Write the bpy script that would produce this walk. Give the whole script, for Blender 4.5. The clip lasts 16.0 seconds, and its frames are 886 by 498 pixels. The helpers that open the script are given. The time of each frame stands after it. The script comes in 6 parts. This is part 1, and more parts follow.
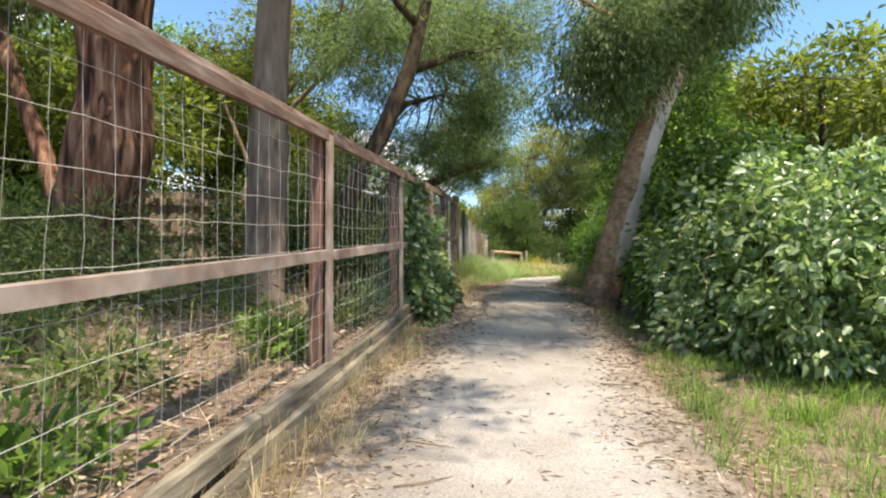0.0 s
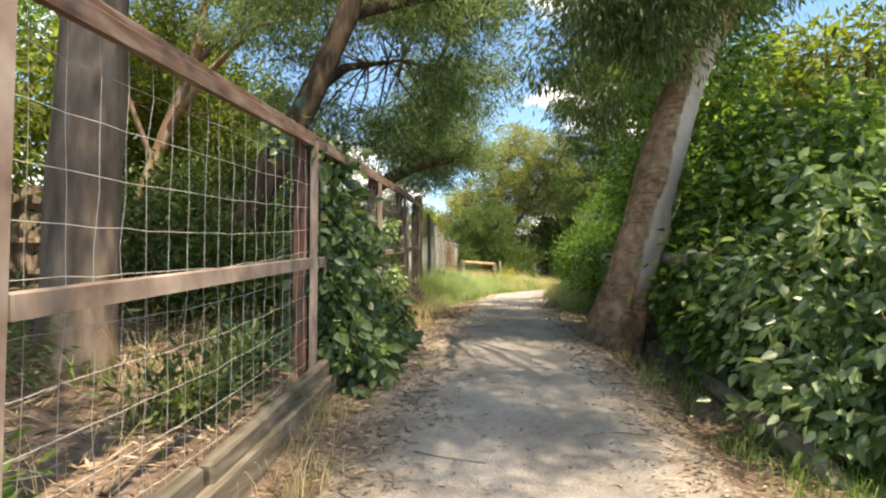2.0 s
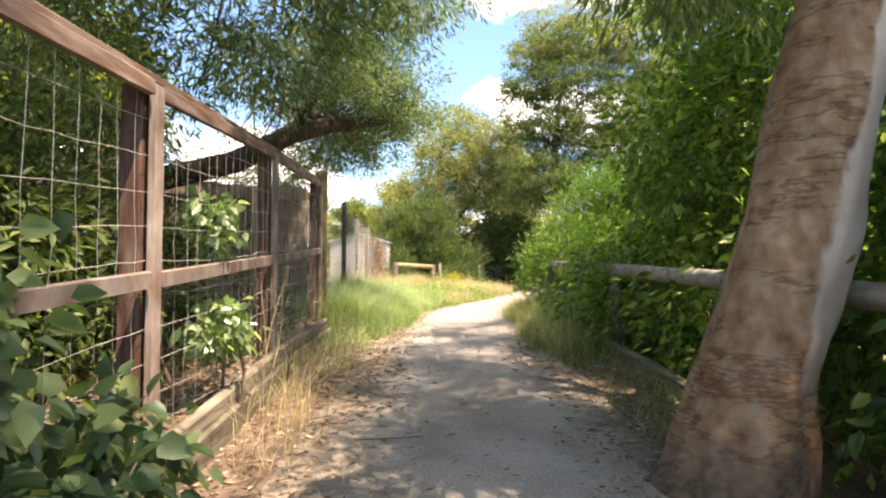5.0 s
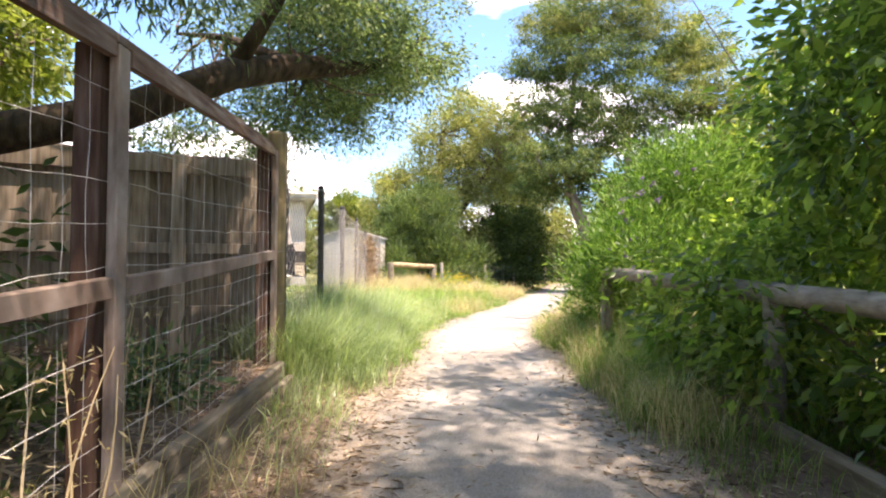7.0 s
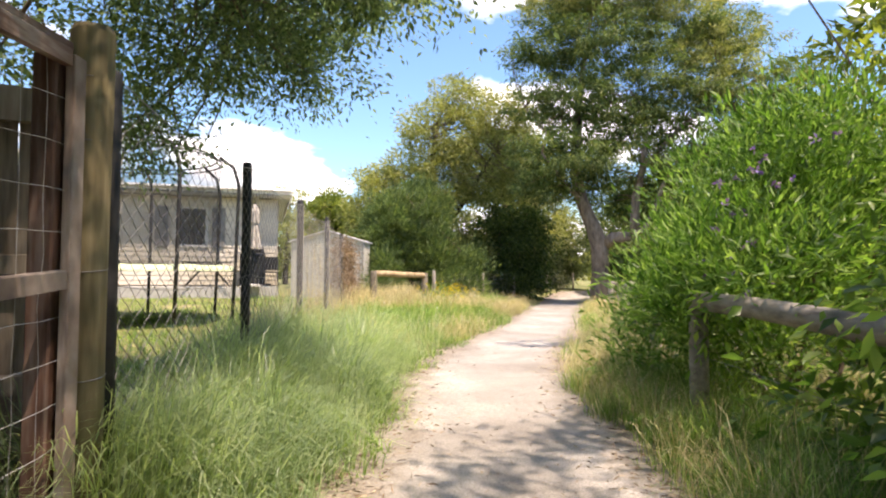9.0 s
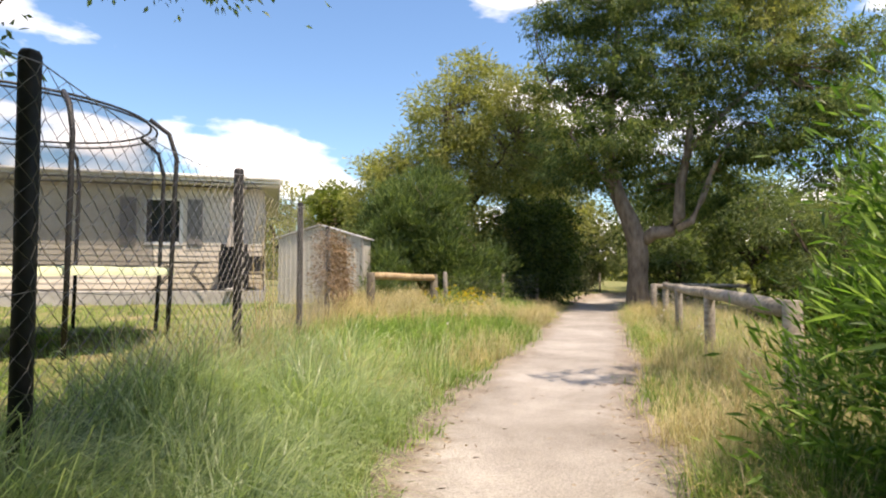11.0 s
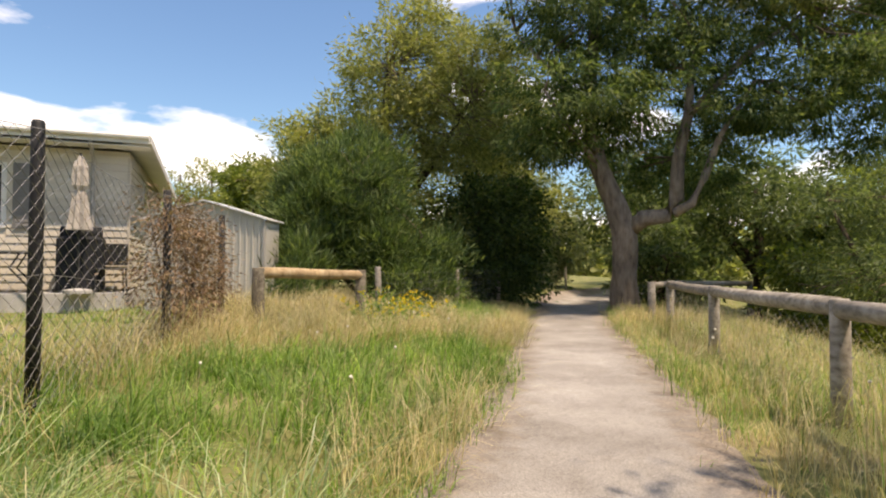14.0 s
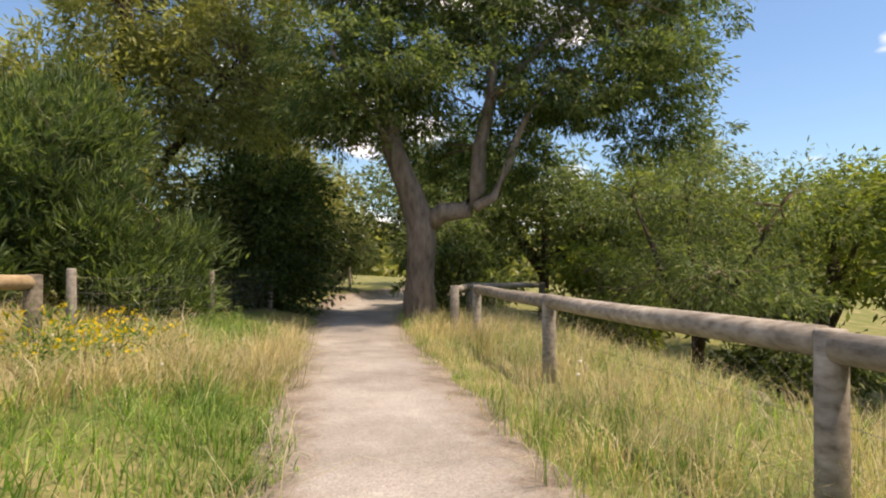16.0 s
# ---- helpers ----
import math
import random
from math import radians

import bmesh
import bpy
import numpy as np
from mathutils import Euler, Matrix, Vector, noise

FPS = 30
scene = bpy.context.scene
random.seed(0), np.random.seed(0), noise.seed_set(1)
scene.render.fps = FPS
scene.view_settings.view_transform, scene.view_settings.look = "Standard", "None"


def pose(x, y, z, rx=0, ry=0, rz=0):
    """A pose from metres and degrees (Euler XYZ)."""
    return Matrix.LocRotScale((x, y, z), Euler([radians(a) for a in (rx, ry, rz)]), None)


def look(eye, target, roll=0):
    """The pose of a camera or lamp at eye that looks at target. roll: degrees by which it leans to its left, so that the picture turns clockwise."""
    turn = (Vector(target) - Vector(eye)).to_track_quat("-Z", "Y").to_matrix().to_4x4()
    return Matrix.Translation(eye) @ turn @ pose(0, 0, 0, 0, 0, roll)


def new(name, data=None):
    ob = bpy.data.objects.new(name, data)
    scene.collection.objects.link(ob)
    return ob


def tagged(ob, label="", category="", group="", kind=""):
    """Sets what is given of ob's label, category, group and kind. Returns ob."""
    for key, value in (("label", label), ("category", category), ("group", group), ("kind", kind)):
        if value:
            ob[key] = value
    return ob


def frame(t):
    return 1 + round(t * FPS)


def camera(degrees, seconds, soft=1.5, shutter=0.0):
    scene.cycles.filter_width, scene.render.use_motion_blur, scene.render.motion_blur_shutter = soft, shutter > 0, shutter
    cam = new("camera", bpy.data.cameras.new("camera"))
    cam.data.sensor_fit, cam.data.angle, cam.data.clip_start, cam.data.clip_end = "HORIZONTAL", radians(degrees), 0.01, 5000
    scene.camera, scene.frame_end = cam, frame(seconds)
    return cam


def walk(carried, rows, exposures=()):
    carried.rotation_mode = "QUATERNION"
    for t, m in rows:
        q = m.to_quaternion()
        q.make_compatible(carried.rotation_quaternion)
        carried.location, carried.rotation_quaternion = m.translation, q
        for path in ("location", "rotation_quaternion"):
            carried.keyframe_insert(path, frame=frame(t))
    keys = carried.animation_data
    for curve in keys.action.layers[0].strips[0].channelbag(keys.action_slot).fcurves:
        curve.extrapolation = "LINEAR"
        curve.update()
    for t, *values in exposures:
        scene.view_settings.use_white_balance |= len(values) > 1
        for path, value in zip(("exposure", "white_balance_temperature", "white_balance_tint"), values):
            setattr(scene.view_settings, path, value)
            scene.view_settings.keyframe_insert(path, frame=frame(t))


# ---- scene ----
cam = camera(72.4, 16.0, soft=2.1)
METRES, EYE, TILT, LEAN, TURN = 22.5, 1.25, 0.0, 0.0, 6.7
ROWS = [
    (0.0, 0.0, 0.0, 0.0, 0.0, 1.89, 0.15),
    (0.5, 0.0018, 0.0328, 0.0032, -1.08, 2.13, 0.15),
    (1.0, 0.0025, 0.0653, 0.006, -1.47, 2.18, 0.11),
    (1.5, 0.007, 0.0976, 0.0075, -1.46, 2.3, 0.07),
    (2.0, 0.0093, 0.1304, 0.0082, -2.87, 2.64, 0.06),
    (2.5, 0.0144, 0.163, 0.0102, -4.86, 2.99, 0.1),
    (3.0, 0.0174, 0.1949, 0.0128, -6.9, 2.85, 0.17),
    (3.5, 0.0202, 0.2243, 0.0155, -7.72, 2.6, 0.26),
    (4.0, 0.025, 0.2555, 0.0185, -8.45, 2.27, 0.35),
    (6.5, 0.038, 0.4153, 0.0269, -8.98, 2.37, -0.2),
    (7.0, 0.0409, 0.4458, 0.0302, -9.27, 1.84, -0.25),
    (7.5, 0.0447, 0.4765, 0.0329, -10.51, 1.78, -0.29),
    (8.0, 0.0481, 0.5052, 0.0365, -10.37, 1.81, -0.26),
    (8.5, 0.054, 0.5338, 0.037, -10.57, 1.85, -0.39),
    (9.0, 0.0613, 0.5646, 0.0367, -9.91, 2.21, -0.39),
    (9.5, 0.0678, 0.595, 0.0371, -8.73, 2.59, -0.26),
    (10.0, 0.0734, 0.6268, 0.0374, -8.58, 2.53, -0.27),
    (12.5, 0.1021, 0.7751, 0.0414, -8.77, 1.67, -0.36),
    (13.0, 0.1096, 0.8062, 0.04, -9.35, 1.87, -0.31),
    (13.5, 0.1158, 0.8367, 0.0401, -11.01, 2.09, -0.34),
    (14.0, 0.1256, 0.867, 0.0402, -13.21, 1.53, -0.38),
    (14.5, 0.1361, 0.8983, 0.0392, -16.6, 1.37, -0.46),
    (15.0, 0.1473, 0.9261, 0.0402, -20.1, 1.51, -0.51),
    (15.5, 0.1587, 0.9545, 0.0408, -26.0, 1.51, -0.59),
    (16.0, 0.1692, 0.9786, 0.0419, -33.78, 1.57, -0.54),
]
EXPOSURES = [(0.0, 1.0, 7100, 11), (2.0, 1.2, 7850, 13), (3.5, 1.56, 8250, 18), (7.0, 1.66, 7200, 23), (9.0, 1.12, 7250, 21), (10.0, 0.9, 7300, 20), (12.5, 0.48, 7600, 17), (14.0, 0.42, 7750, 18), (16.0, 0.47, 7800, 20)]
walk(cam, [(t, pose(0, 0, EYE, TILT, LEAN, TURN) @ pose(METRES * x, METRES * y, METRES * z, 90 + pitch, roll, yaw)) for t, x, y, z, yaw, pitch, roll in ROWS], EXPOSURES)

# ---- world and sun ----
SUN_DIR = Vector((0.42, -0.36, 1.32)).normalized()
SUN_EL = math.asin(SUN_DIR.z)
SUN_AZ = math.atan2(SUN_DIR.x, SUN_DIR.y)
world = bpy.data.worlds.new("sky_world")
scene.world = world
world.use_nodes = True
wt = world.node_tree
wt.nodes.clear()
w_out = wt.nodes.new("ShaderNodeOutputWorld")
w_bg = wt.nodes.new("ShaderNodeBackground")
w_sky = wt.nodes.new("ShaderNodeTexSky")
w_sky.sky_type, w_sky.sun_disc = "NISHITA", False
w_sky.sun_elevation, w_sky.sun_rotation = SUN_EL, SUN_AZ
w_sky.air_density, w_sky.dust_density, w_sky.ozone_density = 1.2, 0.2, 4.0
w_co = wt.nodes.new("ShaderNodeTexCoord")
w_map = wt.nodes.new("ShaderNodeMapping")
w_map.inputs["Location"].default_value = (0.3, 0.2, 0.1)
w_map.inputs["Scale"].default_value = (1.0, 1.0, 2.6)
w_no = wt.nodes.new("ShaderNodeTexNoise")
w_no.inputs["Scale"].default_value, w_no.inputs["Detail"].default_value, w_no.inputs["Roughness"].default_value = 2.6, 8.0, 0.5
w_ra = wt.nodes.new("ShaderNodeMapRange")
w_ra.inputs["From Min"].default_value, w_ra.inputs["From Max"].default_value = 0.53, 0.60
w_mix = wt.nodes.new("ShaderNodeMix")
w_mix.data_type = "RGBA"
w_mix.inputs["B"].default_value = (10.5, 10.6, 10.9, 1)
wt.links.new(w_co.outputs["Generated"], w_map.inputs["Vector"])
wt.links.new(w_map.outputs["Vector"], w_no.inputs["Vector"])
wt.links.new(w_no.outputs["Fac"], w_ra.inputs["Value"])
wt.links.new(w_ra.outputs["Result"], w_mix.inputs["Factor"])
w_tint = wt.nodes.new("ShaderNodeMix")
w_tint.data_type, w_tint.blend_type = "RGBA", "MULTIPLY"
w_tint.inputs["Factor"].default_value = 1.0
w_tint.inputs["B"].default_value = (0.78, 0.98, 1.12, 1)
wt.links.new(w_sky.outputs["Color"], w_tint.inputs["A"])
wt.links.new(w_tint.outputs["Result"], w_mix.inputs["A"])
wt.links.new(w_mix.outputs["Result"], w_bg.inputs["Color"])
wt.links.new(w_bg.outputs["Background"], w_out.inputs["Surface"])
w_bg.inputs["Strength"].default_value = 0.125
sun_data = bpy.data.lights.new("sun", "SUN")
sun_data.energy, sun_data.angle, sun_data.color = 4.6, radians(0.8), (1.0, 0.91, 0.77)
sun = new("sun", sun_data)
sun.matrix_world = look(SUN_DIR * 60, (0, 0, 0))


# ---- materials ----
def base_mat(name, rough=0.8, spec=0.3, metal=0.0):
    m = bpy.data.materials.new(name)
    m.use_nodes = True
    b = m.node_tree.nodes["Principled BSDF"]
    b.inputs["Roughness"].default_value = rough
    b.inputs["Specular IOR Level"].default_value = spec
    b.inputs["Metallic"].default_value = metal
    return m, m.node_tree, b


def ramp(nt, source, stops):
    r = nt.nodes.new("ShaderNodeValToRGB")
    el = r.color_ramp.elements
    while len(el) < len(stops):
        el.new(0.5)
    for e, (p, c) in zip(el, stops):
        e.position, e.color = p, (*c, 1)
    nt.links.new(source, r.inputs["Fac"])
    return r.outputs["Color"]


def noise_tex(nt, scale, detail=4.0, stretch=(1, 1, 1), space="Object", rough=0.55):
    co = nt.nodes.new("ShaderNodeTexCoord")
    mp = nt.nodes.new("ShaderNodeMapping")
    mp.inputs["Scale"].default_value = stretch
    no = nt.nodes.new("ShaderNodeTexNoise")
    no.inputs["Scale"].default_value, no.inputs["Detail"].default_value, no.inputs["Roughness"].default_value = scale, detail, rough
    nt.links.new(co.outputs[space], mp.inputs["Vector"])
    nt.links.new(mp.outputs["Vector"], no.inputs["Vector"])
    return no.outputs["Fac"]


def mix_col(nt, fac, a, b, blend="MIX"):
    n = nt.nodes.new("ShaderNodeMix")
    n.data_type, n.blend_type = "RGBA", blend
    for key, v in (("Factor", fac), ("A", a), ("B", b)):
        if isinstance(v, (int, float)):
            n.inputs[key].default_value = v
        elif isinstance(v, tuple):
            n.inputs[key].default_value = (*v, 1)
        else:
            nt.links.new(v, n.inputs[key])
    return n.outputs["Result"]


def add_bump(nt, b, height, strength=0.5, distance=0.01):
    n = nt.nodes.new("ShaderNodeBump")
    n.inputs["Strength"].default_value, n.inputs["Distance"].default_value = strength, distance
    nt.links.new(height, n.inputs["Height"])
    nt.links.new(n.outputs["Normal"], b.inputs["Normal"])


def grain_mat(name, stops, coarse, fine, stretch, rough=0.85, bump=0.6, dist=0.01, spec=0.2, random_amount=0.25):
    """Wood or bark: stretched grain, larger stains, a change from piece to piece."""
    m, nt, b = base_mat(name, rough, spec)
    grain = noise_tex(nt, fine, 6, stretch)
    stain = noise_tex(nt, coarse, 4)
    col = ramp(nt, grain, stops)
    dark = ramp(nt, stain, [(0.3, (0.62, 0.62, 0.62)), (0.7, (1.12, 1.1, 1.06))])
    col = mix_col(nt, 1.0, col, dark, "MULTIPLY")
    info = nt.nodes.new("ShaderNodeObjectInfo")
    rnd = ramp(nt, info.outputs["Random"], [(0.0, (1 - random_amount,) * 3), (1.0, (1 + random_amount * 0.6,) * 3)])
    col = mix_col(nt, 1.0, col, rnd, "MULTIPLY")
    nt.links.new(col, b.inputs["Base Color"])
    add_bump(nt, b, grain, bump, dist)
    return m


def leaf_mat(name, dark, mid, light, rough=0.5, spec=0.4, trans=0.35, patch=0.6, swing=1.0):
    """Leaves: change from leaf to leaf and over the crown; some light comes through."""
    m, nt, b = base_mat(name, rough, spec)
    geo = nt.nodes.new("ShaderNodeNewGeometry")
    col = ramp(nt, geo.outputs["Random Per Island"], [(0.0, dark), (0.55, mid), (1.0, light)])
    big = noise_tex(nt, patch, 3)
    col = mix_col(nt, 1.0, col, ramp(nt, big, [(0.3, (1 - 0.3 * swing, 1 - 0.26 * swing, 1 - 0.3 * swing)), (0.7, (1 + 0.2 * swing, 1 + 0.15 * swing, 1.0))]), "MULTIPLY")
    nt.links.new(col, b.inputs["Base Color"])
    tr = nt.nodes.new("ShaderNodeBsdfTranslucent")
    nt.links.new(mix_col(nt, 1.0, col, (1.5, 1.6, 0.85), "MULTIPLY"), tr.inputs["Color"])
    mx = nt.nodes.new("ShaderNodeMixShader")
    mx.inputs["Fac"].default_value = min(0.6, trans + 0.1)
    nt.links.new(b.outputs["BSDF"], mx.inputs[1])
    nt.links.new(tr.outputs["BSDF"], mx.inputs[2])
    nt.links.new(mx.outputs["Shader"], nt.nodes["Material Output"].inputs["Surface"])
    return m


def plain_mat(name, col, rough=0.6, spec=0.4, metal=0.0, var=0.15, scale=6.0, bump=0.1):
    m, nt, b = base_mat(name, rough, spec, metal)
    n = noise_tex(nt, scale, 5)
    c = ramp(nt, n, [(0.3, tuple(v * (1 - var) for v in col)), (0.7, tuple(min(1, v * (1 + var)) for v in col))])
    nt.links.new(c, b.inputs["Base Color"])
    if bump:
        add_bump(nt, b, n, bump, 0.005)
    return m


def soil_mat(name, stops, fine_stops, s1, s2, bump):
    m, nt, b = base_mat(name, 0.95, 0.1)
    a = noise_tex(nt, s1, 5)
    f = noise_tex(nt, s2, 6, rough=0.7)
    col = mix_col(nt, 1.0, ramp(nt, a, stops), ramp(nt, f, fine_stops), "MULTIPLY")
    nt.links.new(col, b.inputs["Base Color"])
    add_bump(nt, b, f, bump, 0.015)
    return m


M_PATH = soil_mat("path_gravel", [(0.3, (0.235, 0.195, 0.165)), (0.5, (0.305, 0.262, 0.226)), (0.7, (0.355, 0.312, 0.275))], [(0.3, (0.72, 0.7, 0.68)), (0.7, (1.15, 1.13, 1.1))], 1.3, 60.0, 0.5)
def verge_mat(m):
    """Thatch of old grass where the verges and lawns lie."""
    nt = m.node_tree
    b = nt.nodes["Principled BSDF"]
    old = b.inputs["Base Color"].links[0].from_socket
    co = nt.nodes.new("ShaderNodeTexCoord")
    sep = nt.nodes.new("ShaderNodeSeparateXYZ")
    rng_y = nt.nodes.new("ShaderNodeMapRange")
    rng_y.inputs["From Min"].default_value, rng_y.inputs["From Max"].default_value = 15.0, 18.0
    nt.links.new(co.outputs["Object"], sep.inputs[0])
    nt.links.new(sep.outputs["Y"], rng_y.inputs["Value"])
    th = ramp(nt, noise_tex(nt, 1.4, 6), [(0.35, (0.13, 0.155, 0.05)), (0.55, (0.19, 0.19, 0.075)), (0.7, (0.29, 0.24, 0.13))])
    nt.links.new(mix_col(nt, rng_y.outputs["Result"], old, th), b.inputs["Base Color"])
    return m


M_GROUND = soil_mat("ground_soil", [(0.35, (0.13, 0.096, 0.074)), (0.55, (0.225, 0.17, 0.135)), (0.7, (0.18, 0.145, 0.105))], [(0.3, (0.55, 0.55, 0.55)), (0.7, (1.25, 1.2, 1.15))], 0.9, 28.0, 0.8)
def edge_mat(m):
    """Gravel that gives way to brown litter and soil towards the path's edge."""
    nt = m.node_tree
    b = nt.nodes["Principled BSDF"]
    old = b.inputs["Base Color"].links[0].from_socket
    at = nt.nodes.new("ShaderNodeAttribute")
    at.attribute_name = "edge"
    wob = nt.nodes.new("ShaderNodeMath")
    wob.operation = "MULTIPLY_ADD"
    wob.inputs[1].default_value = 0.9
    nt.links.new(noise_tex(nt, 5.0, 8, rough=0.7), wob.inputs[0])
    nt.links.new(at.outputs["Fac"], wob.inputs[2])
    mr = nt.nodes.new("ShaderNodeMapRange")
    mr.inputs["From Min"].default_value, mr.inputs["From Max"].default_value = 0.92, 1.22
    nt.links.new(wob.outputs[0], mr.inputs["Value"])
    soil = mix_col(nt, 1.0, ramp(nt, noise_tex(nt, 3.0, 5), [(0.35, (0.175, 0.148, 0.122)), (0.6, (0.27, 0.235, 0.2))]), ramp(nt, noise_tex(nt, 45.0, 6, rough=0.75), [(0.35, (0.55, 0.55, 0.55)), (0.65, (1.5, 1.45, 1.4))]), "MULTIPLY")
    worn = ramp(nt, noise_tex(nt, 0.55, 3, (1.0, 0.6, 1.0)), [(0.35, (0.82, 0.8, 0.78)), (0.65, (1.1, 1.1, 1.1))])
    old = mix_col(nt, 1.0, old, worn, "MULTIPLY")
    specks = ramp(nt, noise_tex(nt, 190.0, 3, rough=0.8), [(0.36, (0.62, 0.6, 0.58)), (0.5, (1.0, 1.0, 1.0)), (0.66, (1.3, 1.28, 1.25))])
    old = mix_col(nt, 0.8, old, specks, "MULTIPLY")
    nt.links.new(mix_col(nt, mr.outputs["Result"], old, soil), b.inputs["Base Color"])
    return m


M_STONE = M_PATH
M_PATH = edge_mat(soil_mat("path_gravel_worn", [(0.3, (0.25, 0.235, 0.218)), (0.5, (0.325, 0.31, 0.292)), (0.7, (0.39, 0.376, 0.356))], [(0.3, (0.5, 0.48, 0.46)), (0.5, (1.0, 0.99, 0.98)), (0.7, (1.35, 1.33, 1.3))], 1.6, 75.0, 0.6))
M_GROUND = verge_mat(M_GROUND)
M_REDWOOD = grain_mat("stained_wood", [(0.3, (0.105, 0.052, 0.036)), (0.5, (0.18, 0.102, 0.076)), (0.72, (0.28, 0.205, 0.17))], 2.5, 26.0, (1, 1, 0.12), 0.75, 0.5, 0.004)
M_RAIL = grain_mat("stained_rail_wood", [(0.3, (0.125, 0.066, 0.047)), (0.5, (0.22, 0.145, 0.115)), (0.68, (0.34, 0.275, 0.24))], 2.5, 26.0, (1, 0.1, 1), 0.75, 0.5, 0.004)
M_BATTEN = grain_mat("weathered_batten", [(0.3, (0.20, 0.14, 0.112)), (0.5, (0.34, 0.265, 0.225)), (0.68, (0.47, 0.40, 0.36))], 2.5, 26.0, (1, 0.15, 0.15), 0.8, 0.5, 0.004)
M_SLEEPER = grain_mat("weathered_sleeper", [(0.3, (0.10, 0.085, 0.065)), (0.5, (0.20, 0.175, 0.135)), (0.7, (0.30, 0.27, 0.22))], 2.0, 22.0, (1, 0.1, 1), 0.9, 0.8, 0.008)
M_PALING = grain_mat("grey_paling", [(0.3, (0.2, 0.16, 0.122)), (0.5, (0.355, 0.29, 0.225)), (0.7, (0.47, 0.40, 0.32))], 1.5, 30.0, (1, 1, 0.08), 0.9, 0.6, 0.004, random_amount=0.35)
M_LOG = grain_mat("weathered_log", [(0.3, (0.21, 0.185, 0.155)), (0.5, (0.36, 0.325, 0.28)), (0.7, (0.48, 0.445, 0.395))], 1.5, 22.0, (1.0, 0.35, 1.0), 0.85, 0.5, 0.005)
M_LOG_TAN = grain_mat("tan_log", [(0.3, (0.27, 0.19, 0.105)), (0.5, (0.42, 0.31, 0.185)), (0.7, (0.52, 0.41, 0.27))], 1.5, 18.0, (0.6, 0.6, 0.6), 0.85, 0.4, 0.004)
M_GREENPOST = grain_mat("treated_post", [(0.3, (0.13, 0.105, 0.06)), (0.5, (0.21, 0.175, 0.10)), (0.7, (0.30, 0.25, 0.16))], 2.0, 20.0, (1, 1, 0.1), 0.85, 0.4, 0.004)
M_BARK_PALE = grain_mat("pale_bark", [(0.3, (0.23, 0.135, 0.085)), (0.5, (0.39, 0.265, 0.185)), (0.66, (0.56, 0.46, 0.375))], 1.2, 5.0, (1, 1, 0.5), 0.85, 0.8, 0.02)
def gum_bark():
    """Brown plates of old bark; where they have fallen, a smooth strip painted pale as if sunlit."""
    m = grain_mat("gum_bark", [(0.3, (0.30, 0.165, 0.095)), (0.5, (0.47, 0.295, 0.185)), (0.66, (0.58, 0.42, 0.30))], 1.4, 11.0, (1, 1, 0.8), 0.88, 0.7, 0.012)
    nt = m.node_tree
    b = nt.nodes["Principled BSDF"]
    old = b.inputs["Base Color"].links[0].from_socket
    co = nt.nodes.new("ShaderNodeTexCoord")
    dot = nt.nodes.new("ShaderNodeVectorMath")
    dot.operation = "DOT_PRODUCT"
    dot.inputs[1].default_value = (1.0, 0.25, -0.33)
    nt.links.new(co.outputs["Object"], dot.inputs[0])
    add = nt.nodes.new("ShaderNodeMath")
    add.operation = "MULTIPLY_ADD"
    add.inputs[1].default_value = 0.35
    nt.links.new(noise_tex(nt, 2.2, 5, (1, 1, 0.6)), add.inputs[0])
    nt.links.new(dot.outputs["Value"], add.inputs[2])
    mr = nt.nodes.new("ShaderNodeMapRange")
    mr.inputs["From Min"].default_value, mr.inputs["From Max"].default_value = 0.14, 0.17
    nt.links.new(add.outputs[0], mr.inputs["Value"])
    # warm and bright: sun on the trunk's right side is put into this colour
    pale = ramp(nt, noise_tex(nt, 4.0, 5), [(0.3, (0.52, 0.42, 0.34)), (0.7, (0.72, 0.62, 0.53))])
    sp = nt.nodes.new("ShaderNodeSeparateXYZ")
    nt.links.new(co.outputs["Object"], sp.inputs[0])
    mz = nt.nodes.new("ShaderNodeMapRange")
    mz.inputs["From Min"].default_value, mz.inputs["From Max"].default_value = 1.0, 1.3
    nt.links.new(sp.outputs["Z"], mz.inputs["Value"])
    both = nt.nodes.new("ShaderNodeMath")
    both.operation = "MULTIPLY"
    nt.links.new(mr.outputs["Result"], both.inputs[0])
    nt.links.new(mz.outputs["Result"], both.inputs[1])
    # cross cracks where the plates lift, and a rough dark butt
    crack = ramp(nt, noise_tex(nt, 1.7, 5, (0.6, 0.6, 3.0), rough=0.65), [(0.455, (1, 1, 1)), (0.485, (0.42, 0.36, 0.32)), (0.515, (1, 1, 1))])
    old = mix_col(nt, 0.8, old, crack, "MULTIPLY")
    butt = nt.nodes.new("ShaderNodeMath")
    butt.operation = "MULTIPLY_ADD"
    butt.inputs[1].default_value = 0.5
    nt.links.new(noise_tex(nt, 5.0, 5), butt.inputs[0])
    nt.links.new(sp.outputs["Z"], butt.inputs[2])
    mb = nt.nodes.new("ShaderNodeMapRange")
    mb.inputs["From Min"].default_value, mb.inputs["From Max"].default_value = 1.12, 0.92
    nt.links.new(butt.outputs[0], mb.inputs["Value"])
    rough_bark = ramp(nt, noise_tex(nt, 14.0, 6, rough=0.7), [(0.35, (0.05, 0.036, 0.026)), (0.6, (0.17, 0.125, 0.09))])
    old = mix_col(nt, mb.outputs["Result"], old, rough_bark)
    nt.links.new(mix_col(nt, both.outputs[0], old, pale), b.inputs["Base Color"])
    return m


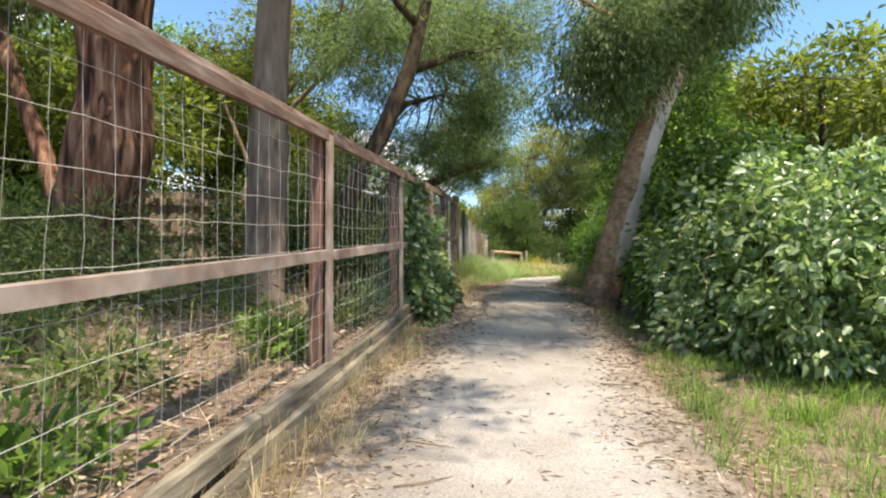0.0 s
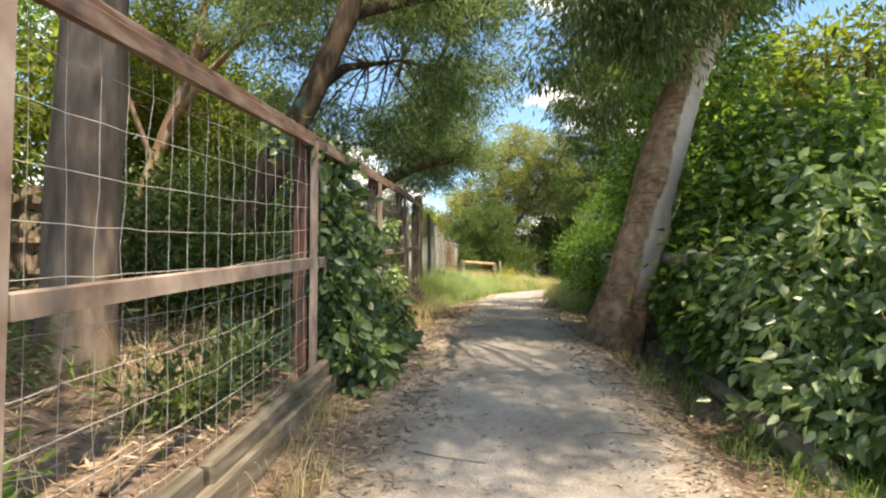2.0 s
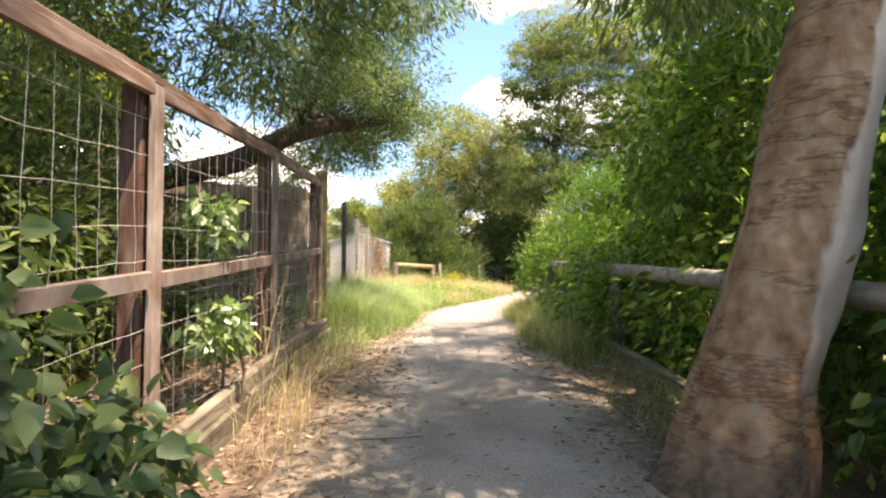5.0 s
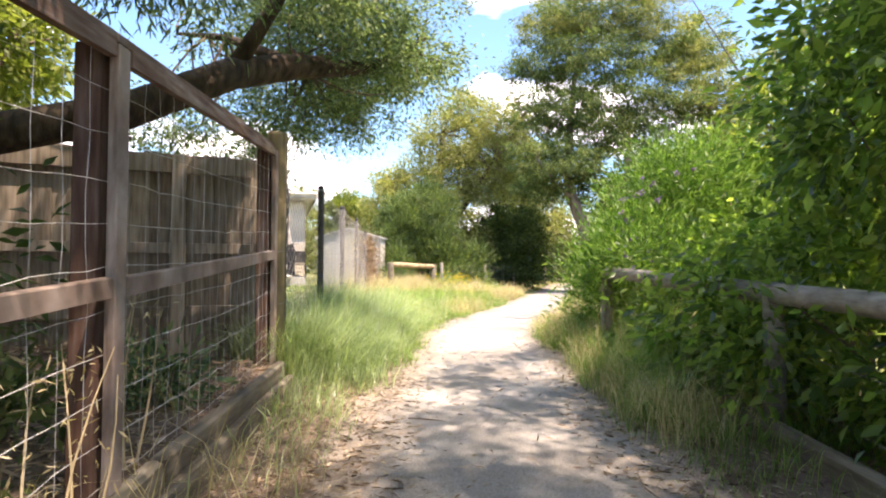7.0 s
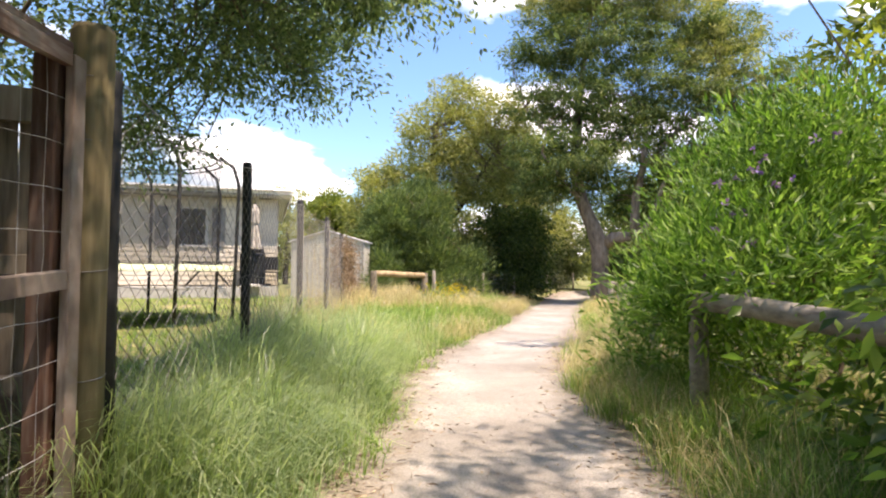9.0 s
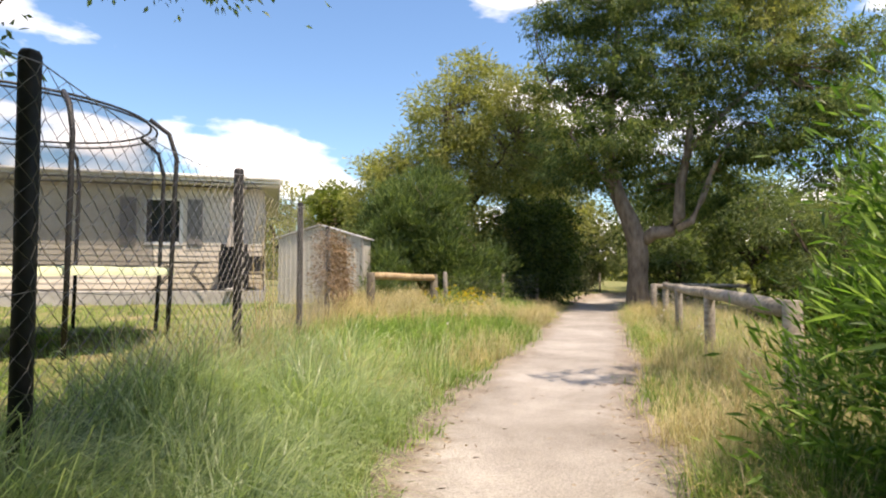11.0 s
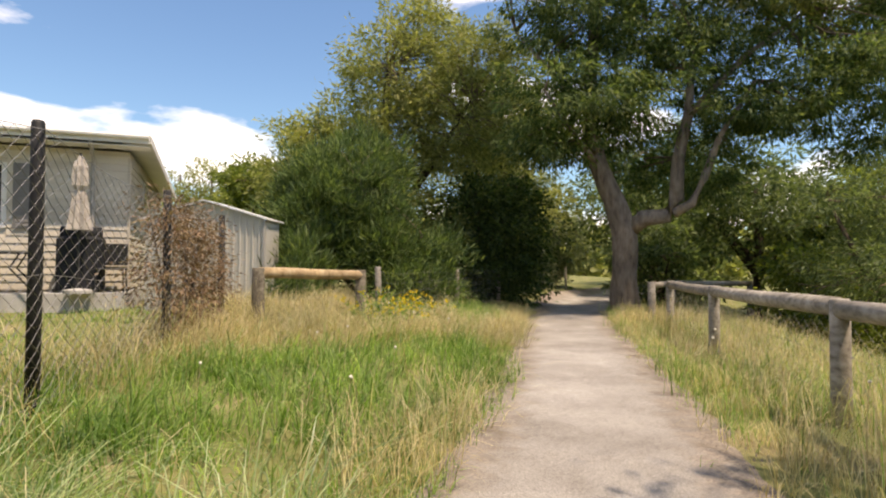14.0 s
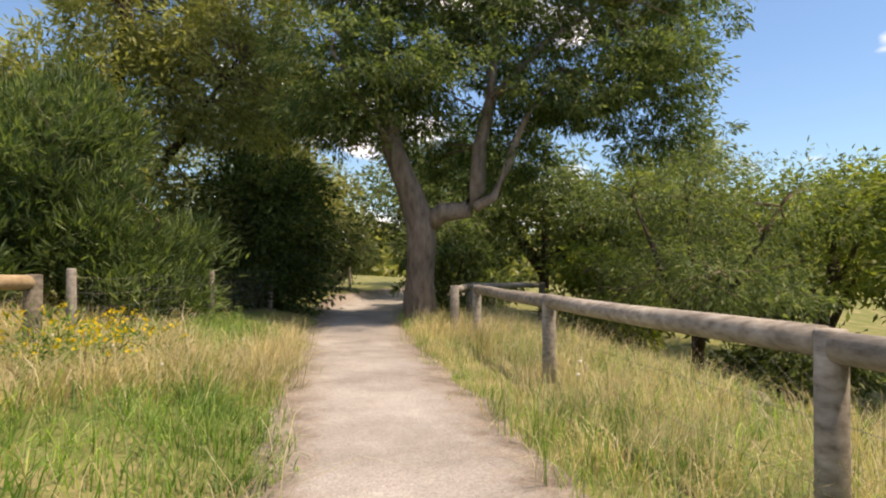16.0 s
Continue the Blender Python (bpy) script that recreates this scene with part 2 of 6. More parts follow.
M_BARK_GUM = gum_bark()
M_BARK_GREY = grain_mat("grey_bark", [(0.3, (0.175, 0.135, 0.108)), (0.5, (0.31, 0.25, 0.205)), (0.7, (0.42, 0.35, 0.295))], 1.0, 9.0, (1, 1, 0.35), 0.9, 0.7, 0.015)
M_BARK_TRUNK = grain_mat("brown_grey_bark", [(0.3, (0.135, 0.1, 0.08)), (0.5, (0.245, 0.19, 0.152)), (0.7, (0.34, 0.275, 0.225))], 1.0, 9.0, (1, 1, 0.2), 0.9, 0.7, 0.015)
M_BARK_RED = grain_mat("stringy_bark", [(0.36, (0.035, 0.02, 0.014)), (0.5, (0.17, 0.085, 0.055)), (0.68, (0.33, 0.20, 0.14))], 1.0, 12.0, (1, 1, 0.12), 0.95, 1.0, 0.05)
M_BARK_DARK = grain_mat("dark_bark", [(0.3, (0.035, 0.027, 0.02)), (0.5, (0.08, 0.06, 0.043)), (0.7, (0.14, 0.108, 0.08))], 1.0, 12.0, (1, 1, 0.3), 0.95, 1.0, 0.03)
M_TWIG = plain_mat("twig_bark", (0.17, 0.13, 0.095), 0.9, 0.1, 0, 0.35, 9.0)
M_WIRE = plain_mat("galvanised_wire", (0.52, 0.50, 0.46), 0.45, 0.5, 0.5, 0.2, 30.0, 0)
M_WIRE_DARK = plain_mat("dull_wire", (0.24, 0.23, 0.22), 0.5, 0.4, 0.4, 0.25, 30.0, 0)
M_HOLLOW = plain_mat("dark_hollow", (0.018, 0.012, 0.009), 0.95, 0.05, 0, 0.3, 12.0)
M_BLACK = plain_mat("black_post_paint", (0.018, 0.018, 0.019), 0.6, 0.4, 0, 0.4, 20.0)
M_LEAF_VINE = leaf_mat("vine_leaves", (0.065, 0.125, 0.05), (0.205, 0.305, 0.15), (0.52, 0.62, 0.44), 0.32, 0.9, 0.34)
M_LEAF_IVY = leaf_mat("fence_vine_leaves", (0.045, 0.088, 0.05), (0.10, 0.168, 0.09), (0.25, 0.33, 0.16), 0.42, 0.5, 0.25)
M_LEAF_HEDGE = leaf_mat("hedge_leaves", (0.05, 0.105, 0.024), (0.14, 0.245, 0.052), (0.33, 0.44, 0.12), 0.38, 0.6, 0.44)
# darker copy of the vine's green, with the shade put into the colour
M_LEAF_SHADE = leaf_mat("shaded_vine_leaves", (0.036, 0.085, 0.022), (0.09, 0.175, 0.041), (0.25, 0.35, 0.11), 0.4, 0.55, 0.38)
M_LEAF_BRIGHT = leaf_mat("bright_leaves", (0.05, 0.115, 0.02), (0.13, 0.25, 0.05), (0.30, 0.43, 0.14), 0.42, 0.45, 0.4)
M_LEAF_WATTLE = leaf_mat("feathery_leaves", (0.07, 0.11, 0.064), (0.16, 0.222, 0.124), (0.29, 0.36, 0.21), 0.55, 0.35, 0.4)
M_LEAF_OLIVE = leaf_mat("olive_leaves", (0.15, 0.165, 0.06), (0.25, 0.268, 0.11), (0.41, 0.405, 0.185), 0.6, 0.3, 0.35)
M_LEAF_FRESH = leaf_mat("fresh_leaves", (0.075, 0.105, 0.024), (0.15, 0.19, 0.042), (0.27, 0.30, 0.075), 0.55, 0.3, 0.4)
M_LEAF_GREY = leaf_mat("grey_green_leaves", (0.06, 0.09, 0.042), (0.125, 0.168, 0.076), (0.245, 0.29, 0.14), 0.6, 0.3, 0.35)
M_LEAF_FEATHER = leaf_mat("feathery_shrub_leaves", (0.04, 0.07, 0.028), (0.095, 0.148, 0.056), (0.22, 0.28, 0.115), 0.6, 0.3, 0.3)
M_LEAF_DARK = leaf_mat("dark_leaves", (0.032, 0.06, 0.02), (0.078, 0.122, 0.04), (0.16, 0.21, 0.07), 0.55, 0.35, 0.25)
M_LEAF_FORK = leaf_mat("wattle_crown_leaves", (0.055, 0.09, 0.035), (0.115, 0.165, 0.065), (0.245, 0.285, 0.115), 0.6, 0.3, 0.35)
M_LEAF_PALE = leaf_mat("pale_leaves", (0.14, 0.17, 0.11), (0.24, 0.27, 0.18), (0.38, 0.40, 0.28), 0.6, 0.3, 0.35)
M_GRASS = leaf_mat("green_grass", (0.07, 0.135, 0.03), (0.165, 0.29, 0.075), (0.37, 0.47, 0.21), 0.5, 0.4, 0.45, 1.6, 1.6)
M_GRASS_BLUE = leaf_mat("tufted_grass", (0.15, 0.22, 0.115), (0.29, 0.375, 0.215), (0.53, 0.60, 0.41), 0.36, 0.6, 0.4, 0.9)
M_GRASS_DRY = leaf_mat("dry_grass", (0.29, 0.235, 0.145), (0.49, 0.41, 0.28), (0.71, 0.635, 0.49), 0.7, 0.2, 0.3, 0.9)
M_LITTER = leaf_mat("leaf_litter", (0.09, 0.06, 0.045), (0.235, 0.17, 0.13), (0.50, 0.42, 0.35), 0.8, 0.2, 0.0, 2.0)
M_LITTER_PALE = leaf_mat("pale_litter", (0.13, 0.085, 0.06), (0.32, 0.235, 0.18), (0.58, 0.48, 0.39), 0.8, 0.2, 0.0, 2.0)
M_FLOWER_Y = leaf_mat("yellow_flowers", (0.55, 0.40, 0.02), (0.70, 0.52, 0.03), (0.8, 0.62, 0.06), 0.6, 0.2, 0.3)
M_FLOWER_P = leaf_mat("purple_flowers", (0.16, 0.08, 0.38), (0.28, 0.17, 0.55), (0.40, 0.30, 0.7), 0.6, 0.2, 0.3)
M_DEAD = leaf_mat("dead_vine", (0.13, 0.08, 0.055), (0.26, 0.175, 0.13), (0.40, 0.30, 0.24), 0.85, 0.1, 0.1)
M_WHITE = plain_mat("white_paint", (0.74, 0.72, 0.68), 0.6, 0.3, 0, 0.06, 3.0)
M_ROOF = plain_mat("pale_roof_metal", (0.62, 0.62, 0.61), 0.45, 0.4, 0.2, 0.08, 2.0)
M_GLASS = plain_mat("dark_window_glass", (0.02, 0.024, 0.027), 0.06, 0.6, 0, 0.1, 2.0, 0)
M_BLIND = plain_mat("window_blind", (0.38, 0.36, 0.33), 0.8, 0.2, 0, 0.08, 4.0)
M_SHUTTER = plain_mat("shutter_paint", (0.215, 0.205, 0.195), 0.7, 0.25, 0, 0.1, 4.0)
M_SHED = plain_mat("shed_steel", (0.52, 0.50, 0.45), 0.6, 0.3, 0.1, 0.08, 2.0)
M_CONCRETE = plain_mat("concrete", (0.40, 0.385, 0.36), 0.9, 0.2, 0, 0.18, 5.0)
M_NET = plain_mat("black_net", (0.02, 0.021, 0.024), 0.8, 0.2, 0, 0.3, 4.0)
M_PAD = plain_mat("trampoline_pad", (0.52, 0.58, 0.36), 0.55, 0.4, 0, 0.15, 3.0)
M_CANVAS = plain_mat("grey_canvas", (0.42, 0.38, 0.34), 0.9, 0.1, 0, 0.25, 8.0)
M_ROCK = grain_mat("creek_rock", [(0.3, (0.10, 0.085, 0.07)), (0.5, (0.2, 0.17, 0.14)), (0.7, (0.30, 0.26, 0.21))], 2.0, 8.0, (1, 1, 1), 0.95, 0.8, 0.03)


M_SLATE = plain_mat("dark_steel_sheet", (0.075, 0.08, 0.088), 0.5, 0.4, 0.1, 0.12, 1.5)


def cream_mat():
    """Weathered cream paint, each board a little different, with dust streaks."""
    m, nt, b = base_mat("cream_paint", 0.75, 0.2)
    info = nt.nodes.new("ShaderNodeObjectInfo")
    col = ramp(nt, info.outputs["Random"], [(0.0, (0.54, 0.487, 0.405)), (1.0, (0.63, 0.58, 0.492))])
    col = mix_col(nt, 1.0, col, ramp(nt, noise_tex(nt, 1.4, 5, (0.5, 0.5, 2.0)), [(0.3, (0.86, 0.85, 0.83)), (0.7, (1.06, 1.06, 1.05))]), "MULTIPLY")
    nt.links.new(col, b.inputs["Base Color"])
    add_bump(nt, b, noise_tex(nt, 30.0, 4), 0.15, 0.004)
    return m


def net_mat():
    """Fine dark netting, more gaps than thread."""
    m, nt, b = base_mat("fine_netting", 0.9, 0.1)
    b.inputs["Base Color"].default_value = (0.05, 0.052, 0.057, 1)
    tp = nt.nodes.new("ShaderNodeBsdfTransparent")
    mx = nt.nodes.new("ShaderNodeMixShader")
    mx.inputs["Fac"].default_value = 0.34
    nt.links.new(tp.outputs["BSDF"], mx.inputs[1])
    nt.links.new(b.outputs["BSDF"], mx.inputs[2])
    nt.links.new(mx.outputs["Shader"], nt.nodes["Material Output"].inputs["Surface"])
    return m


M_CREAM = cream_mat()
M_NETTING = net_mat()


# ---- geometry helpers ----
class Geo:
    """Gathers vertices and faces of one mesh."""

    def __init__(self):
        self.v, self.f = [], []

    def add(self, verts, faces):
        o = len(self.v)
        self.v += [tuple(p) for p in verts]
        self.f += [tuple(i + o for i in q) for q in faces]
        return self

    def box(self, c, s, m=None, bev=0.0):
        """A box with chamfered upright and top edges where bev is given."""
        x, y, z = s[0] / 2, s[1] / 2, s[2] / 2
        ring = [(-x + bev, -y), (x - bev, -y), (x, -y + bev), (x, y - bev), (x - bev, y), (-x + bev, y), (-x, y - bev), (-x, -y + bev)] if bev else [(-x, -y), (x, -y), (x, y), (-x, y)]
        n = len(ring)
        levels = [(-z, 1.0), (z - bev, 1.0), (z, 1.0)] if bev else [(-z, 1.0), (z, 1.0)]
        vs = []
        for i, (h, _) in enumerate(levels):
            for a, b in ring:
                k = bev if bev and i == 2 else 0.0
                vs.append(Vector((a - math.copysign(k, a), b - math.copysign(k, b), h)))
        fs = [tuple(range(n - 1, -1, -1)), tuple(range((len(levels) - 1) * n, len(levels) * n))]
        for l in range(len(levels) - 1):
            for i in range(n):
                j = (i + 1) % n
                fs.append((l * n + i, l * n + j, (l + 1) * n + j, (l + 1) * n + i))
        mm = Matrix.Translation(c) @ (m.to_4x4() if m else Matrix())
        return self.add([mm @ p for p in vs], fs)

    def tube(self, pts, radii, sides=8, wob=0.0, ridge=0.0, fine=6.0, steps=0.6):
        pts = [Vector(p) for p in pts]
        if not isinstance(radii, (list, tuple)):
            radii = [radii] * len(pts)
        vs, fs = [], []
        ref = Vector((0.31, 0.17, 0.93)).normalized()
        for i, p in enumerate(pts):
            d = (pts[min(i + 1, len(pts) - 1)] - pts[max(i - 1, 0)]).normalized()
            r = ref if abs(d.dot(ref)) < 0.9 else Vector((0.95, 0.2, 0.1)).normalized()
            u = d.cross(r).normalized()
            w = d.cross(u)
            for k in range(sides):
                a = 2 * math.pi * k / sides
                q = radii[i] * (1 + (wob * noise.noise(Vector((math.cos(a) * 1.7, math.sin(a) * 1.7, p.z * 1.3 + p.y * 0.7))) if wob else 0) + (ridge * noise.noise(Vector((math.cos(a) * fine, math.sin(a) * fine, p.z * steps))) if ridge else 0))
                vs.append(p + (u * math.cos(a) + w * math.sin(a)) * q)
        n = len(pts)
        for i in range(n - 1):
            for k in range(sides):
                l = (k + 1) % sides
                fs.append((i * sides + k, i * sides + l, (i + 1) * sides + l, (i + 1) * sides + k))
        fs += [tuple(range(sides - 1, -1, -1)), tuple(range((n - 1) * sides, n * sides))]
        return self.add(vs, fs)

    def mesh(self, name, mat, smooth=False):
        me = bpy.data.meshes.new(name)
        me.from_pydata(self.v, [], self.f)
        me.materials.append(mat)
        if smooth:
            me.polygons.foreach_set("use_smooth", [True] * len(me.polygons))
        me.update()
        return me


def part(name, geo, mat, parent=None, label="", smooth=False):
    """Links one gathered mesh as one object, under a thing where one is given."""
    ob = new(name, geo.mesh(name, mat, smooth))
    if parent:
        ob.parent = parent
    if label:
        tagged(ob, label)
    return ob


def piece(name, mesh, m, parent, label=""):
    ob = new(name, mesh)
    ob.parent = parent
    ob.matrix_basis = m
    if label:
        tagged(ob, label)
    return ob


def thing(name, at, label, category, group="", kind="", rz=0.0):
    ob = new(name)
    ob.empty_display_size = 0.2
    ob.matrix_basis = pose(*at, 0, 0, rz)
    return tagged(ob, label, category, group, kind)


def smoothstep(a, b, v):
    t = np.clip((np.asarray(v, float) - a) / (b - a), 0, 1)
    return t * t * (3 - 2 * t)


def quad_cloud(name, V, F, mat):
    """A mesh from arrays: V (n,3); F (m,k), all faces with k corners."""
    me = bpy.data.meshes.new(name)
    n, k = F.shape
    me.vertices.add(len(V))
    me.vertices.foreach_set("co", np.ascontiguousarray(V, np.float32).ravel())
    me.loops.add(n * k)
    me.loops.foreach_set("vertex_index", np.ascontiguousarray(F, np.int32).ravel())
    me.polygons.add(n)
    me.polygons.foreach_set("loop_start", np.arange(0, n * k, k, dtype=np.int32))
    me.materials.append(mat)
    me.update(calc_edges=True)
    return me


def unit(a):
    return a / np.maximum(np.linalg.norm(a, axis=1, keepdims=True), 1e-6)


def leaf_cloud(name, P, D, L, W, mat, rng, fold=0.25, curl=0.0, ovate=False, face=0.9):
    """Leaves at P along D, L long and W wide, each a folded blade of two halves."""
    D = unit(D)
    R = unit(rng.normal(size=D.shape) + np.array([0.35, 0.0, 0.9]) * face)
    S = unit(np.cross(D, R))
    N = np.cross(S, D)
    L, W = L[:, None], W[:, None]
    tip = P + D * L - N * L * curl
    mid = P + D * L * 0.45
    if ovate:
        q1, q2 = P + D * L * 0.28, P + D * L * 0.66 - N * L * 0.06
        tip = tip - N * L * 0.2
        V = np.stack([P, q1 + S * W * 0.5 + N * W * 0.14, q2 + S * W * 0.4 + N * W * 0.1, tip, q2 - S * W * 0.4 + N * W * 0.1, q1 - S * W * 0.5 + N * W * 0.14], 1).reshape(-1, 3)
        i = np.arange(len(P))[:, None] * 6
        F = np.concatenate([i + [0, 1, 2], i + [0, 2, 3], i + [0, 3, 4], i + [0, 4, 5]], 0)
        return quad_cloud(name, V, F, mat)
    V = np.stack([P, mid + S * W * 0.5 + N * W * fold, tip, mid - S * W * 0.5 + N * W * fold], 1).reshape(-1, 3)
    i = np.arange(len(P))[:, None] * 4
    F = np.concatenate([i + [0, 1, 2], i + [0, 2, 3]], 0)
    return quad_cloud(name, V, F, mat)


def in_blobs(rng, blobs, n, shell=0.45):
    """n points in ellipsoids (centre, radii), more of them towards the skin."""
    w = np.array([b[1][0] * b[1][1] * b[1][2] for b in blobs]) ** 0.8
    idx = rng.choice(len(blobs), n, p=w / w.sum())
    c = np.array([b[0] for b in blobs], float)[idx]
    r = np.array([b[1] for b in blobs], float)[idx]
    d = unit(rng.normal(size=(n, 3)))
    q = rng.uniform(shell, 1.0, (n, 1)) ** 0.6
    q = q * (1 + 0.18 * rng.normal(size=(n, 1)) * 0.5)
    return c + d * r * q, d, idx


def crown(name, parent, blobs, clumps, per, clump_r, L, W, mat, rng, droop=0.3, out=0.7, label="", shell=0.45, flat=0.7, origin=None, ovate=False):
    """A crown of leaves in many small clumps, with gaps between them. Returns the clumps' centres."""
    C, d, idx = in_blobs(rng, blobs, clumps, shell)
    r = clump_r * rng.uniform(0.6, 1.4, clumps)
    k = np.repeat(np.arange(clumps), per)
    off = rng.normal(size=(len(k), 3)) * np.array([0.55, 0.55, 0.55 * flat])
    P = C[k] + off * r[k][:, None]
    D = unit(off) * out + d[k] * 0.4 + rng.normal(size=P.shape) * 0.45 + np.array([0, 0, -droop])
    s = rng.uniform(0.65, 1.3, len(k))
    me = leaf_cloud(name, P - (np.array(origin) if origin is not None else 0), D, L * s, W * s, mat, rng, ovate=ovate)
    ob = new(name, me)
    if parent:
        ob.parent = parent
    if label:
        tagged(ob, label)
    return C, idx


def bend(a, b, rng, amount=0.15, n=6, sag=0.0):
    a, b = Vector(a), Vector(b)
    l = (b - a).length
    off = Vector(rng.normal(size=3)) * l * amount
    return [a.lerp(b, t) + off * (math.sin(math.pi * t)) + Vector((0, 0, -sag * l * math.sin(math.pi * t))) for t in [i / (n - 1) for i in range(n)]]


def tree(name, label, trunk, trunk_mat, limbs, blobs, clumps, per, clump_r, L, W, leaf, seed, droop=0.3, out=0.7, wob=0.12, sides=14, twigs=60, shell=0.45, flat=0.7, group="", category="tree", twig_r=0.012, lmat=None, ridge=0.0, fine=6.0, steps=0.6, rows=0):
    """A tree: trunk as (points, radii), limbs as such pairs, leaves in blobs."""
    rng = np.random.default_rng(seed)
    base = Vector(trunk[0][0])
    ob = thing(name, base, label, category, group)
    tp, tr_ = [Vector(p) - base for p in trunk[0]], list(trunk[1])
    if rows:
        n0 = len(tp) - 1
        ts = [k * n0 / rows for k in range(rows + 1)]
        tp, tr_ = [tp[min(int(t), n0 - 1)].lerp(tp[min(int(t), n0 - 1) + 1], t - min(int(t), n0 - 1)) for t in ts], [float(np.interp(t, range(n0 + 1), tr_)) for t in ts]
    g = Geo().tube(tp, tr_, sides, wob, ridge, fine, steps)
    part("trunk", g, trunk_mat, ob, smooth=True)
    ends = [Vector(trunk[0][-1])]
    for pts, rad in limbs:
        part("limb", Geo().tube([Vector(p) - base for p in pts], list(rad), 9, wob * 0.6), lmat or trunk_mat, ob, smooth=True)
        for p, q in zip(pts, pts[1:]):
            ends += [Vector(p).lerp(Vector(q), t) for t in (0.35, 0.7, 1.0)]
    C, idx = crown("crown", ob, blobs, clumps, per, clump_r, L, W, leaf, rng, droop, out, "", shell, flat, base)
    if twigs:
        g = Geo()
        for i in rng.choice(len(C), min(twigs, len(C)), replace=False):
            c = Vector(C[i])
            e = min(ends, key=lambda q: (q - c).length)
            pts = [p - base for p in bend(e, c, rng, 0.1, 5)]
            g.tube(pts, [twig_r * 1.6, twig_r * 1.3, twig_r, twig_r * 0.7, twig_r * 0.3], 4)
        tagged(part("branchwork", g, M_TWIG, ob, smooth=True), kind="stuff")
    return ob


# ---- ground ----
PROFILE_Y = [-60, -10, 0, 5.65, 9.3, 11.4, 13.0, 17.6, 22, 35, 60, 400]
PROFILE_Z = [-1.2, -0.6, 0.0, 0.41, 0.66, 0.80, 0.85, 0.92, 0.93, 0.94, 0.9, 0.9]
PATH_Y = [-30, -5, 3.3, 7, 14, 19, 21, 25.3, 32.5, 38, 42, 46, 60]
PATH_X = [0.3, 0.1, 0.05, 0.12, 0.3, 0.72, 1.08, 2.6, 4.7, 6.9, 9.2, 12.5, 26]


def path_x(y):
    return np.interp(y, PATH_Y, PATH_X)


def level(x, y):
    """Height of the ground."""
    x, y = np.asarray(x, float), np.asarray(y, float)
    z = np.interp(y, PROFILE_Y, PROFILE_Z)
    d = x - path_x(y)
    near = 1 - smoothstep(15.2, 15.9, y)
    z = z + near * 0.20 * smoothstep(-1.40, -1.46, x) + near * 0.2 * smoothstep(-1.5, -4.0, x)
    z = z + (1 - near) * (0.22 * smoothstep(-0.9, -2.3, d) + 0.10 * smoothstep(-2.6, -6.0, d))
    z = z - 0.14 * smoothstep(0.75, 1.3, d) * (1 - smoothstep(10.5, 13, y))
    z = z - 1.7 * smoothstep(2.6, 9.0, d) * (1 - smoothstep(34, 44, y) * 0.7)
    bump = 0.03 * np.sin(x * 2.1 + y * 0.7) * np.sin(y * 1.7 - x) + 0.02 * np.sin(x * 5.3 + 1) * np.sin(y * 4.1)
    return z + bump * smoothstep(0.7, 1.3, np.abs(d))


def ground_z(x, y):
    return float(level(x, y))


def sheet(name, xs, ys, fn, mat, smooth=True):
    X, Y = np.meshgrid(xs, ys)
    V = np.stack([X, Y, fn(X, Y)], 2).reshape(-1, 3)
    nx, ny = len(xs), len(ys)
    i = (np.arange(ny - 1)[:, None] * nx + np.arange(nx - 1)[None]).ravel()
    F = np.stack([i, i + 1, i + nx + 1, i + nx], 1)
    me = quad_cloud(name, V, F, mat)
    me.polygons.foreach_set("use_smooth", [smooth] * len(F))
    return new(name, me)


gx = np.unique(np.concatenate([[-600, -200, -90, -50, -35, -25], np.arange(-18, -2, 0.5), np.arange(-2, 3, 0.1), [-1.46, -1.43, -1.40], np.arange(3, 14, 0.4), [16, 20, 26, 36, 60, 100, 250, 600]]).round(3))
gy = np.unique(np.concatenate([[-300, -100, -40, -20, -12], np.arange(-8, 30, 0.25), np.arange(30, 50, 0.5), [55, 62, 75, 100, 160, 300, 700]]).round(3))
tagged(sheet("ground", gx, gy, level, M_GROUND), "brown soil ground with dry leaf litter and roots", "ground", kind="structure")

# the gravel path: a strip with a ragged edge, a little above the soil
py = np.arange(-8, 52, 0.12)
nrow = 21
pv, pf, pe = [], [], []
for i, y in enumerate(py):
    c = float(path_x(y))
    slope = float((path_x(y + 0.1) - path_x(y - 0.1)) / 0.2)
    nx_, ny_ = 1 / math.hypot(1, slope), -slope / math.hypot(1, slope)
    half = 1.16 - 0.14 * float(smoothstep(16, 24, y)) + 1.0 * float(smoothstep(34, 42, y))
    hl = half + 0.12 * noise.noise(Vector((y * 0.9, 3.1, 0))) + 0.07 * noise.noise(Vector((y * 4.1, 7.7, 0)))
    hr = half + 0.12 * noise.noise(Vector((y * 0.9, 13.1, 0))) + 0.07 * noise.noise(Vector((y * 4.1, 17.7, 0)))
    for j in range(nrow):
        t = -1 + 2 * j / (nrow - 1)
        o = t * (hl if t < 0 else hr)
        x_, y_ = c + o * nx_, y + o * ny_
        lift = 0.02 - 0.034 * abs(t) ** 8
        pv.append((x_, y_, ground_z(x_, y_) + lift + 0.003 * noise.noise(Vector((x_ * 3, y_ * 3, 0)))))
        pe.append(abs(t))
for i in range(len(py) - 1):
    for j in range(nrow - 1):
        a = i * nrow + j
        pf.append((a, a + 1, a + nrow + 1, a + nrow))
path_ob = part("path", Geo().add(pv, pf), M_PATH, smooth=True)
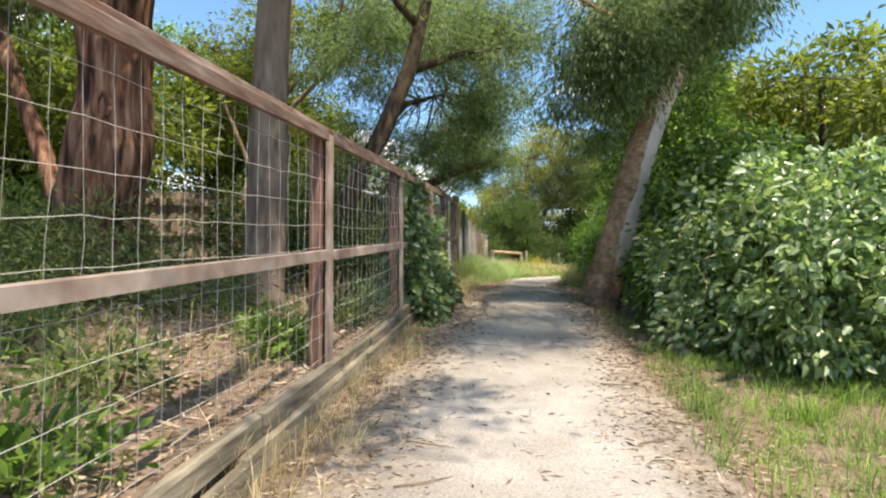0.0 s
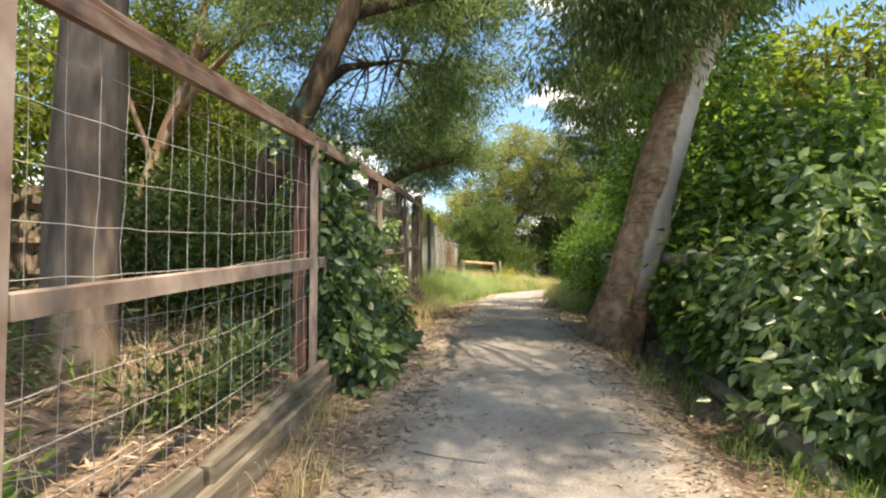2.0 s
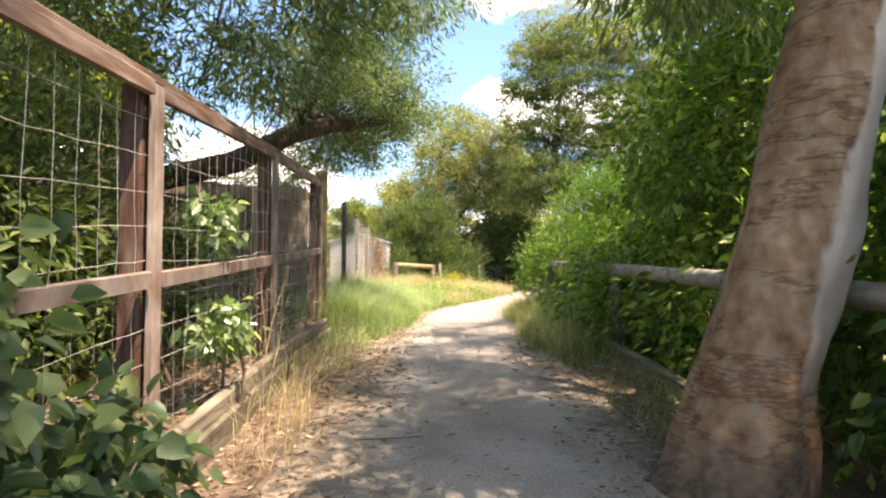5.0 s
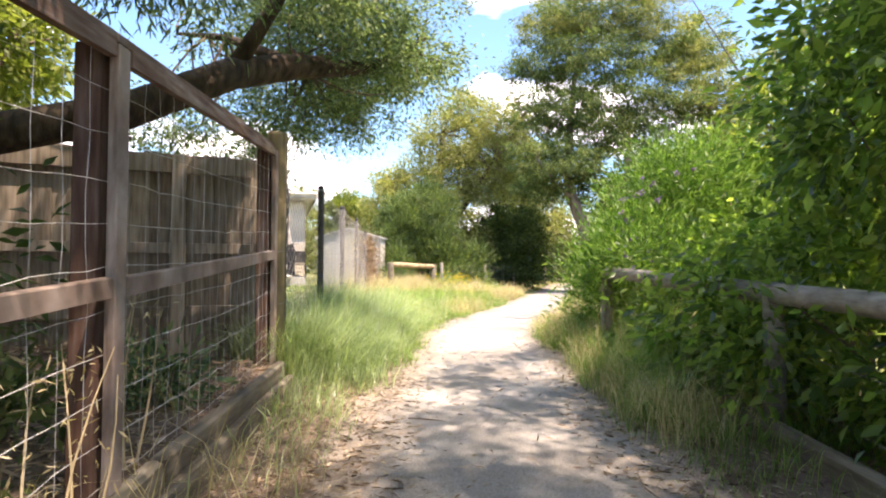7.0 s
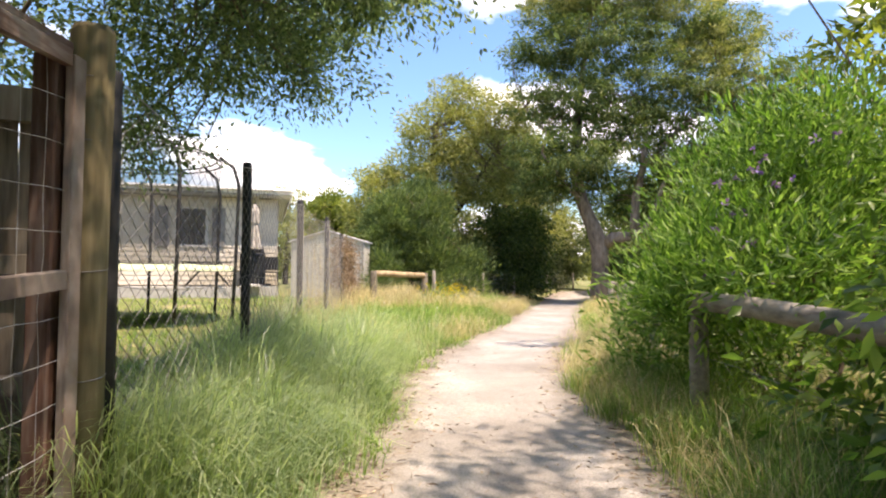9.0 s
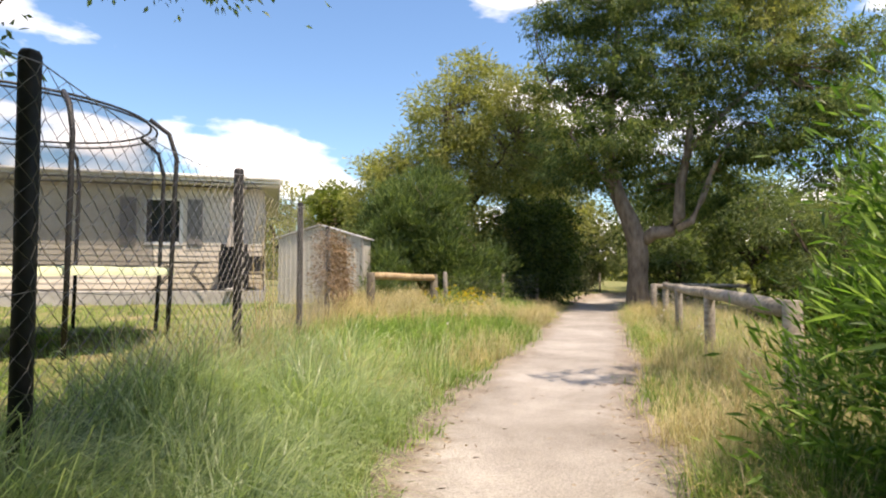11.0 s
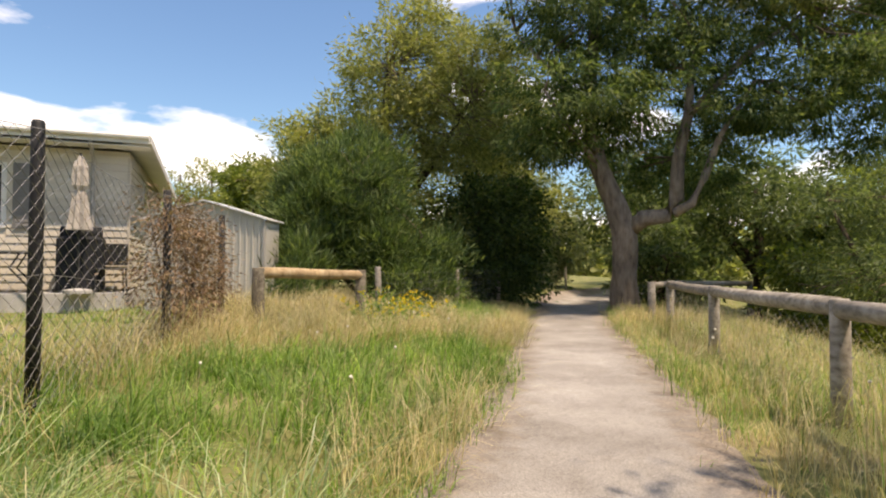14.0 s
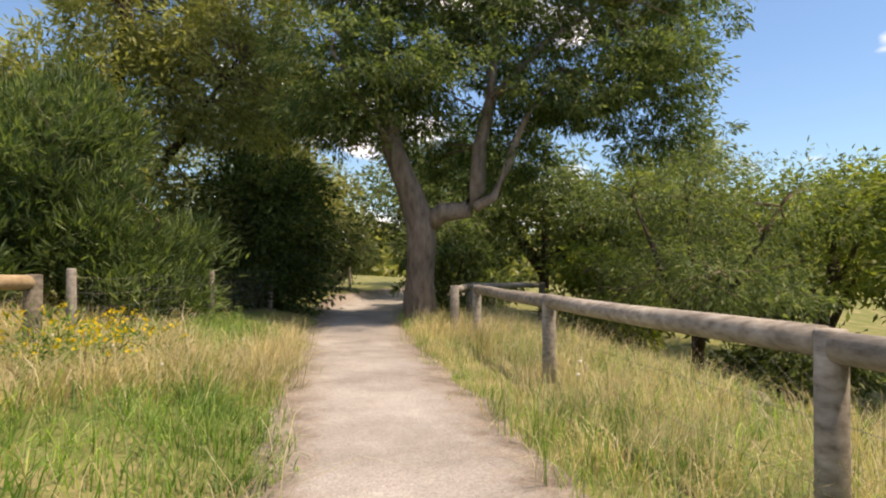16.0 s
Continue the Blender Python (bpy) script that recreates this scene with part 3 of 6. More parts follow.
path_ob.data.attributes.new("edge", "FLOAT", "POINT").data.foreach_set("value", pe)
tagged(path_ob, "pale compacted gravel walking path with worn edges", "path", kind="structure")

# ---- wire fence with stained posts ----
FX = -1.42
POST_Y = [-1.6, 1.35, 4.36, 7.25, 10.05, 12.35, 15.26]


def fence_top(y):
    return 2.03 + 0.0625 * y


def fence_foot(y):
    return ground_z(-1.38, y) + 0.27


wire_fence = thing("wire_fence", (FX, 0, 0), "reddish stained timber post and rail fence with galvanised wire mesh", "fence")
rngf = np.random.default_rng(5)


def beam(g, a, b, w, h, bev=0.006):
    """A sawn beam from a to b, w wide and h high."""
    a, b = Vector(a), Vector(b)
    d = b - a
    m = d.to_track_quat("Y", "Z").to_matrix().to_4x4()
    return g.box((a + b) / 2, (w, d.length, h), m, bev)


def swing(y):
    """The last bay turns a little away from the path."""
    return float(np.interp(y, [-5, 12.35, 15.4], [0, 0, -0.1]))


for y in POST_Y:
    top, foot = fence_top(y) - 0.05, ground_z(FX - 0.05, y) - 0.3
    post = part("post", Geo().box((-0.035 + swing(y), y, (top + foot) / 2), (0.095, 0.095, top - foot), None, 0.006), M_REDWOOD, wire_fence)
    part("batten", Geo().box((0.055 + swing(y), y + 0.012, (top + foot) / 2 + 0.02), (0.038, 0.085, top - foot - 0.04), None, 0.004), M_BATTEN, post, "paler weathered batten")
for a, b in zip(POST_Y, POST_Y[1:]):
    sa, sb = swing(a), swing(b)
    part("top_rail", beam(Geo(), (-0.02 + sa, a + 0.002, fence_top(a) - 0.012), (-0.02 + sb, b - 0.002, fence_top(b) - 0.012), 0.14, 0.036), M_RAIL, wire_fence)
    part("fascia_rail", beam(Geo(), (0.058 + sa, a + 0.06, fence_top(a) - 0.072), (0.058 + sb, b - 0.05, fence_top(b) - 0.072), 0.036, 0.07), M_RAIL, wire_fence)
    part("middle_rail", beam(Geo(), (0.060 + sa, a + 0.06, fence_top(a) - 0.945), (0.060 + sb, b - 0.05, fence_top(b) - 0.945), 0.038, 0.075), M_BATTEN, wire_fence)
    g = Geo()
    n = max(2, round((b - a) / 0.15))
    for i in range(n + 1):
        y = a + (b - a) * i / n
        z0, z1 = fence_foot(y) - 0.02, fence_top(y) - 0.06
        pts = [(0.034 + swing(y) + rngf.normal() * 0.004, y + rngf.normal() * 0.007, z0 + (z1 - z0) * k / 9) for k in range(10)]
        g.tube(pts, 0.0012, 3)
    heights = [0.03, 0.18, 0.33, 0.48, 0.63, 0.78, 0.93, 1.08, 1.24, 1.40]
    for h in heights:
        sag = rngf.uniform(0.0, 0.02)
        pts = [(0.036 + swing(a + (b - a) * k / n) + rngf.normal() * 0.003, a + (b - a) * k / n, fence_foot(a + (b - a) * k / n) * (1 - h / 1.55) + (fence_top(a + (b - a) * k / n) - 0.06) * h / 1.55 - sag * math.sin(math.pi * k / n) + rngf.normal() * 0.003) for k in range(n + 1)]
        g.tube(pts, 0.0015, 3)
    part("wire_mesh", g, M_WIRE, wire_fence, "bent galvanised wire grid")

# sleepers that hold the raised ground behind the fence
retaining = thing("sleeper_edging", (FX, 0, 0), "weathered grey timber sleepers retaining soil below the fence", "edging")
for i, y in enumerate(np.arange(-2.0, 15.4, 2.4)):
    e = min(y + 2.38, 15.15)
    j = rngf.normal() * 0.012
    part("sleeper", beam(Geo(), (0.13 + j, y, ground_z(-1.2, y) + 0.05), (0.13 + j, e, ground_z(-1.2, e) + 0.05), 0.06, 0.2, 0.012), M_SLEEPER, retaining)
    j = rngf.normal() * 0.014
    part("sleeper", beam(Geo(), (0.085 + j, y + 0.3, ground_z(-1.2, y + 0.3) + 0.215), (0.075 + j, min(e + 0.3, 15.05), ground_z(-1.2, min(e + 0.3, 15.05)) + 0.215), 0.075, 0.12, 0.016), M_SLEEPER, retaining)

# round treated post at the corner
corner = thing("corner_post", (-1.49, 15.43, ground_z(-1.55, 15.6)), "tall round greenish treated pine corner post with wire ties", "post")
g = Geo().tube([(0, 0, -0.2), (0, 0, 0.9), (0.01, 0, 2.01), (0.01, 0, 2.04)], [0.092, 0.088, 0.086, 0.078], 14, 0.05)
part("pole", g, M_GREENPOST, corner, smooth=True)
for h in (0.55, 1.0, 1.55, 1.82):
    g = Geo()
    g.tube([(0.091 * math.cos(a), 0.091 * math.sin(a), h + 0.01 * math.sin(a)) for a in np.linspace(0, 6.283, 13)], 0.0022, 4)
    part("wire_tie", g, M_WIRE_DARK, corner)

# ---- paling fence ----
PAL_A, PAL_B = Vector((-1.80, 15.80)), Vector((-13.0, 11.6))
pal_dir = (PAL_B - PAL_A).normalized()
pal_nrm = Vector((pal_dir.y, -pal_dir.x))
if pal_nrm.y > 0:
    pal_nrm = -pal_nrm
pal_rz = math.degrees(math.atan2(pal_dir.y, pal_dir.x))
paling_fence = thing("paling_fence", (PAL_A.x, PAL_A.y, 1.12), "brown weathered timber paling fence with rails and posts", "fence", rz=pal_rz)
side = -1 if Vector((-math.sin(radians(pal_rz)), math.cos(radians(pal_rz)))).y > 0 else 1
PAL_LEN = (PAL_B - PAL_A).length
paling_meshes = []
for k in range(4):
    paling_meshes.append(Geo().box((0, 0, 0.86 + 0.01 * k), (0.150 - 0.004 * k, 0.014, 1.9), None, 0.003).mesh("paling", M_PALING))
n = int(PAL_LEN / 0.118)
for i in range(n):
    x = i * 0.118
    m = pose(x, -side * (0.012 + 0.014 * (i % 2)), 0.14 * smoothstep(0.8, 4.5, x) + rngf.normal() * 0.006, 0, rngf.normal() * 0.4, 0)
    piece("paling", paling_meshes[i % 4], m, paling_fence)
for h, tall in ((0.42, 0.09), (0.98, 0.09), (1.73, 0.16)):
    for k in range(4):
        a, b = k * PAL_LEN / 4, (k + 1) * PAL_LEN / 4 - 0.01
        part("rail", Geo().box(((a + b) / 2, side * 0.032, h), (b - a, 0.06, tall), None, 0.004), M_PALING, paling_fence)
for x in np.arange(0.62, PAL_LEN, 2.55):
    part("fence_post", Geo().box((x, side * 0.10, 0.8), (0.12, 0.10, 2.0), None, 0.006), M_PALING, paling_fence)

# dead branches heaped along the top of the palings
rng_b = np.random.default_rng(33)
g = Geo()
for k in range(46):
    u0 = rng_b.uniform(0.9, 3.4)
    u1 = u0 + rng_b.uniform(0.8, 2.4)
    pts = []
    for t in np.linspace(0, 1, 7):
        q = PAL_A + pal_dir * (u0 + (u1 - u0) * t)
        d = rng_b.normal() * 0.012 + 0.13 * math.sin(k * 2.4) * (1 - 0.4 * t)
        pts.append((q.x + pal_nrm.x * d, q.y + pal_nrm.y * d, 3.10 + 0.07 * math.sin(k * 1.7) + 0.09 * math.sin(t * 3.1 + k) * 0.6 - 0.02 * (u0 + (u1 - u0) * t)))
    r = rng_b.uniform(0.006, 0.022)
    g.tube(pts, [r, r, r * 0.95, r * 0.85, r * 0.7, r * 0.5, r * 0.25], 5)
tagged(part("dead_branches", g, M_TWIG, smooth=True), "tangle of dead grey-brown branches lying on the palings", "branches", kind="stuff")

# ---- chain-link fence with black posts ----
CL = [(-1.468, 15.58), (-1.5, 18.0), (-1.58, 21.0), (-1.6, 23.8), (-1.62, 26.3), (-1.62, 28.6)]
chain = thing("chain_link_fence", (0, 0, 0), "drooping chain-link fence on rough black posts", "fence")


def cl_point(s):
    k = np.interp(s, [0, 1, 2, 3, 4, 5], range(6))
    return np.interp(k, range(6), [p[0] for p in CL]), np.interp(k, range(6), [p[1] for p in CL])


for i, (x, y) in enumerate(CL):
    z = ground_z(x, y)
    top = [2.98, 3.0, 3.04, 3.06, 2.92, 2.85][i]
    part("fence_post", Geo().tube([(x, y, z - 0.3), (x + 0.005, y, (z + top) / 2), (x, y, top - 0.02), (x, y, top)], [0.043, 0.04, 0.039, 0.03], 9, 0.25), M_BLACK, chain, smooth=True)
for i in range(5):
    (xa, ya), (xb, yb) = CL[i], CL[i + 1]
    ta, tb = [2.93, 2.95, 2.98, 3.0, 2.86, 2.79][i:i + 2]
    ln = math.hypot(xb - xa, yb - ya)
    g = Geo()
    cols = int(ln / 0.075)
    for c in range(cols + 1):
        pts = []
        for r in range(35):
            u = min(1, max(0, (c + (0.5 if (r % 2) else -0.5) * (1 if c % 2 else -1)) / cols))
            x, y = xa + (xb - xa) * u, ya + (yb - ya) * u
            zt = ta + (tb - ta) * u - 0.10 * math.sin(math.pi * u)
            zb = ground_z(x, y) + 0.03
            pts.append((x + 0.045 + 0.004 * (r % 2), y, zb + (zt - zb) * r / 34 + rngf.normal() * 0.003))
        g.tube(pts, 0.0021, 3)
    for h, rad in ((1.0, 0.003), (0.5, 0.002), (0.06, 0.002)):
        pts = []
        for k in range(9):
            u = k / 8
            x, y = xa + (xb - xa) * u, ya + (yb - ya) * u
            zt = ta + (tb - ta) * u - 0.10 * math.sin(math.pi * u)
            zb = ground_z(x, y)
            pts.append((x + 0.046, y, zb + (zt - zb) * h))
        g.tube(pts, rad, 4)
    part("chain_link_mesh", g, M_WIRE_DARK, chain, "grey woven wire mesh")

# ---- log rails ----
def log_rail(name, label, posts, rail_z, post_mat, rail_mat, r_rail, r_post, wires=True, ext=(0, 0)):
    """Posts at plan points joined by round rails that sit on their tops."""
    ob = thing(name, (posts[0][0], posts[0][1], ground_z(*posts[0])), label, "railing")
    o = Vector(ob.location)
    rr = np.random.default_rng(int(posts[0][1] * 10))
    for (x, y), z in zip(posts, rail_z):
        gz = ground_z(x, y) - 0.25
        part("post", Geo().tube([Vector((x, y, gz)) - o, Vector((x + 0.004, y, (gz + z) / 2)) - o, Vector((x, y, z + r_rail - 0.012)) - o, Vector((x, y, z + r_rail)) - o], [r_post * 1.03, r_post, r_post * 0.98, r_post * 0.85], 14, 0.06), post_mat, ob, smooth=True)
    for k, ((a, za), (b, zb)) in enumerate(zip(zip(posts, rail_z), zip(posts[1:], rail_z[1:]))):
        p, q = Vector((*a, za)) - o, Vector((*b, zb)) - o
        d = (q - p).normalized()
        if k == 0:
            p = p - d * ext[0]
        if k == len(posts) - 2:
            q = q + d * ext[1]
        pts = [p.lerp(q, t) + Vector((0, 0, rr.normal() * 0.006)) for t in (0.012, 0.25, 0.5, 0.75, 0.988)]
        part("rail", Geo().tube(pts, [r_rail * v for v in (1.0, 1.03, 1.0, 0.97, 0.98)], 18, 0.03), rail_mat, ob, smooth=True)
        if wires:
            g = Geo()
            for h in (0.25, 0.6):
                pts = []
                for t in np.linspace(0, 1, 7):
                    w = p.lerp(q, t)
                    gzz = ground_z(w.x + o.x, w.y + o.y) - o.z
                    pts.append((w.x + 0.03, w.y, gzz + (w.z - gzz) * h - 0.02 * math.sin(math.pi * t)))
                g.tube(pts, 0.0018, 3)
            cols = int((q - p).length / 0.09)
            for c in range(cols + 1):
                pts = []
                for r in range(16):
                    u = min(1, max(0, (c + (0.5 if r % 2 else -0.5) * (1 if c % 2 else -1)) / cols))
                    w = p.lerp(q, u)
                    gzz = ground_z(w.x + o.x, w.y + o.y) - o.z
                    pts.append((w.x + 0.03, w.y, gzz + (w.z - gzz - r_rail) * r / 15))
                g.tube(pts, 0.0011, 3)
            part("wire_netting", g, M_WIRE_DARK, ob)
    return ob


log_rail("log_railing", "weathered grey round log railing with netting beside the path", [(3.0, 20.3), (4.1, 24.0), (5.2, 27.6), (6.35, 31.1)], [1.84, 1.84, 1.82, 1.80], M_LOG, M_LOG, 0.077, 0.074)
log_rail("log_railing", "weathered pale log railing half buried in green shrubs", [(2.0, 8.75), (2.0, 11.0), (2.0, 13.8), (1.95, 17.0)], [1.575, 1.675, 1.785, 1.885], M_LOG, M_LOG, 0.068, 0.066, ext=(0, 0.08))
log_rail("log_barrier", "short tan log rail between two grey posts over wire", [(-1.0, 28.0), (0.32, 29.6)], [2.03, 1.99], M_SLEEPER, M_LOG_TAN, 0.075, 0.085)
log_rail("log_railing", "far grey log railing turning along the creek bank", [(6.35, 31.9), (8.2, 34.6), (11.0, 35.6)], [1.76, 1.72, 1.70], M_LOG, M_LOG, 0.07, 0.08, wires=False)

# low edge logs on the creek side
low = thing("edge_log", (1.75, 8, 0), "low weathered timber edge log lying beside the path", "edging")
part("log", Geo().tube([(0.08, -1.9, 0.16), (0.02, -1.3, 0.38), (0.05, -0.2, 0.48), (0.08, 0.85, 0.53)], [0.085, 0.085, 0.08, 0.075], 10, 0.12), M_SLEEPER, low, smooth=True)
low = thing("edge_log", (1.78, 13, 0), "low weathered timber sleeper edging under the shrubs", "edging")
part("log", beam(Geo(), (0.14, -2.2, ground_z(1.9, 10.8) + 0.12), (0.10, 1.25, ground_z(1.9, 14.2) + 0.14), 0.09, 0.18, 0.02), M_SLEEPER, low)

# ---- far wire fence with stakes under the trees ----
far_fence = thing("stake_fence", (0, 0, 0), "low wire netting fence on weathered timber stakes", "fence")
FF = [(0.6, 30.2), (2.4, 33.3), (4.0, 36.4), (5.2, 39.2), (6.6, 42.0), (8.6, 44.6)]
for x, y in FF:
    z = ground_z(x, y)
    part("stake", Geo().tube([(x, y, z - 0.2), (x + 0.01, y, z + 0.5), (x, y, z + 0.92), (x, y, z + 0.94)], [0.055, 0.052, 0.05, 0.04], 9, 0.1), M_LOG, far_fence, smooth=True)
for (xa, ya), (xb, yb) in zip(FF, FF[1:]):
    g = Geo()
    cols = int(math.hypot(xb - xa, yb - ya) / 0.12)
    for c in range(cols + 1):
        u = c / cols
        x, y = xa + (xb - xa) * u, ya + (yb - ya) * u
        z = ground_z(x, y)
        g.tube([(x, y, z), (x + 0.01, y, z + 0.4), (x, y, z + 0.85)], 0.0014, 3)
    for h in (0.05, 0.2, 0.35, 0.5, 0.67, 0.85):
        g.tube([(xa + (xb - xa) * u, ya + (yb - ya) * u, ground_z(xa + (xb - xa) * u, ya + (yb - ya) * u) + h) for u in np.linspace(0, 1, 6)], 0.0016, 3)
    part("wire_netting", g, M_WIRE_DARK, far_fence)

# ---- house ----
HZ = 1.62
house = thing("house", (-4.35, 32.4, HZ), "single-storey cream weatherboard house with pale low roof", "house", rz=14.0)
LX, LY, HH, WT = 6.5, 7.0, 2.75, 0.24
WX0, WX1, WZ0, WZ1 = -3.0, -2.05, 1.18, 2.42


def wall_with_window(parent, name, length, height, w0, w1, z0, z1, m, mat):
    for a, b, c, d in ((-length, w0, 0, height), (w1, 0, 0, height), (w0, w1, 0, z0), (w0, w1, z1, height)):
        ob = part(name, Geo().box(((a + b) / 2, WT / 2, (c + d) / 2), (b - a, WT, d - c), None), mat, parent)
        ob.matrix_basis = m


wall_with_window(house, "wall", LX, HH, WX0, WX1, WZ0, WZ1, Matrix(), M_CREAM)
part("wall", Geo().box((-WT / 2, WT + (LY - WT) / 2, HH / 2), (WT, LY - WT, HH), None), M_CREAM, house)
part("wall", Geo().box((-LX / 2, LY + WT / 2, HH / 2), (LX, WT, HH), None), M_CREAM, house)
part("wall", Geo().box((-LX + WT / 2, LY / 2, HH / 2), (WT, LY - WT - 0.02, HH), None), M_CREAM, house)
part("slab", Geo().box((-LX / 2, LY / 2 - 0.3, -0.28), (LX + 0.1, LY + 0.9, 0.52), None, 0.01), M_CONCRETE, house)
part("roof", Geo().add([(-LX - 0.4, -0.5, 2.98), (0.42, -0.5, 2.98), (0.42, LY + 0.5, 2.62), (-LX - 0.4, LY + 0.5, 2.62), (-LX - 0.4, -0.5, 3.03), (0.42, -0.5, 3.03), (0.42, LY + 0.5, 2.67), (-LX - 0.4, LY + 0.5, 2.67)], [(3, 2, 1, 0), (4, 5, 6, 7), (0, 1, 5, 4), (1, 2, 6, 5), (2, 3, 7, 6), (3, 0, 4, 7)]), M_ROOF, house)
part("fascia", Geo().box((-LX / 2, -0.512, 2.93), (LX + 0.82, 0.02, 0.16), None), M_WHITE, house)
part("bargeboard", beam(Geo(), (0.432, -0.5, 2.93), (0.432, LY + 0.5, 2.57), 0.02, 0.16), M_WHITE, house)
part("soffit", Geo().box((-LX / 2, -0.25, 2.80), (LX + 0.8, 0.5, 0.012), None), M_WHITE, house)
part("gutter", Geo().tube([(-LX - 0.4, -0.57, 2.97), (0.4, -0.57, 2.97)], 0.045, 8), M_WHITE, house)
win = part("window", Geo().box(((WX0 + WX1) / 2, 0.05, WZ0 + 0.02), (WX1 - WX0, 0.18, 0.04), None), M_WHITE, house, "dark window with white sash frame")
g = Geo()
for a, b, c, d in ((WX0, WX1, WZ0 + 0.04, WZ0 + 0.08), (WX0, WX1, WZ1 - 0.05, WZ1), (WX0, WX0 + 0.05, WZ0 + 0.08, WZ1 - 0.05), (WX1 - 0.09, WX1, WZ0 + 0.08, WZ1 - 0.05)):
    g.box(((a + b) / 2, 0.04, (c + d) / 2), (b - a, 0.07, d - c), None)
part("window_frame", g, M_WHITE, win)
part("pane", Geo().box(((WX0 + WX1) / 2, 0.06, (WZ0 + WZ1) / 2), (WX1 - WX0 - 0.1, 0.01, WZ1 - WZ0 - 0.1), None), M_GLASS, win)
for x in (-3.38, -1.75):
    shut = part("shutter", Geo().box((x, -0.045, 1.79), (0.38, 0.03, 1.24), None, 0.005), M_SHUTTER, house, "grey louvred window shutter")
    for k in range(15):
        part("louvre", Geo().box((x, -0.066, 1.24 + k * 0.079), (0.30, 0.014, 0.05), None, 0.003), M_SHUTTER, shut)
sidewin = part("window", Geo().box((0.03, 2.6, 2.1), (0.05, 0.9, 0.62), None, 0.01), M_WHITE, house, "small high window in the end wall")
part("pane", Geo().box((0.06, 2.6, 2.1), (0.012, 0.78, 0.5), None), M_GLASS, sidewin)
part("downpipe", Geo().tube([(-0.62, -0.06, 0.05), (-0.62, -0.06, 2.55), (-0.62, -0.3, 2.72), (-0.62, -0.5, 2.9)], 0.04, 8), M_BLIND, house)
BP = 0.145


def board(x0, x1, z, end=False):
    """One lapped weatherboard; its lower edge stands proud."""
    sec = [(-0.002, z), (-0.030, z), (-0.010, z + BP + 0.012), (-0.002, z + BP + 0.012)]
    v = [(-y, x, h) for x in (x0, x1) for y, h in sec] if end else [(x, y, h) for x in (x0, x1) for y, h in sec]
    part("weatherboard", Geo().add(v, [(3, 2, 1, 0), (4, 5, 6, 7), (0, 1, 5, 4), (1, 2, 6, 5), (2, 3, 7, 6), (3, 0, 4, 7)]), M_CREAM, house)


for k in range(18):
    z = 0.03 + k * BP
    if z + BP > WZ0 and z < WZ1:
        board(-LX, WX0 - 0.01, z)
        board(WX1 + 0.01, 0.0, z)
    else:
        board(-LX, 0.0, z)
    board(0.0, LY, z, True)
part("corner_stop", Geo().box((0.012, -0.012, 1.32), (0.05, 0.05, 2.6), None, 0.004), M_CREAM, house)

garage = thing("garage", house.matrix_basis @ Vector((-7.6, 1.2, 0)), "dark grey steel garage beside the cream house", "garage", rz=14.0)
part("wall", Geo().box((-2.0, 2.5, 1.25), (5.8, 5.0, 3.1), None, 0.01), M_SLATE, garage)
part("roof", Geo().add([(-5.2, -0.3, 2.8), (1.2, -0.3, 2.8), (1.2, 5.3, 2.8), (-5.2, 5.3, 2.8), (-3.4, 2.5, 3.9), (-0.4, 2.5, 3.9)], [(3, 2, 1, 0), (0, 1, 5, 4), (1, 2, 5), (2, 3, 4, 5), (3, 0, 4)]), M_SLATE, garage)
part("door", Geo().box((-0.9, -0.03, 0.95), (0.85, 0.05, 2.0), None, 0.01), M_WHITE, garage, "white painted door")

shed = thing("shed", (-1.52, 31.3, 1.15), "low beige corrugated steel garden shed with gable roof", "shed", rz=-9.0)
sw, sd, se, sp = 2.25, 0.9, 1.83, 2.16
part("wall", Geo().add([(-sw, 0, 0), (0, 0, 0), (0, 0, se), (-sw / 2, 0, sp), (-sw, 0, se), (-sw, sd, 0), (0, sd, 0), (0, sd, se), (-sw / 2, sd, sp), (-sw, sd, se)], [(0, 1, 2, 3, 4), (6, 5, 9, 8, 7), (1, 6, 7, 2), (5, 0, 4, 9)]), M_SHED, shed)
for k in range(18):
    x = -sw + 0.08 + k * (sw - 0.16) / 17
    h = se + (sp - se) * (1 - abs(x + sw / 2) / (sw / 2)) - 0.03
    part("cladding_rib", Geo().box((x, -0.012, h / 2), (0.03, 0.02, h), None, 0.004), M_SHED, shed)
for k in range(13):
    part("cladding_rib", Geo().box((0.012, 0.08 + k * (sd - 0.16) / 12, se / 2 - 0.02), (0.02, 0.03, se - 0.06), None, 0.004), M_SHED, shed)
part("corner_trim", Geo().box((0.02, -0.02, se / 2), (0.05, 0.05, se - 0.02), None, 0.004), M_BLIND, shed, "darker steel corner trim")
for xa in (-sw - 0.08, 0.08):
    xb = -sw / 2
    z0, z1 = se - 0.01, sp + 0.015
    part("roof_sheet", Geo().add([(xa, -0.08, z0), (xb, -0.08, z1), (xb, sd + 0.08, z1), (xa, sd + 0.08, z0), (xa, -0.08, z0 + 0.03), (xb, -0.08, z1 + 0.03), (xb, sd + 0.08, z1 + 0.03), (xa, sd + 0.08, z0 + 0.03)], [(0, 1, 2, 3), (7, 6, 5, 4), (0, 4, 5, 1), (1, 5, 6, 2), (2, 6, 7, 3), (3, 7, 4, 0)]), M_ROOF, shed)

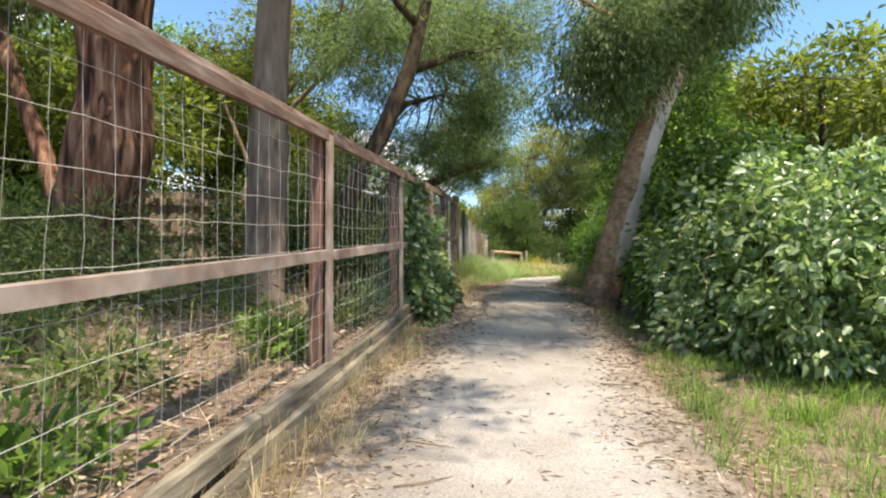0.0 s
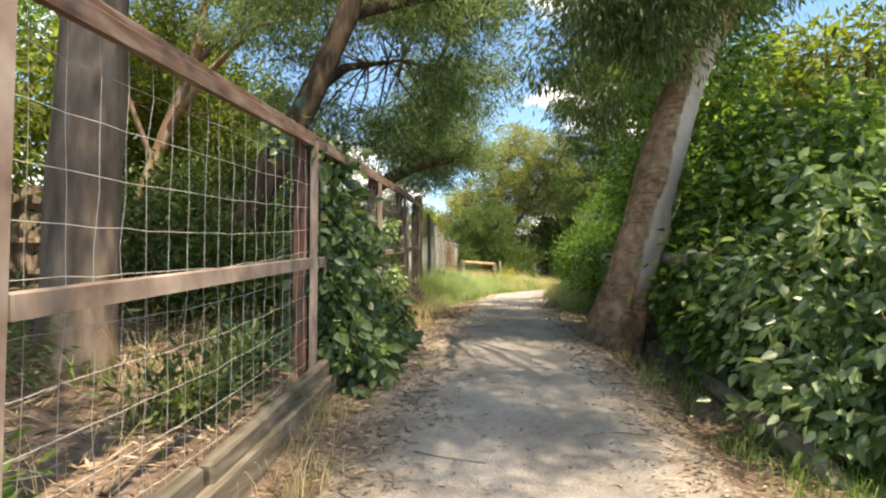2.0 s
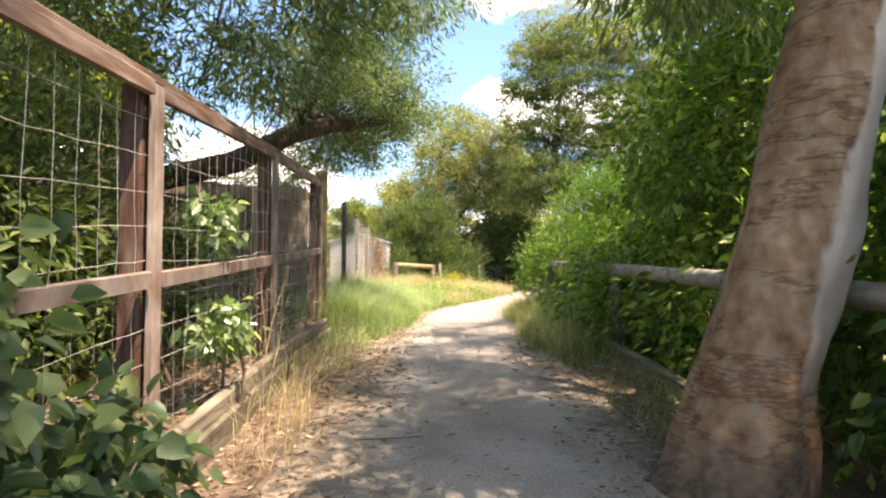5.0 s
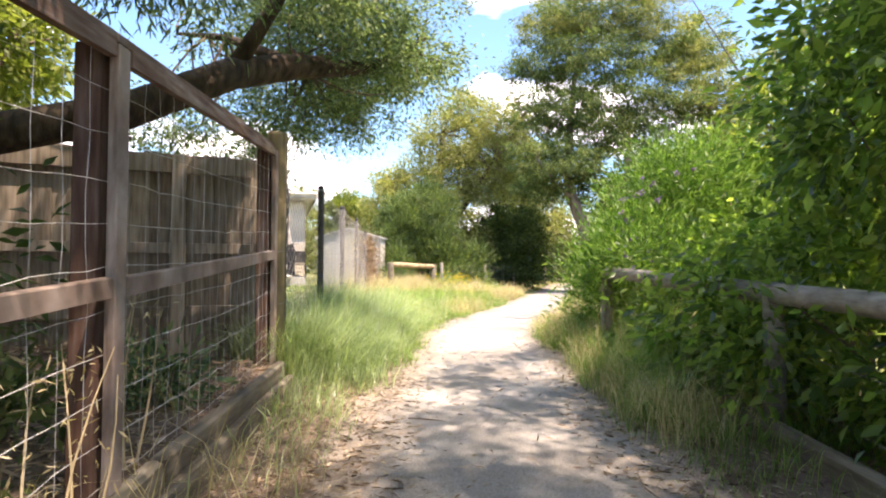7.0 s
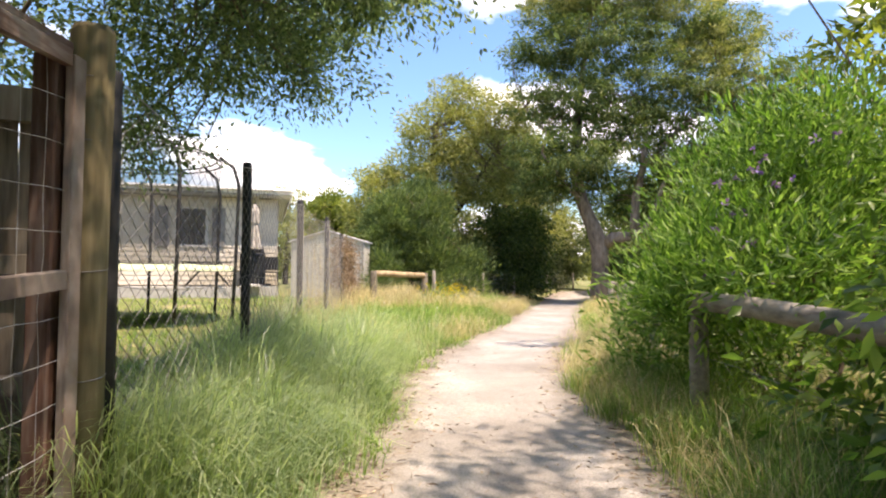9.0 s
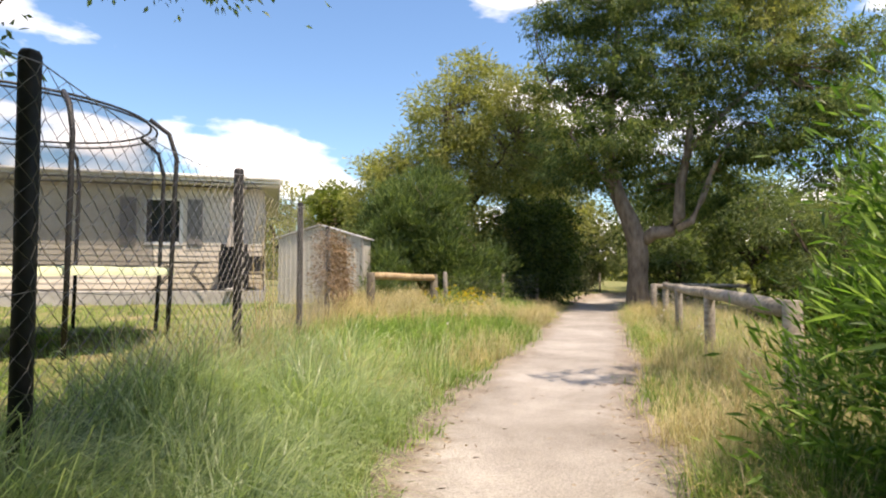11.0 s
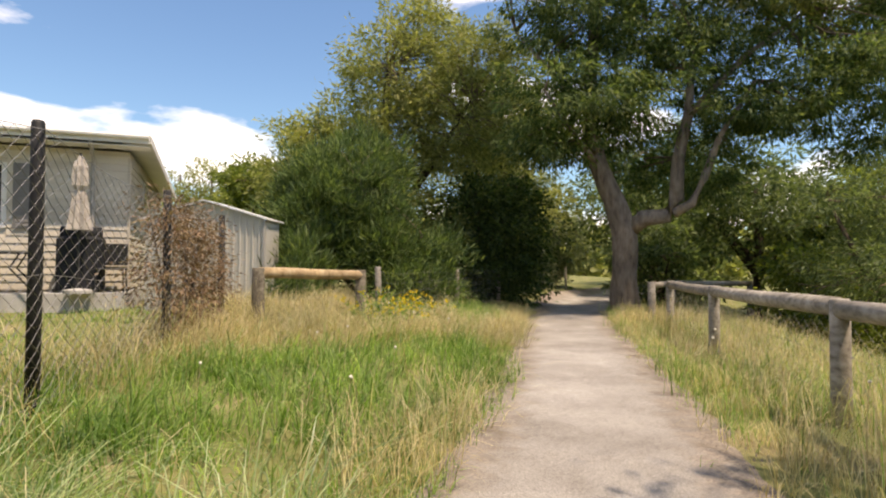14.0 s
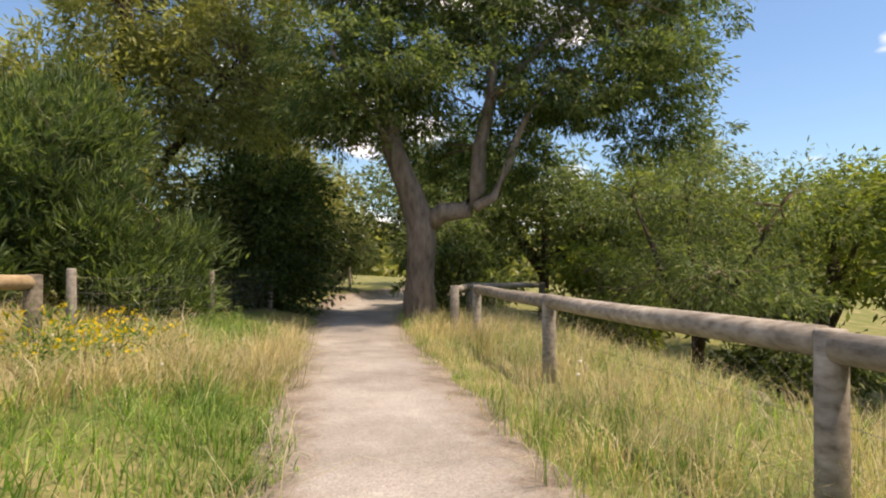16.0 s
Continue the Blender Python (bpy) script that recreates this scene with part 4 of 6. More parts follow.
# ---- white sail roof beyond the palings ----
sail = thing("carport_roof", (-5.4, 19.2, 3.45), "white sheet carport roof on thin posts", "carport", rz=14.0)
part("roof", Geo().add([(-1.1, -1.2, -0.16), (1.3, -1.2, -0.2), (1.2, 2.2, 0.0), (-1.1, 2.2, 0.05), (-0.1, 0.0, 0.32), (-1.1, -1.2, -0.2), (1.3, -1.2, -0.24), (1.2, 2.2, -0.04), (-1.1, 2.2, 0.01)], [(0, 1, 4), (1, 2, 4), (2, 3, 4), (3, 0, 4), (0, 5, 6, 1), (1, 6, 7, 2), (2, 7, 8, 3), (3, 8, 5, 0)]), M_WHITE, sail)
for x, y in ((-1.05, -1.15), (1.25, -1.15), (1.15, 2.15), (-1.05, 2.15)):
    part("post", Geo().tube([(x, y, -2.4), (x, y, -0.2)], 0.035, 8), M_WHITE, sail)

# ---- trampoline ----
TC = (-4.95, 22.9)
tz = ground_z(*TC)
tramp = thing("trampoline", (*TC, tz), "round trampoline with black safety net and green padded rim", "trampoline")
RT, HT = 1.85, 0.86
g = Geo()
ring = [(RT * math.cos(a), RT * math.sin(a), HT) for a in np.linspace(0, 2 * math.pi, 41)]
part("frame_ring", Geo().tube(ring, 0.025, 7), M_BLACK, tramp, smooth=True)
part("jumping_mat", Geo().add([(RT * 0.86 * math.cos(a), RT * 0.86 * math.sin(a), HT + 0.01) for a in np.linspace(0, 2 * math.pi, 40, endpoint=False)] + [(RT * 0.86 * math.cos(a), RT * 0.86 * math.sin(a), HT - 0.005) for a in np.linspace(0, 2 * math.pi, 40, endpoint=False)], [tuple(range(40)), tuple(range(79, 39, -1))] + [(i, (i + 1) % 40, 40 + (i + 1) % 40, 40 + i) for i in range(40)]), M_NET, tramp)
v, f = [], []
for a in np.linspace(0, 2 * math.pi, 48, endpoint=False):
    for r, h in ((RT * 0.84, HT + 0.02), (RT * 0.92, HT + 0.055), (RT * 1.02, HT + 0.03), (RT * 1.03, HT - 0.04)):
        v.append((r * math.cos(a), r * math.sin(a), h + 0.006 * math.sin(a * 9)))
for i in range(48):
    for k in range(3):
        f.append((i * 4 + k, i * 4 + k + 1, ((i + 1) % 48) * 4 + k + 1, ((i + 1) % 48) * 4 + k))
part("padded_rim", Geo().add(v, f), M_PAD, tramp, "faded lime green vinyl padding", smooth=True)
for k in range(8):
    a = 2 * math.pi * k / 8 + 0.1
    c, s = math.cos(a), math.sin(a)
    pts = [(c * RT * 1.03, s * RT * 1.03, 0.0), (c * RT * 1.05, s * RT * 1.05, HT), (c * RT * 1.07, s * RT * 1.07, 2.25), (c * RT * 1.02, s * RT * 1.02, 2.55), (c * RT * 0.9, s * RT * 0.86, 2.72)]
    part("net_pole", Geo().tube(pts, 0.028, 8), M_BLACK, tramp, smooth=True)
part("top_ring", Geo().tube([(RT * 0.86 * math.cos(a), RT * 0.86 * math.sin(a), 2.72) for a in np.linspace(0, 2 * math.pi, 41)], 0.015, 6), M_BLACK, tramp)
v, f = [], []
for i, a in enumerate(np.linspace(0, 2 * math.pi, 96, endpoint=False)):
    for k in range(9):
        h = HT + 0.03 + (2.70 - HT - 0.03) * k / 8
        r = RT * (0.9 - 0.03 * math.sin(math.pi * k / 8) + 0.008 * math.sin(a * 24 + k * 0.7))
        v.append((r * math.cos(a), r * math.sin(a), h))
for i in range(96):
    for k in range(8):
        f.append((i * 9 + k, ((i + 1) % 96) * 9 + k, ((i + 1) % 96) * 9 + k + 1, i * 9 + k + 1))
net = part("safety_net", Geo().add(v, f), M_NETTING, tramp, "fine black safety netting", smooth=True)
for h in (HT + 0.06, 2.66):
    part("net_hem", Geo().tube([(RT * 0.9 * math.cos(a), RT * 0.9 * math.sin(a), h) for a in np.linspace(0, 2 * math.pi, 49)], 0.012, 6), M_NET, net)

# ---- terrace furniture by the house ----
def house_point(x, y, z=0.0):
    return house.matrix_basis @ Vector((x, y, z))


tbl = thing("patio_table", house_point(-2.0, -0.62, -0.02), "dark wrought-iron patio table with scrolled legs", "table", rz=14.0)
part("tabletop", Geo().box((0, 0, 0.72), (1.3, 0.6, 0.03), None, 0.008), M_BLACK, tbl)
for x in (-0.55, 0.55):
    for y in (-0.22, 0.22):
        s = 1 if x > 0 else -1
        part("leg", Geo().tube([(x * 0.7, y, 0.7), (x * 0.45, y, 0.45), (x * 0.85, y, 0.2), (x * 1.15, y, 0.0)], 0.018, 6), M_BLACK, tbl, smooth=True)
for px in (-0.2,):
    ch = thing("patio_chair", house_point(px, -0.55, -0.02), "dark wrought-iron garden chair beside the wall", "chair", rz=14.0)
    part("seat", Geo().box((0, 0, 0.44), (0.5, 0.48, 0.03), None, 0.01), M_BLACK, ch)
    part("backrest", Geo().box((0, 0.23, 0.72), (0.5, 0.03, 0.42), None, 0.01), M_BLACK, ch)
    for x in (-0.22, 0.22):
        for y in (-0.2, 0.2):
            part("leg", Geo().tube([(x, y, 0.43), (x * 1.1, y * 1.1, 0)], 0.015, 6), M_BLACK, ch)
bbq = thing("barbecue", house_point(-0.72, -0.45, -0.02), "covered dark barbecue cart against the wall", "barbecue", rz=14.0)
part("cover", Geo().box((0, 0, 0.55), (0.75, 0.5, 1.0), None, 0.06), M_NET, bbq, "draped charcoal cover")
part("hood", Geo().tube([(-0.33, 0, 1.08), (0.33, 0, 1.08)], 0.16, 12), M_NET, bbq, smooth=True)
umb = thing("patio_umbrella", house_point(-0.68, -0.9, -0.02), "closed grey-brown patio umbrella standing on the terrace", "umbrella")
part("pole", Geo().tube([(0, 0, 0), (0, 0, 2.55)], 0.022, 8), M_BLACK, umb)
part("base", Geo().tube([(0, 0, 0), (0, 0, 0.06), (0, 0, 0.09)], [0.24, 0.24, 0.08], 16), M_CONCRETE, umb)
v, f = [], []
for i, (h, r) in enumerate(((1.15, 0.19), (1.4, 0.15), (1.8, 0.1), (1.86, 0.07), (1.95, 0.12), (2.3, 0.11), (2.5, 0.03))):
    for k in range(16):
        a = 2 * math.pi * k / 16
        rr = r * (1 + 0.22 * (-1) ** k)
        v.append((rr * math.cos(a), rr * math.sin(a), h))
for i in range(6):
    for k in range(16):
        f.append((i * 16 + k, i * 16 + (k + 1) % 16, (i + 1) * 16 + (k + 1) % 16, (i + 1) * 16 + k))
part("canopy", Geo().add(v, f), M_CANVAS, umb)


# ---- trees ----
# leaning gum beside the path
tree("leaning_gum_tree", "leaning gum tree with peeling pale brown bark and dark hanging foliage",
     ([(1.15, 10.1, 0.15), (1.26, 10.12, 0.44), (1.40, 10.15, 0.75), (1.54, 10.2, 1.3), (1.75, 10.2, 2.0), (1.97, 10.25, 2.8), (2.28, 10.35, 3.65), (2.62, 10.5, 4.5), (3.1, 10.6, 5.8), (3.3, 10.2, 7.4), (3.3, 9.8, 9.0)],
      [0.50, 0.40, 0.335, 0.27, 0.25, 0.25, 0.235, 0.2, 0.15, 0.11, 0.06]), M_BARK_GUM,
     [([(2.5, 10.58, 3.8), (2.1, 10.0, 4.6), (1.5, 9.4, 5.1), (0.9, 9.0, 5.3)], [0.1, 0.08, 0.05, 0.02]),
      ([(2.7, 10.7, 4.3), (3.3, 10.2, 5.4), (3.9, 9.7, 6.2)], [0.12, 0.08, 0.03]),
      ([(2.85, 10.8, 5.2), (2.2, 11.2, 6.2), (1.6, 11.6, 6.9)], [0.1, 0.07, 0.03])],
     # blobs near z 7 hang out of view, added to shade path and fence vine
     [((1.75, 9.7, 4.7), (0.95, 0.9, 1.0)), ((1.75, 9.6, 4.65), (0.95, 0.85, 0.9)), ((2.6, 9.8, 5.0), (0.7, 0.8, 0.8)), ((2.95, 9.6, 5.1), (0.65, 0.6, 0.6)), ((3.3, 9.4, 5.4), (0.75, 0.7, 0.6)), ((0.95, 9.5, 4.6), (0.5, 0.6, 0.9)), ((1.45, 10.75, 3.75), (0.5, 0.35, 0.75)), ((0.7, 10.2, 4.0), (0.35, 0.4, 0.5)), ((1.9, 10.9, 6.9), (1.1, 1.2, 0.9)), ((2.0, 10.6, 7.3), (1.0, 0.9, 0.35)), ((2.6, 6.7, 7.0), (1.2, 1.0, 0.45)), ((3.3, 7.9, 7.2), (1.0, 0.9, 0.45)), ((4.3, 7.0, 7.4), (1.1, 1.0, 0.45)), ((0.45, 6.9, 7.1), (0.8, 1.1, 0.35)), ((2.4, 5.6, 7.2), (1.7, 1.1, 0.6)), ((1.4, 6.8, 6.9), (1.0, 0.9, 0.4)), ((2.1, 4.7, 7.3), (1.4, 0.8, 0.55)), ((1.2, 5.1, 7.1), (1.0, 1.0, 0.5))],
     920, 84, 0.36, 0.115, 0.024, M_LEAF_WATTLE, 11, droop=0.9, out=0.35, wob=0.16, sides=40, twigs=90, shell=0.2, ridge=0.05, fine=2.2, steps=6.0, rows=110)

# grey trunk behind the wire fence
tree("grey_tree", "straight grey-barked tree standing behind the wire fence",
     ([(-3.03, 7.1, 0.6), (-3.03, 7.1, 1.0), (-3.02, 7.12, 2.0), (-3.0, 7.15, 3.4), (-2.95, 7.2, 5.0), (-2.85, 7.3, 7.0), (-2.8, 7.3, 9.0)], [0.30, 0.25, 0.235, 0.22, 0.2, 0.16, 0.1]), M_BARK_TRUNK,
     [([(-2.95, 7.2, 5.2), (-2.2, 7.8, 6.3), (-1.5, 8.3, 7.0)], [0.1, 0.06, 0.03]), ([(-2.9, 7.25, 5.9), (-3.9, 7.6, 7.0), (-4.6, 7.9, 7.8)], [0.1, 0.06, 0.03]),
      # limbs that carry the added canopy
      ([(-2.9, 7.25, 6.0), (-2.4, 5.6, 6.9), (-1.9, 3.0, 7.4), (-0.8, 1.0, 7.6)], [0.1, 0.08, 0.05, 0.02]), ([(-2.4, 5.6, 6.9), (-0.6, 4.0, 7.2), (1.3, 2.3, 7.3)], [0.06, 0.04, 0.015])],
     # all but the first two blobs: unseen canopy added to shade garden and path
     [((-2.4, 7.6, 7.2), (1.8, 1.6, 0.9)), ((-4.2, 7.8, 7.6), (1.5, 1.5, 0.9)), ((-2.2, 2.0, 7.6), (1.2, 1.3, 0.45)), ((-1.0, 4.0, 7.4), (1.0, 1.0, 0.45)), ((-2.8, 4.6, 7.6), (1.4, 1.2, 0.5)), ((-0.7, 0.6, 7.6), (0.8, 0.9, 0.35)), ((-1.6, 5.9, 7.2), (0.9, 0.8, 0.4)), ((-0.8, 6.7, 7.4), (0.9, 0.8, 0.35)), ((1.55, 2.3, 7.3), (0.5, 0.55, 0.3)), ((1.2, 1.4, 7.4), (0.4, 0.35, 0.25))], 500, 90, 0.35, 0.13, 0.045, M_LEAF_HEDGE, 12, droop=0.5, twigs=40, ridge=0.06, fine=3.5, steps=2.0, rows=50, sides=24)

# stringybark
stringy = tree("stringybark_tree", "massive reddish stringybark tree trunk with deep furrows",
     ([(-4.95, 6.6, 0.6), (-4.95, 6.6, 1.1), (-4.82, 6.6, 2.2), (-4.74, 6.65, 3.4), (-4.72, 6.7, 5.0), (-4.8, 6.8, 8.0)], [0.6, 0.49, 0.42, 0.40, 0.37, 0.26]), M_BARK_RED,
     [([(-5.1, 6.65, 1.0), (-5.6, 6.8, 2.3), (-6.1, 6.9, 3.3), (-6.7, 7.0, 4.6)], [0.17, 0.12, 0.11, 0.09]), ([(-4.6, 6.7, 4.8), (-4.0, 7.6, 6.5), (-3.6, 8.4, 7.6)], [0.2, 0.12, 0.05])],
     [((-5.2, 7.4, 7.2), (2.4, 1.8, 1.2)), ((-7.0, 7.2, 5.6), (1.4, 1.2, 1.1))], 240, 90, 0.35, 0.15, 0.03, M_LEAF_GREY, 13, droop=0.9, wob=0.3, sides=72, twigs=40, ridge=0.2, fine=7.0, steps=0.8, rows=60)
hv = Vector((0.38, -0.92, 0.0)).normalized()
hu = Vector((-hv.y, hv.x, 0.0))
hc = Vector((-4.76, 6.64, 3.1)) + hv * 0.38 - Vector((-4.95, 6.6, 0.6))
ring = [hc + hu * (0.075 * math.cos(a)) + Vector((0, 0, 0.15 * math.sin(a))) for a in np.linspace(0, 2 * math.pi, 19)]
part("knot_lip", Geo().tube(ring, 0.035, 7, 0.2), M_BARK_RED, stringy, smooth=True)
# a shallow cone; its near-black colour stands in for the shade inside
part("hollow", Geo().add(ring[:-1] + [hc - hv * 0.05], [(k, (k + 1) % 18, 18) for k in range(18)]), M_HOLLOW, stringy, "dark hollow in the trunk")

# dark wattle leaning over the fence
tree("leaning_wattle_tree", "dark-barked wattle leaning over the fence with feathery hanging foliage",
     ([(-3.3, 9.6, 0.8), (-3.0, 9.7, 1.7), (-2.6, 9.8, 2.7), (-2.15, 9.9, 3.6), (-1.75, 10.0, 4.6), (-1.5, 10.2, 5.8), (-1.2, 10.5, 7.0)], [0.2, 0.17, 0.16, 0.15, 0.13, 0.1, 0.05]), M_BARK_DARK,
     [([(-1.75, 10.0, 4.6), (-0.9, 10.9, 5.2), (0.0, 11.8, 5.6)], [0.09, 0.06, 0.02]), ([(-2.2, 9.9, 3.6), (-2.0, 11.0, 4.3), (-1.4, 12.4, 4.9)], [0.09, 0.06, 0.02]), ([(-1.6, 10.1, 5.4), (-2.4, 10.4, 6.4), (-3.0, 10.8, 7.0)], [0.08, 0.05, 0.02])],
     # the last five blobs are extra canopy added to keep sun off the palings
     [((-1.6, 12.3, 3.75), (0.85, 1.0, 0.65)), ((-0.9, 11.4, 5.3), (1.5, 1.3, 0.8)), ((-1.9, 10.6, 5.8), (1.3, 1.1, 0.9)), ((-0.6, 12.6, 4.7), (1.1, 1.1, 0.7)), ((-2.9, 12.2, 3.4), (1.1, 0.9, 0.9)), ((-1.9, 14.5, 4.1), (0.8, 0.9, 0.5)), ((-0.9, 14.0, 4.7), (1.0, 1.0, 0.45)), ((-2.7, 11.3, 5.3), (1.1, 0.8, 0.9)), ((-3.5, 12.3, 5.7), (1.2, 1.0, 1.0)), ((-1.6, 12.4, 6.3), (1.6, 1.1, 0.9)), ((-0.3, 12.2, 6.0), (0.9, 1.0, 0.7)), ((-2.9, 11.8, 4.3), (1.0, 0.7, 0.9)), ((-1.6, 13.6, 6.7), (1.3, 0.9, 0.4)), ((-2.7, 13.0, 6.9), (1.2, 0.8, 0.4)), ((-1.7, 13.5, 7.2), (1.3, 1.0, 0.35)), ((-2.8, 13.0, 7.4), (1.2, 0.9, 0.35)), ((-0.9, 14.3, 6.9), (0.9, 0.8, 0.35))],
     920, 80, 0.25, 0.10, 0.021, M_LEAF_WATTLE, 14, droop=0.5, out=0.5, twigs=60, shell=0.15)

# limb tree behind the palings
tree("spreading_tree", "old tree with a thick curved limb reaching over the paling fence",
     ([(-5.6, 13.4, 0.9), (-5.4, 13.5, 1.8), (-4.7, 13.7, 2.35), (-3.6, 14.1, 2.66), (-2.4, 14.6, 3.08), (-1.85, 15.3, 3.6), (-1.42, 16.0, 3.9), (-0.8, 16.8, 4.15), (-0.3, 17.4, 4.6)], [0.24, 0.19, 0.15, 0.14, 0.14, 0.135, 0.12, 0.07, 0.03]), M_BARK_DARK,
     # the fourth limb only holds the shade blobs below
     [([(-1.42, 16.0, 3.9), (-1.7, 17.0, 4.4), (-1.6, 18.3, 4.6), (-1.2, 19.0, 4.5)], [0.08, 0.05, 0.03, 0.01]), ([(-1.85, 15.3, 3.6), (-1.4, 15.6, 4.6), (-0.9, 16.2, 5.4)], [0.08, 0.05, 0.02]), ([(-1.42, 16.0, 3.9), (-2.3, 16.6, 4.4), (-3.1, 17.3, 4.7)], [0.07, 0.04, 0.02]), ([(-1.4, 15.6, 4.6), (-1.0, 14.9, 5.8), (-0.3, 13.6, 6.6), (0.2, 12.7, 6.9)], [0.05, 0.04, 0.03, 0.012])],
     # the last three blobs are added to cast shade on palings and soil
     [((-0.9, 16.9, 4.75), (1.2, 1.0, 0.7)), ((-1.6, 17.5, 5.2), (1.3, 1.1, 0.8)), ((-0.9, 16.3, 5.8), (1.4, 1.2, 0.7)), ((-2.4, 17.2, 4.6), (0.6, 0.6, 0.4)), ((-0.5, 17.6, 4.5), (0.7, 0.8, 0.5)), ((-1.7, 18.4, 4.3), (0.8, 0.9, 0.4)), ((-1.0, 18.8, 4.55), (0.6, 0.7, 0.35)), ((-2.5, 18.0, 3.3), (0.6, 0.7, 0.5)), ((-2.8, 16.5, 3.5), (0.6, 0.6, 0.45)), ((-1.9, 17.4, 3.8), (0.8, 0.8, 0.5)), ((-1.3, 18.3, 3.95), (0.8, 0.8, 0.45)), ((-0.4, 16.6, 4.05), (0.75, 0.8, 0.45)), ((-1.0, 15.7, 4.5), (0.7, 0.7, 0.45)), ((-0.4, 13.9, 6.6), (1.1, 0.9, 0.35)), ((-1.2, 14.6, 6.5), (1.0, 0.8, 0.35)), ((0.2, 12.6, 6.9), (0.8, 0.8, 0.3))],
     1060, 78, 0.22, 0.052, 0.024, M_LEAF_WATTLE, 15, droop=0.3, out=0.5, twigs=120, shell=0.1)

# big forked wattle by the path's bend
forked = tree("forked_tree", "large grey wattle with forked trunk and wide dark crown",
     ([(6.75, 34.2, 0.7), (6.75, 34.2, 1.05), (6.75, 34.2, 2.0), (6.72, 34.2, 3.1), (6.45, 34.25, 3.9), (6.1, 34.3, 4.7), (5.9, 34.4, 5.8), (6.0, 34.5, 7.5), (6.2, 34.5, 9.5), (6.6, 34.5, 12.0)], [0.46, 0.36, 0.31, 0.31, 0.26, 0.22, 0.19, 0.15, 0.1, 0.04]), M_BARK_GREY,
     [([(6.78, 34.2, 3.0), (7.15, 33.95, 3.35), (7.6, 33.7, 3.4), (7.8, 33.6, 3.8), (7.85, 33.6, 4.8), (8.05, 33.5, 5.8), (8.2, 33.5, 7.5)], [0.2, 0.22, 0.2, 0.18, 0.15, 0.12, 0.05]),
      ([(7.75, 33.65, 3.45), (8.15, 33.5, 3.7), (8.4, 33.4, 4.3), (8.75, 33.3, 5.3), (9.5, 33.0, 6.6)], [0.13, 0.12, 0.1, 0.07, 0.03]),
      ([(6.1, 34.3, 4.7), (5.4, 33.8, 5.2), (4.4, 33.2, 6.2)], [0.1, 0.07, 0.03]),
      ([(5.9, 34.4, 6.0), (5.0, 34.8, 7.2), (4.2, 35.2, 8.3)], [0.1, 0.07, 0.03]),
      ([(8.05, 33.5, 5.8), (9.3, 33.2, 7.2), (10.6, 32.8, 8.2)], [0.1, 0.07, 0.03])],
     [((5.0, 33.7, 6.2), (1.9, 1.8, 0.9)), ((6.3, 33.6, 6.0), (1.5, 1.6, 0.7)), ((7.3, 34.2, 7.2), (2.4, 2.2, 1.0)), ((9.3, 33.2, 5.9), (1.6, 1.7, 0.9)), ((10.6, 33.0, 6.2), (2.2, 2.0, 0.9)), ((5.6, 34.4, 8.4), (2.4, 2.1, 1.1)), ((9.0, 33.6, 8.3), (2.8, 2.4, 1.2)), ((7.2, 34.0, 10.2), (3.0, 2.4, 1.2)), ((8.3, 35.8, 4.7), (1.7, 0.9, 0.9)), ((12.0, 33.2, 7.4), (1.8, 1.6, 0.8)), ((7.0, 34.5, 12.2), (3.0, 2.5, 1.2)), ((10.5, 34.0, 10.8), (2.4, 2.2, 1.3)), ((4.8, 34.5, 10.4), (1.8, 1.8, 1.1)), ((5.1, 35.0, 5.3), (1.2, 1.2, 0.7)), ((11.5, 32.0, 6.6), (1.8, 1.6, 0.8)), ((12.6, 32.4, 8.6), (2.0, 1.8, 1.0)), ((7.0, 34.9, 5.3), (1.1, 0.7, 0.8)), ((9.0, 34.2, 4.7), (1.3, 1.0, 0.8)), ((4.9, 33.9, 5.2), (1.1, 1.1, 0.6)), ((12.3, 32.6, 5.3), (1.8, 1.5, 0.8))],
     1750, 76, 0.31, 0.155, 0.042, M_LEAF_FORK, 16, ridge=0.06, fine=4.0, steps=1.2, rows=50, droop=0.45, out=0.5, twigs=160, shell=0.1, flat=0.5, twig_r=0.02)
# the crown's lit right and top: sunlight put in as paler olive leaves
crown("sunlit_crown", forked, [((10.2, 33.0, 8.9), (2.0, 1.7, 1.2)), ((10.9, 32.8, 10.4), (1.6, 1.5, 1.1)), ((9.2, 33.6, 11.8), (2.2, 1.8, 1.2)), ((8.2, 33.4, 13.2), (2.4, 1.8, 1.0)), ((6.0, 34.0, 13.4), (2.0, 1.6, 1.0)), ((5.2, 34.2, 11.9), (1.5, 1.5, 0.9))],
      400, 70, 0.32, 0.15, 0.036, M_LEAF_OLIVE, np.random.default_rng(160), 0.5, 0.5, "foliage coloured paler yellow-olive for the sunlit side", 0.15, 0.5, (6.75, 34.2, 0.7))

